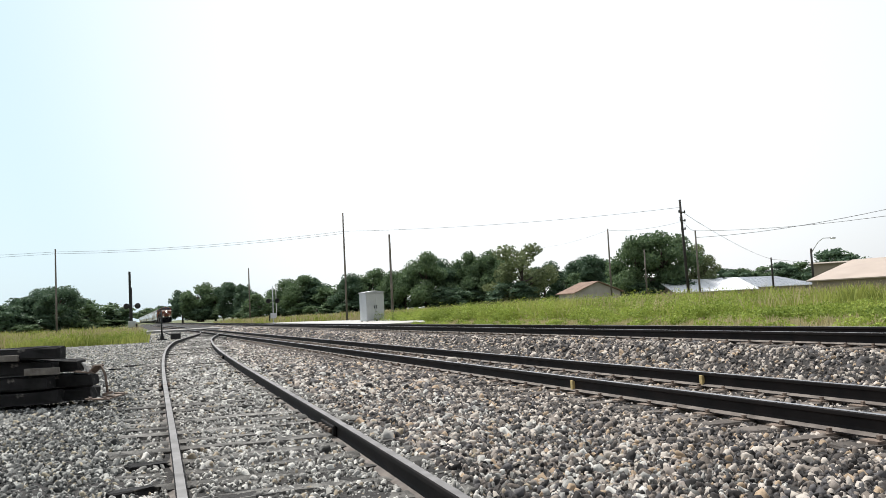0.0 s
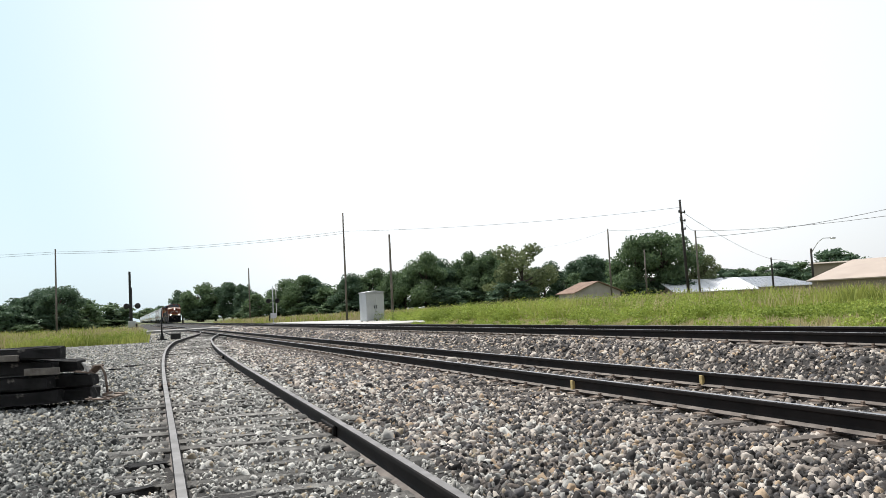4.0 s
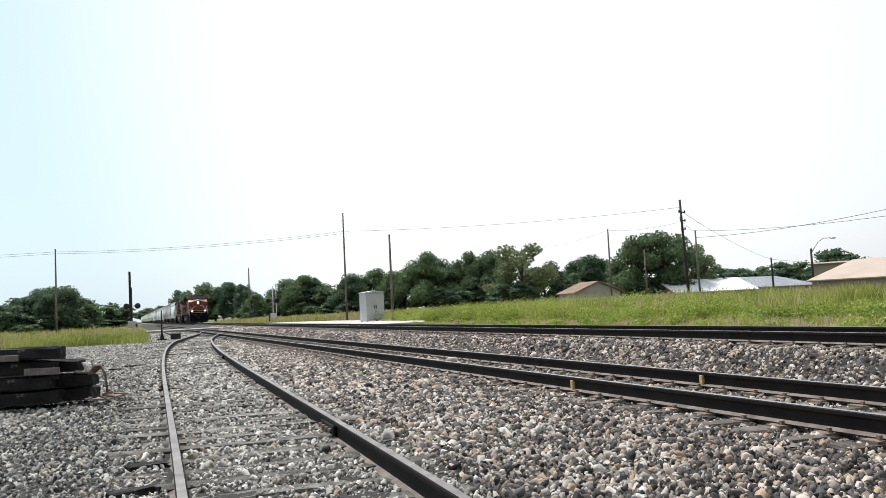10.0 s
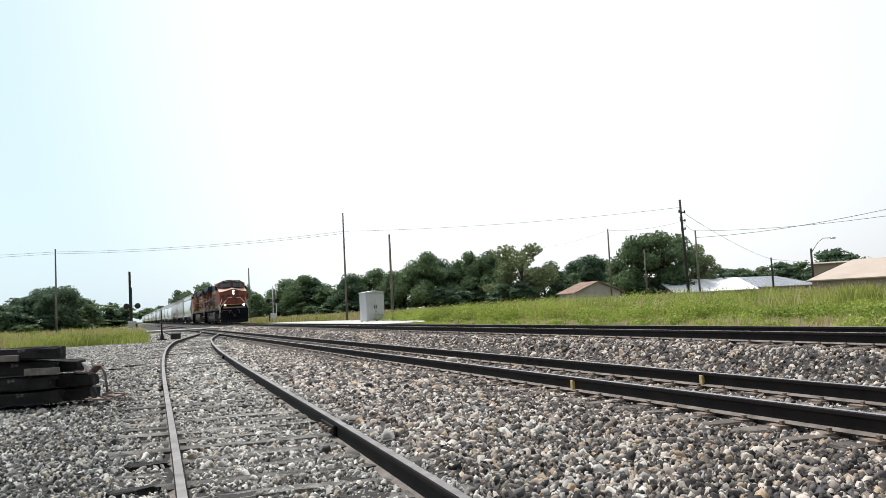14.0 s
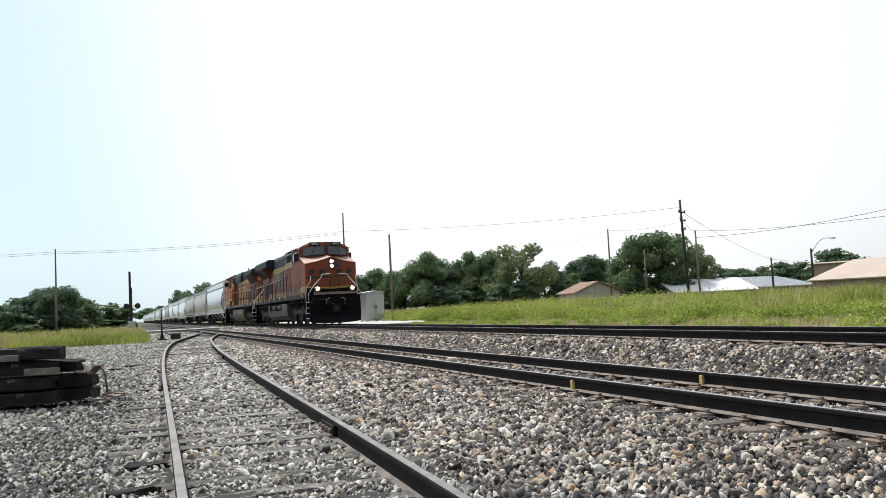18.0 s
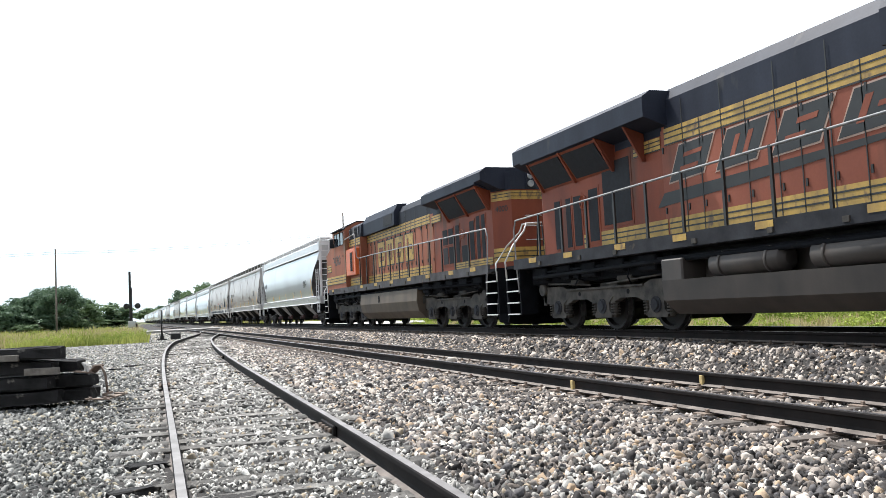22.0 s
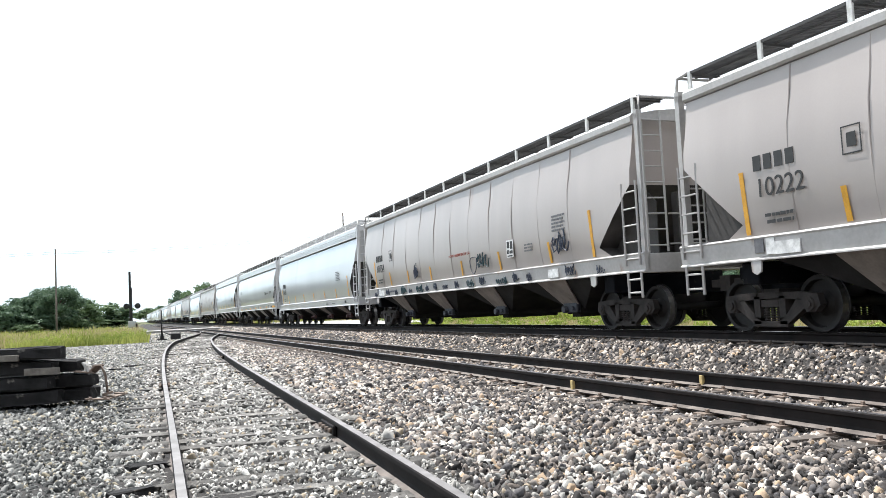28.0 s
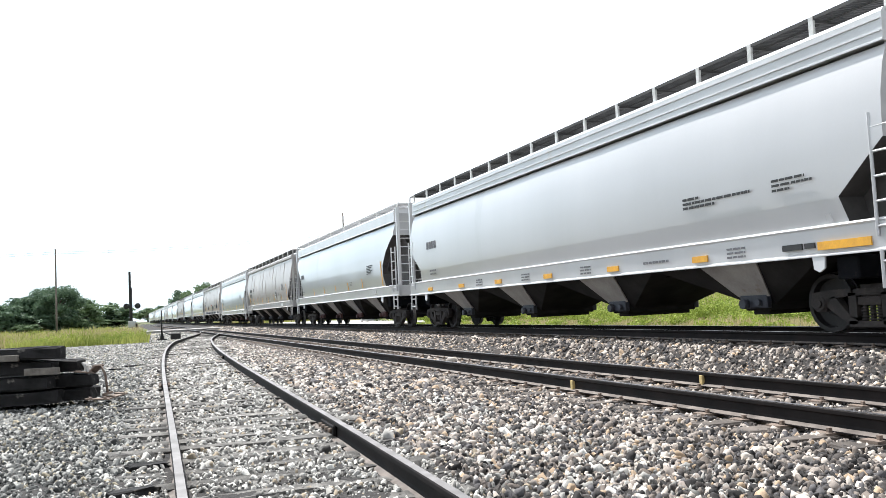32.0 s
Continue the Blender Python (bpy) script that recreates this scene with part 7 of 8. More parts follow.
def woods():
    masters = [tree_master(50, M_LEAF_DARK), tree_master(51, M_LEAF), tree_master(52, M_LEAF_DARK), tree_master(53, M_LEAF), tree_master(54, M_LEAF_LIGHT, True)]
    masters += [tree_master(55, M_LEAF_DARK, fine=False), tree_master(56, M_LEAF, fine=False)]
    rnd = random.Random(9)
    used = set()
    rows = [(x, y, h * 1.06, w * 1.18) for x, y, h, w in TREES]
    # undergrowth fills the foot of the wood
    low = []
    for x, y, h, w in TREES:
        for _ in range(2):
            sx, sy = x + rnd.uniform(-5, 5), y + rnd.uniform(-4, 3)
            if abs(sx - C_X) > 8 and sy < 350:
                low.append((sx, sy, rnd.uniform(0.3, 0.5) * min(h, 12), rnd.uniform(0.7, 1.0) * max(w, 6)))
    tall = len(rows)
    for k, (x, y, h, w) in enumerate(rows + low):
        i = 4 if k in (31, 38, 39) else 5 + k % 2 if k >= tall or h / math.hypot(x, y) < 0.045 else rnd.randrange(4)
        m = pose(x, y, float(ground_z(x, y)) - 0.05, 0, 0, rnd.uniform(0, 360)) @ Matrix.Diagonal((w, w, h, 1))
        if i not in used:
            used.add(i)
            t = masters[i]
            t.matrix_basis = m
        else:
            src = masters[i]
            keep = src.scale.copy()
            t = copy_thing(src, m @ Matrix.Diagonal((1 / keep[0], 1 / keep[1], 1 / keep[2], 1)))
        if k >= tall:
            t.name = "shrub"
            tagged(t, "low leafy shrub at the foot of the trees", "shrub", "undergrowth")
        elif i == 4:
            tagged(t, "airy olive-green tree with visible limbs", "tree")


# ---- poles and wires ----
def utility_pole(x, y, top, dark, label, arms=(), r=0.11, lean=0.0):
    z0 = float(ground_z(x, y)) - 0.1
    t = thing("utility_pole", pose(x, y, z0), label, "utility pole", "utility poles")
    bm = bmesh.new()
    h = top - z0
    tube(bm, [(0, 0, 0), (-lean * 0.5, 0, h / 2), (-lean, 0, h)], [r, r * 0.85, r * 0.68], 9)
    part("pole", bm, M_POLE_DARK if dark else M_POLE, t)
    for f, w in arms:
        bm = bmesh.new()
        box(bm, -w / 2, w / 2, -0.05, 0.05, -0.06, 0.06)
        arm = part("crossarm", bm, M_POLE_DARK, t, "", pose(-lean * f, -0.15, h * f, 0, 0, 25))
        for e in (-0.45, 0.45):
            bm = bmesh.new()
            tube(bm, [(e * w, 0, 0.06), (e * w, 0, 0.12), (e * w, 0, 0.2)], [0.05, 0.07, 0.03], 7)
            part("insulator", bm, M_SIGNAL, arm)
    return t


def wire(pts, label, r=0.016, slack=0.012):
    """A hanging wire through its fixing points."""
    bm = bmesh.new()
    line = []
    for a, b in zip(pts[:-1], pts[1:]):
        a, b = Vector(a), Vector(b)
        sag = slack * (b - a).length
        for k in range(12):
            u = k / 12
            line.append(a.lerp(b, u) - Vector((0, 0, sag * 4 * u * (1 - u))))
    line.append(Vector(pts[-1]))
    tube(bm, line, r, 4)
    ob = part("overhead_wire", bm, M_WIRE)
    tagged(ob, label, "wire", "overhead wires")


def street_lamp(x, y, top, ax, ay, az):
    z0 = float(ground_z(x, y))
    t = thing("street_lamp", pose(x, y, z0), "grey street lamp with a bent arm on a wooden pole", "street lamp")
    bm = bmesh.new()
    tube(bm, [(0, 0, 0), (0, 0, top - z0)], [0.17, 0.13], 8)
    part("pole", bm, M_POLE_DARK, t)
    bm = bmesh.new()
    dx, dy = ax - x, ay - y
    tube(bm, [(0, 0, top - z0 - 0.6), (dx * 0.35, dy * 0.35, az - z0 - 0.5), (dx * 0.6, dy * 0.6, az - z0), (dx, dy, az - z0)], 0.06, 6)
    part("arm", bm, M_ALU, t)
    bm = bmesh.new()
    box(bm, dx - 0.1, dx + 0.6, dy - 0.18, dy + 0.18, az - z0 - 0.12, az - z0 + 0.06, bevel=0.04)
    part("lamp_head", bm, M_ALU, t)


# ---- crossing equipment ----
def signal_cabinet():
    t = thing("signal_cabinet", pose(16.87, 60.3, 0.22, 0, 0, 8), "silver metal crossing signal cabinet on short legs", "signal cabinet")
    bm = bmesh.new()
    box(bm, -0.72, 0.72, -0.62, 0.62, 0.12, 2.16, bevel=0.02)
    body = part("body", bm, M_ALU, t)
    bm = bmesh.new()
    prism(bm, [(-0.78, 2.16), (0.78, 2.16), (0.78, 2.2), (0, 2.31), (-0.78, 2.2)], 1, -0.69, 0.69)
    part("roof", bm, M_ALU, t)
    for x0, x1 in ((-0.66, -0.02), (0.02, 0.66)):
        bm = bmesh.new()
        box(bm, x0, x1, -0.645, -0.62, 0.2, 2.08, bevel=0.008)
        d = part("door", bm, M_ALU, t)
        bm = bmesh.new()
        hx = x1 - 0.08 if x0 < 0 else x0 + 0.08
        box(bm, hx - 0.02, hx + 0.02, -0.69, -0.645, 1.0, 1.22)
        part("handle", bm, M_SIGNAL, d)
    for x in (-0.62, 0.62):
        for y in (-0.52, 0.52):
            bm = bmesh.new()
            box(bm, x - 0.06, x + 0.06, y - 0.06, y + 0.06, -0.15, 0.12)
            part("leg", bm, M_SIGNAL, t)
    bm = bmesh.new()
    tube(bm, [(0.05, -0.7, -0.1), (0.05, -0.7, 0.16), (0.05, -0.58, 0.2)], 0.07, 8)
    part("conduit", bm, M_SIGNAL, t)


def crossing_signal(x, y, turn, gate, label, tall):
    """A flashing crossing signal with its mast, lamps and gate drive."""
    z0 = float(ground_z(x, y))
    t = thing("crossing_signal", pose(x, y, z0, 0, 0, turn), label, "crossing signal", "crossing signals")
    bm = bmesh.new()
    tube(bm, [(0, 0, -0.1), (0, 0, 4.5)], 0.065, 10)
    tube(bm, [(0, 0, -0.05), (0, 0, 0.35)], [0.2, 0.1], 10)
    part("mast", bm, M_ALU if not gate else M_SIGNAL, t)
    bm = bmesh.new()
    tube(bm, [(-0.55, -0.1, 2.75), (0.55, -0.1, 2.75)], 0.035, 8)
    arm = part("lamp_arm", bm, M_SIGNAL, t)
    for e in (-0.5, 0.5):
        bm = bmesh.new()
        tube(bm, [(e, -0.16, 2.75), (e, -0.19, 2.75)], 0.27, 18)
        lamp = part("lamp_disc", bm, M_SIGNAL, arm)
        bm = bmesh.new()
        tube(bm, [(e, -0.19, 2.75), (e, -0.42, 2.73)], [0.15, 0.16], 12, cap=False)
        tube(bm, [(e, -0.05, 2.75), (e, 0.18, 2.73)], [0.16, 0.17], 12)
        part("lamp_hood", bm, M_SIGNAL, arm)
    bm = bmesh.new()
    box(bm, -0.32, 0.32, -0.3, 0.18, 0.75, 1.35, bevel=0.03)
    drive = part("gate_drive", bm, M_ALU, t, "grey gate drive box")
    bm = bmesh.new()
    box(bm, -0.48, -0.36, -0.35, 0.15, 0.45, 1.1, bevel=0.02)
    part("counterweight", bm, M_SIGNAL, drive)
    bm = bmesh.new()
    box(bm, (0.03 if gate else 0.33), (0.22 if gate else 0.41), -0.08, 0.08, 0.9, tall, bevel=0.01)
    part("gate_arm", bm, M_SIGNAL if gate else M_WHITE, t, "raised gate arm")
    return t


def switch_stand():
    t = thing("switch_stand", pose(1.9, 54.8, float(ground_z(1.9, 54.8))), "dark iron switch stand with a lever beside the siding", "switch stand")
    bm = bmesh.new()
    box(bm, -0.3, 0.3, -0.2, 0.2, -0.02, 0.1, bevel=0.01)
    prism(bm, [(-0.12, 0.1), (0.12, 0.1), (0.06, 0.45), (-0.06, 0.45)], 1, -0.1, 0.1)
    part("base", bm, M_SIGNAL, t)
    bm = bmesh.new()
    tube(bm, [(0, 0, 0.1), (0, 0, 1.85)], 0.045, 8)
    part("spindle", bm, M_SIGNAL, t)
    bm = bmesh.new()
    tube(bm, [(0.1, 0, 0.5), (0.45, 0, 0.35), (0.62, 0, 0.3)], 0.03, 6)
    part("lever", bm, M_SIGNAL, t)
    bm = bmesh.new()
    box(bm, 0.5, 1.1, -0.25, 0.2, 0.0, 0.42, bevel=0.05)
    part("switch_machine", bm, M_SIGNAL, t)


# ---- buildings ----
def shed(name, x0, y0, x1, y1, depth, eave, ridge, wallmat, roofmat, label, ridge_at=0.5, ribs=0, category="shed", windows=0):
    """A gabled building whose long front runs from (x0, y0) to (x1, y1), and goes back by depth."""
    a, b = Vector((x0, y0, 0)), Vector((x1, y1, 0))
    L = (b - a).length
    ang = math.degrees(math.atan2((b - a).y, (b - a).x))
    z0 = min(float(ground_z(x0, y0)), float(ground_z(x1, y1))) - 0.1
    t = thing(name, pose(x0, y0, z0, 0, 0, ang), label, category, "buildings beyond the field")
    eave, ridge = eave - z0, ridge - z0
    r = depth * ridge_at
    for nm, y in (("front_wall", 0), ("back_wall", depth - 0.2)):
        bm = bmesh.new()
        box(bm, 0.2, L - 0.2, y, y + 0.2, 0, eave)
        part(nm, bm, wallmat, t)
    for x in (0, L - 0.2):
        bm = bmesh.new()
        prism(bm, [(0, 0), (depth, 0), (depth, eave), (r, ridge - 0.06), (0, eave)], 0, x, x + 0.2)
        part("gable_wall", bm, wallmat, t)
    for y_a, z_a, y_b, z_b in ((-0.45, eave - 0.12, r, ridge), (depth + 0.45, eave - 0.12, r, ridge)):
        bm = bmesh.new()
        prism(bm, [(y_a, z_a), (y_b, z_b), (y_b, z_b + 0.12), (y_a, z_a + 0.12)], 0, -0.4, L + 0.4)
        rf = part("roof_slope", bm, roofmat, t)
        for k in range(ribs):
            bm = bmesh.new()
            x = -0.3 + (L + 0.6) * (k + 0.5) / ribs
            prism(bm, [(y_a, z_a + 0.12), (y_b, z_b + 0.12), (y_b, z_b + 0.17), (y_a, z_a + 0.17)], 0, x - 0.04, x + 0.04)
            part("roof_rib", bm, roofmat, rf)
    for k in range(windows):
        bm = bmesh.new()
        x = L * (k + 0.7) / (windows + 0.4)
        box(bm, x - 0.5, x + 0.5, -0.03, 0.0, eave - 1.4, eave - 0.4)
        part("window", bm, M_CABGLASS, t)
    return t


# ---- stacked ties ----
def tie_stack():
    rnd = random.Random(3)
    ang = -21
    base = pose(-0.95, 13.3, 0, 0, 0, ang)
    k = 0
    rows = [  # (right end along the row, depth, layer)
        (0.02, 0.02, 0), (0.36, 0.3, 0), (0.3, 0.58, 0),
        (-0.1, -0.02, 1), (0.4, 0.28, 1), (0.16, 0.56, 1),
        (-0.08, 0.05, 2), (0.18, 0.31, 2), (0.1, 0.55, 2),
        (0.06, -0.01, 3), (-0.12, 0.27, 3), (-0.4, 0.52, 3)]
    for end, d, layer in rows:
        bm = bmesh.new()
        box(bm, -2.6, 0, -0.115, 0.115, -0.085, 0.085, bevel=0.016)
        bmesh.ops.subdivide_edges(bm, edges=[e for e in bm.edges if abs(e.verts[0].co.x - e.verts[1].co.x) > 1], cuts=5)
        for v in bm.verts:
            v.co += Vector((rnd.uniform(-0.02, 0.02) if abs(v.co.x) < 0.1 else 0, rnd.uniform(-0.016, 0.016), rnd.uniform(-0.02, 0.012)))
        z = 0.1 + layer * 0.208
        ob = part("old_tie", bm, M_CREOSOTE, None, "", base @ pose(end, d, z, rnd.uniform(-3, 3), rnd.uniform(-0.6, 0.6), rnd.uniform(-4, 4)))
        tagged(ob, "black creosoted railway tie stacked on others" if layer else "black creosoted railway tie lying on gravel", "railway tie", "stack of old ties")
        k += 1
    for x, d, z, w, h in ((0.28, -0.17, 0.42, 0.5, 0.1), (-0.3, -0.16, 0.63, 0.45, 0.09)):
        bm = bmesh.new()
        box(bm, -w, 0, -0.02, 0.02, 0, h, bevel=0.006)
        ob = part("split_board", bm, M_SPLIT, None, "", base @ pose(x - 0.2, d + 0.02, z))
        tagged(ob, "pale split board wedged in the tie stack", "board", "stack of old ties")
    # loose iron beside the stack
    bm = bmesh.new()
    tube(bm, [(0, 0, 0.02), (0.05, 0.02, 0.5), (0.0, 0.02, 0.72)], 0.03, 6)
    box(bm, -0.12, 0.12, -0.05, 0.05, 0.0, 0.06)
    ob = part("iron_bar", bm, M_PLATE, None, "", base @ pose(0.56, 0.34, 0.06, 0, -14, 0) @ Matrix.Scale(0.62, 4))
    tagged(ob, "bent rusty iron bar leaning at the tie stack", "iron bar")
    for x, d, z, tilt, turn, w in ((0.3, 0.3, 0.42, 62, 10, 0.3), (0.24, 0.24, 0.41, 8, 40, 0.26), (0.36, 0.36, 0.43, -35, -20, 0.24), (0.52, 0.05, 0.03, 4, 30, 0.32), (0.62, 0.42, 0.03, -6, 70, 0.36)):
        bm = bmesh.new()
        box(bm, -w / 2, w / 2, -0.09, 0.09, -0.01, 0.012, bevel=0.004)
        for e in (-0.3, 0.3):
            box(bm, e * w - 0.02, e * w + 0.02, -0.085, 0.085, 0.01, 0.03)
        ob = part("scrap_plate", bm, M_PLATE if tilt < 50 else M_CONC, None, "", base @ pose(x, d, z, 0, tilt, turn))
        tagged(ob, "old steel tie plate dumped at the tie stack", "tie plate", "scrap plates")
    for x, y, r in ((-0.3, 21.5, 60), (0.05, 22.4, 80), (0.12, 7.5, 100), (0.0, 6.5, 96)):
        bm = bmesh.new()
        box(bm, -0.16, 0.16, -0.06, 0.06, -0.05, 0.018, bevel=0.012)
        for v in bm.verts:
            v.co += Vector((rnd.uniform(-0.03, 0.03), rnd.uniform(-0.02, 0.02), rnd.uniform(-0.012, 0.008)))
        ob = part("timber_scrap", bm, M_CREOSOTE, None, "", pose(x, y, float(ground_z(x, y)) + 0.03, 0, 0, r - 90))
        tagged(ob, "dark scrap of broken tie on the gravel", "timber scrap", "timber scraps")


# ---- small railway fittings ----
def joint_bars():
    """Bolted joints and insulated joints on the near rails."""
    for y, s, mat in ((8.35, 0.7525, M_RAIL), (23.0, 0.7525, M_RAIL), (15.0, -0.7525, M_RAIL)):
        d = float((a_x(y + 0.1) - a_x(y - 0.1)) / 0.2)
        t = thing("rail_joint", pose(float(a_x(y)) + s, y, float(a_z(y)), 0, 0, -math.degrees(math.atan(d))), "bolted steel joint bar on the siding rail", "rail joint", "rail joints")
        for e in (-1, 1):
            bm = bmesh.new()
            box(bm, min(e * 0.012, e * 0.05), max(e * 0.012, e * 0.05), -0.32, 0.32, -0.145, -0.045, bevel=0.01)
            part("joint_bar", bm, M_RAIL, t)
            for k in range(4):
                bm = bmesh.new()
                tube(bm, [(e * 0.05, -0.24 + 0.16 * k, -0.095), (e * 0.085, -0.24 + 0.16 * k, -0.095)], 0.022, 6)
                part("bolt", bm, M_PLATE, t)
    for x, y in ((B_X - 0.7525, JOINT_NEAR), (B_X + 0.7525, JOINT_FAR)):
        t = thing("insulated_joint", pose(x, y, B_Z), "yellow fibre insulated joint in the middle track rail", "rail joint", "insulated joints")
        bm = bmesh.new()
        box(bm, -0.05, 0.05, -0.03, 0.03, -0.17, -0.045, bevel=0.005)
        part("end_post", bm, M_FIBRE, t)


JOINT_NEAR, JOINT_FAR = 10.13, 9.35


def crossing_road():
    """The pale road that crosses the tracks, and the gravel apron by the cabinet."""
    for name, pts, label in (("road", [(-60, 86.5), (-60, 94), (120, 104), (120, 96.5)], "pale worn road crossing the tracks"), ("apron", [(13.4, 46), (13.4, 90), (16.2, 90), (19.5, 66), (19.5, 57), (16, 46)], "pale gravel apron by the crossing")):
        bm = bmesh.new()
        top = C_Z - 0.03 if name == "road" else None
        vs = [bm.verts.new((x, y, (0.3 if name == "apron" else 0.1))) for x, y in pts]
        f = bm.faces.new(vs)
        if f.normal.z < 0:
            f.normal_flip()
        r = bmesh.ops.extrude_face_region(bm, geom=[f])
        bmesh.ops.translate(bm, verts=[v for v in r["geom"] if isinstance(v, bmesh.types.BMVert)], vec=(0, 0, -0.3))
        bmesh.ops.recalc_face_normals(bm, faces=bm.faces[:])
        ob = part(name, bm, M_ROAD if name == "road" else M_CONC)
        tagged(ob, label, "road", kind="structure")


beds()
blades("tall_grass", [(18.0, 23, 4, 22, 80, 0.42, 0.04), (18.0, 23, 22, 34, 80, 0.72, 0.05), (18.0, 23, 34, 56, 80, 1.15, 0.05), (23, 34, 6, 28, 34, 0.45, 0.06), (23, 34, 28, 60, 34, 1.1, 0.075), (34, 75, 8, 34, 12, 0.4, 0.09), (34, 75, 34, 75, 8, 1.0, 0.13), (20, 36, 58, 72, 22, 1.0, 0.07)], M_GRASS, 31, "tall green field grass behind the tracks")
blades("dry_grass", [(13.4, 18.0, 3, 46, 90, 0.3, 0.032), (18, 23, 22, 56, 14, 1.15, 0.03)], M_DRY, 32, "dry tan grass along the track bed")
blades("seed_heads", [(20, 40, 32, 66, 10, 1.3, 0.06), (19.5, 50, 60, 84, 9, 1.15, 0.07), (13.5, 60, 104, 150, 4, 1.1, 0.14)], M_SEED, 33, "pale seeding tops of the field grass")
blades("left_field_grass", [(-24, -2.2, 55, 84, 26, 0.95, 0.07), (-6, 1.0, 49, 58, 55, 0.75, 0.05), (-2.2, 1.0, 56, 84, 40, 0.85, 0.06), (-45, 0, 98, 122, 7, 1.0, 0.14), (13.5, 55, 104, 150, 7, 0.95, 0.14)], M_GRASS, 34, "tall green grass beside the yard")
blades("left_field_seed", [(-24, 1.0, 54, 84, 14, 1.1, 0.05)], M_SEED, 35, "pale seeding grass beside the yard")
weeds("field_weeds", [(17.2, 20.5, 4, 22, 190, 0.45, 0.36), (17.2, 20.5, 22, 34, 110, 0.5, 0.65), (17.2, 20.5, 34, 56, 200, 0.5, 0.9), (20, 26, 4, 26, 150, 0.5, 0.4), (20, 26, 26, 60, 260, 0.6, 0.95), (14.3, 17.5, 6, 46, 130, 0.3, 0.28), (17, 20, 46, 60, 90, 0.45, 0.85), (-5, 0.8, 50, 60, 60, 0.45, 0.6)], M_WEED, 37, "bright green broad-leaved weeds in the field")
crossing_road()
joint_bars()
tie_stack()
signal_cabinet()
crossing_signal(0.3, 84.3, 170, True, "dark flashing crossing signal with a raised gate arm", 6.0)
crossing_signal(15.6, 97.8, -10, False, "grey crossing signal with flasher lamps in the grass", 4.6)
switch_stand()
for row in (
        (-7.2, 98.9, 9.36, False, "grey wooden utility pole behind the grass", (), 0.11, 0.0),
        (19.4, 78.2, 10.52, False, "tall thin weathered pole by the crossing", (), 0.1, 0.0),
        (17.6, 57.5, 6.45, False, "weathered wooden pole beside the signal cabinet", (), 0.1, 0.0),
        (21.6, 162.8, 10.27, False, "distant wooden pole above the trees", (), 0.16, 0.0),
        (53.7, 86.6, 9.39, False, "brown wooden utility pole in the field", (), 0.12, 0.0),
        (80.7, 119.2, 8.91, False, "pale wooden pole before a tree", (), 0.16, 0.0),
        (46.66, 62.48, 9.57, True, "dark leaning utility pole with insulators", ((0.88, 1.1), (0.8, 0.9), (0.72, 0.7)), 0.145, 0.3),
        (63.5, 82.9, 8.65, False, "grey utility pole beside the leaning one", (), 0.13, 0.1),
        (107.6, 119.8, 6.91, True, "dark distant utility pole by the sheds", (), 0.2, 0.1)):
    utility_pole(*row)
street_lamp(83.8, 86.0, 6.28, 86.4, 85.0, 7.55)
wire([(-45, 60, 6.6), (-7.2, 98.9, 9.05), (19.4, 78.2, 8.75), (46.5, 62.6, 8.9)], "thin dark overhead wire between poles", 0.013)
wire([(-45, 60, 6.3), (-7.2, 98.9, 8.85), (19.4, 78.2, 8.55)], "second dark overhead wire between poles", 0.013)
wire([(46.3, 62.6, 8.0), (63.5, 82.9, 8.6), (63.6, 56.2, 7.2), (66, 30, 7.0)], "overhead wire running out over the field", 0.022)
wire([(63.5, 82.9, 7.8), (59.4, 52.4, 7.34), (57, 30, 7.5)], "lower overhead wire running over the field", 0.022)
wire([(46.4, 62.6, 8.6), (107.6, 119.8, 6.6), (160, 150, 6.5)], "slack wire to the distant pole", 0.022, 0.006)
wire([(59.4, 116.5, 9.4), (53.7, 86.6, 9.2), (46.4, 62.6, 7.6)], "overhead wire along the field poles", 0.012)
shed("house", 63.2, 117.2, 63.1, 112.0, 7.8, 2.15, 3.72, M_WALL, M_SHINGLE, "low house with a brown shingle roof and grey gable", category="house")
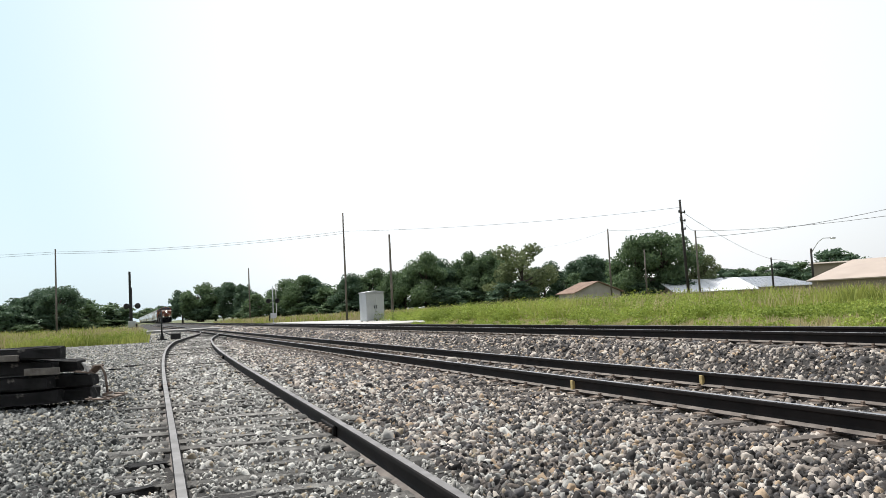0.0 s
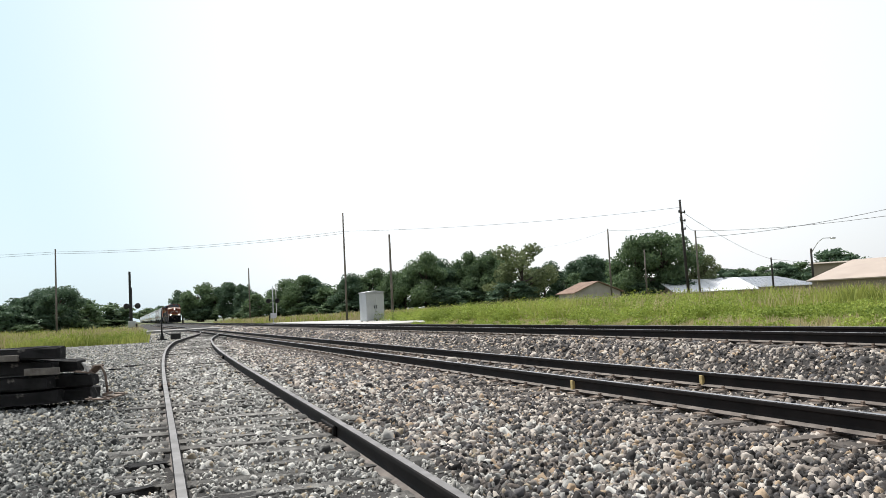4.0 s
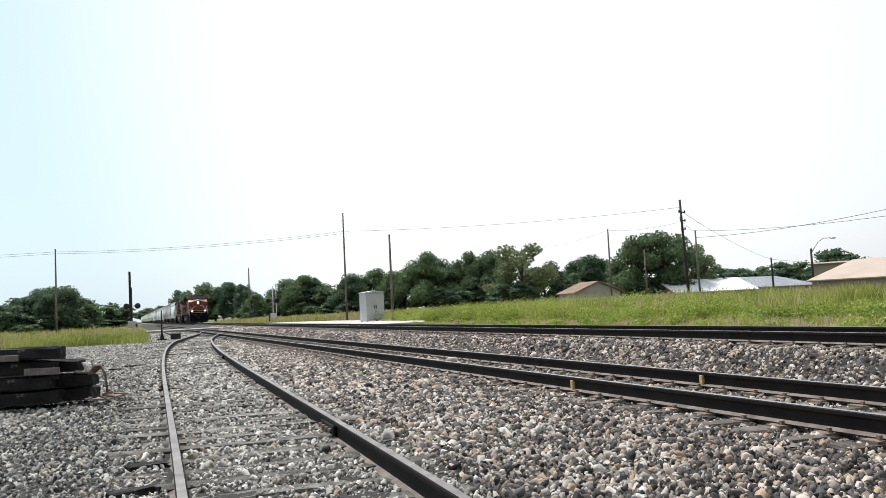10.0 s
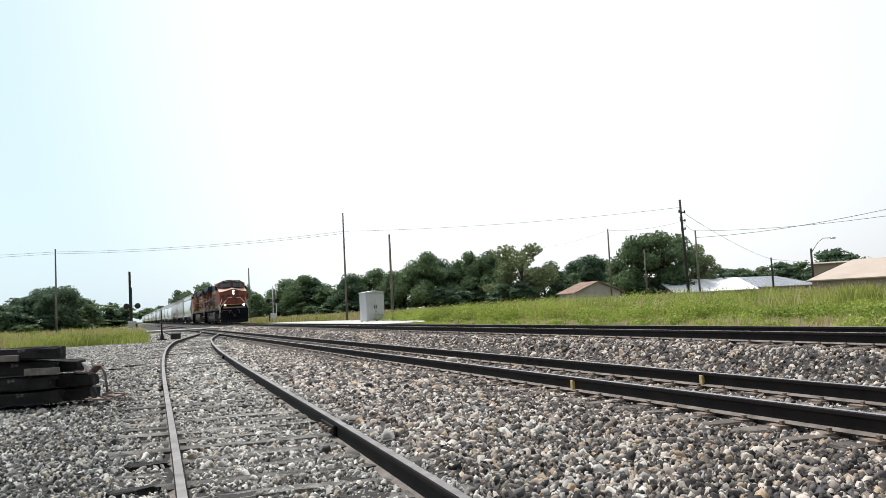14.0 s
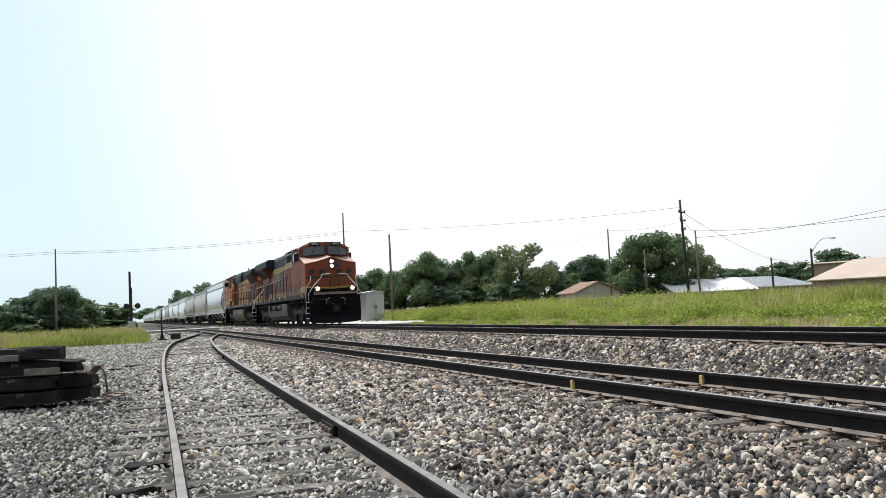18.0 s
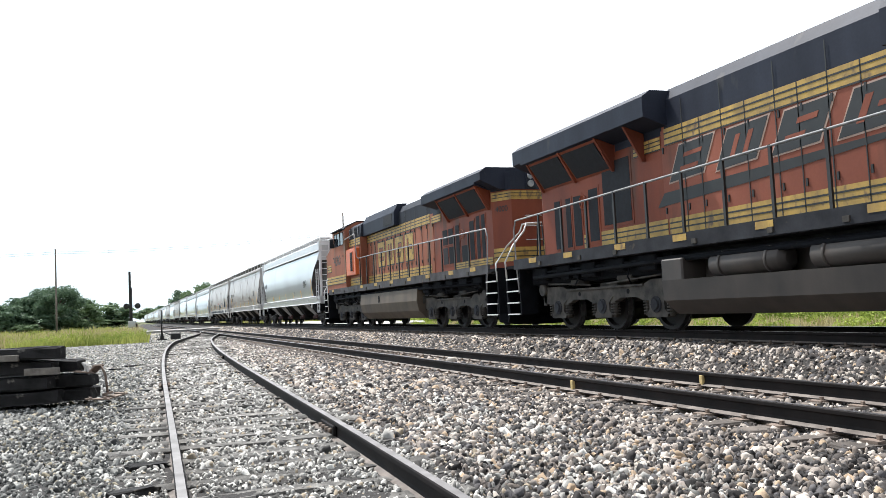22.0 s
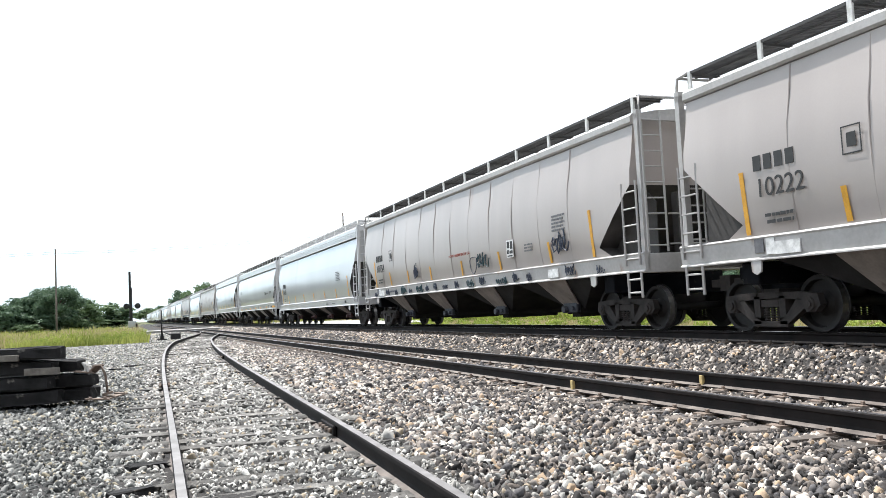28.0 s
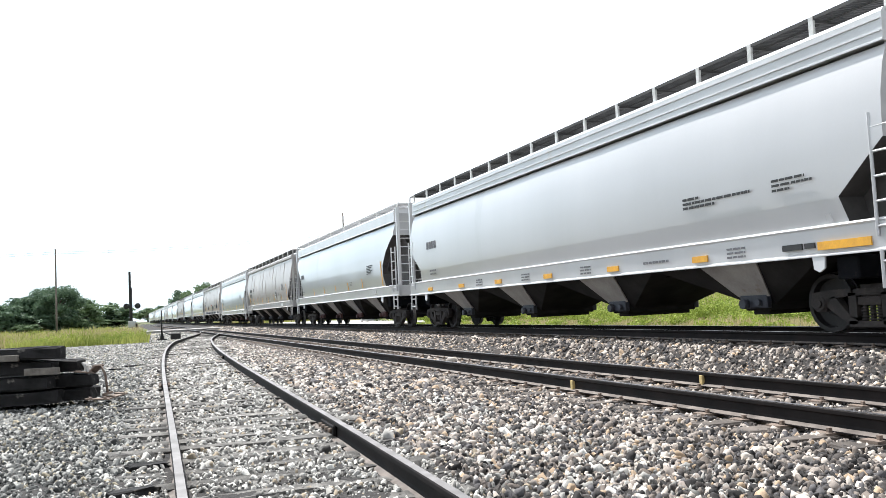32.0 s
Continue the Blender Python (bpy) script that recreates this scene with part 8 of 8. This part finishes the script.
shed("white_roofed_shed", 85.3, 117.6, 98.6, 114.0, 8, 1.5, 3.55, M_WALL_TAN, M_ROOF_WHITE, "low shed with a bright white metal roof", ribs=14, ridge_at=0.92)
shed("grey_roofed_shed", 112.0, 133.5, 138.0, 140.5, 20, 1.9, 4.1, M_WALL_TAN, M_ROOF_GREY, "long shed with a ribbed grey metal roof", ribs=22)
shed("tan_shed", 70.0, 72.06, 80.1, 46.0, 24, 1.95, 4.15, M_WALL_TAN, M_ROOF_TAN, "large tan metal building with a pale roof", ribs=0, category="building")
shed("tan_block", 112.05, 115.0, 116.6, 110.65, 8, 5.3, 5.5, M_WALL_TAN, M_WALL_TAN, "tall tan metal block behind the large building", category="building")
woods()


# ---- the rolling train ----
GAP0 = [(0.0, 318.5), (3.0, 281.5), (6.0, 243.3), (10.0, 190.5), (14.0, 139.8), (17.0, 103.2), (19.0, 79.2), (21.0, 55.1), (22.0, 43.1), (23.0, 31.2), (24.0, 19.3), (25.0, 7.1), (28.0, -29.8), (30.0, -55.0), (32.0, -79.6)]


def gap_at(t):
    for (a, ga), (b, gb) in zip(GAP0[:-1], GAP0[1:]):
        if t <= b:
            return ga + (gb - ga) * (t - a) / (b - a)
    return GAP0[-1][1]


def motions():
    """The whole train rolls along the main track; the wheels turn with it."""
    for ob, off, turn in TRAIN:
        walk(ob, [(t, pose(C_X, g + off, C_Z, 0, 0, turn)) for t, g in GAP0])
    spun = {}
    for ob, off, turn in TRAIN:
        for w in ob.children_recursive:
            if w.name.startswith("wheelset"):
                x, y, r = w.location
                key = (round(y, 2), round(r, 3), turn)
                if key not in spun:
                    sign = -1 if turn else 1
                    walk(w, [(k / FPS, pose(x, y, r, sign * math.degrees((GAP0[0][1] - gap_at(k / FPS)) / r))) for k in range(0, 32 * FPS + 1)])
                    spun[key] = w
                else:
                    # wheels on the same kind of axle turn alike
                    w.rotation_mode = "QUATERNION"
                    keys = w.animation_data_create()
                    keys.action = spun[key].animation_data.action
                    keys.action_slot = spun[key].animation_data.action_slot


motions()
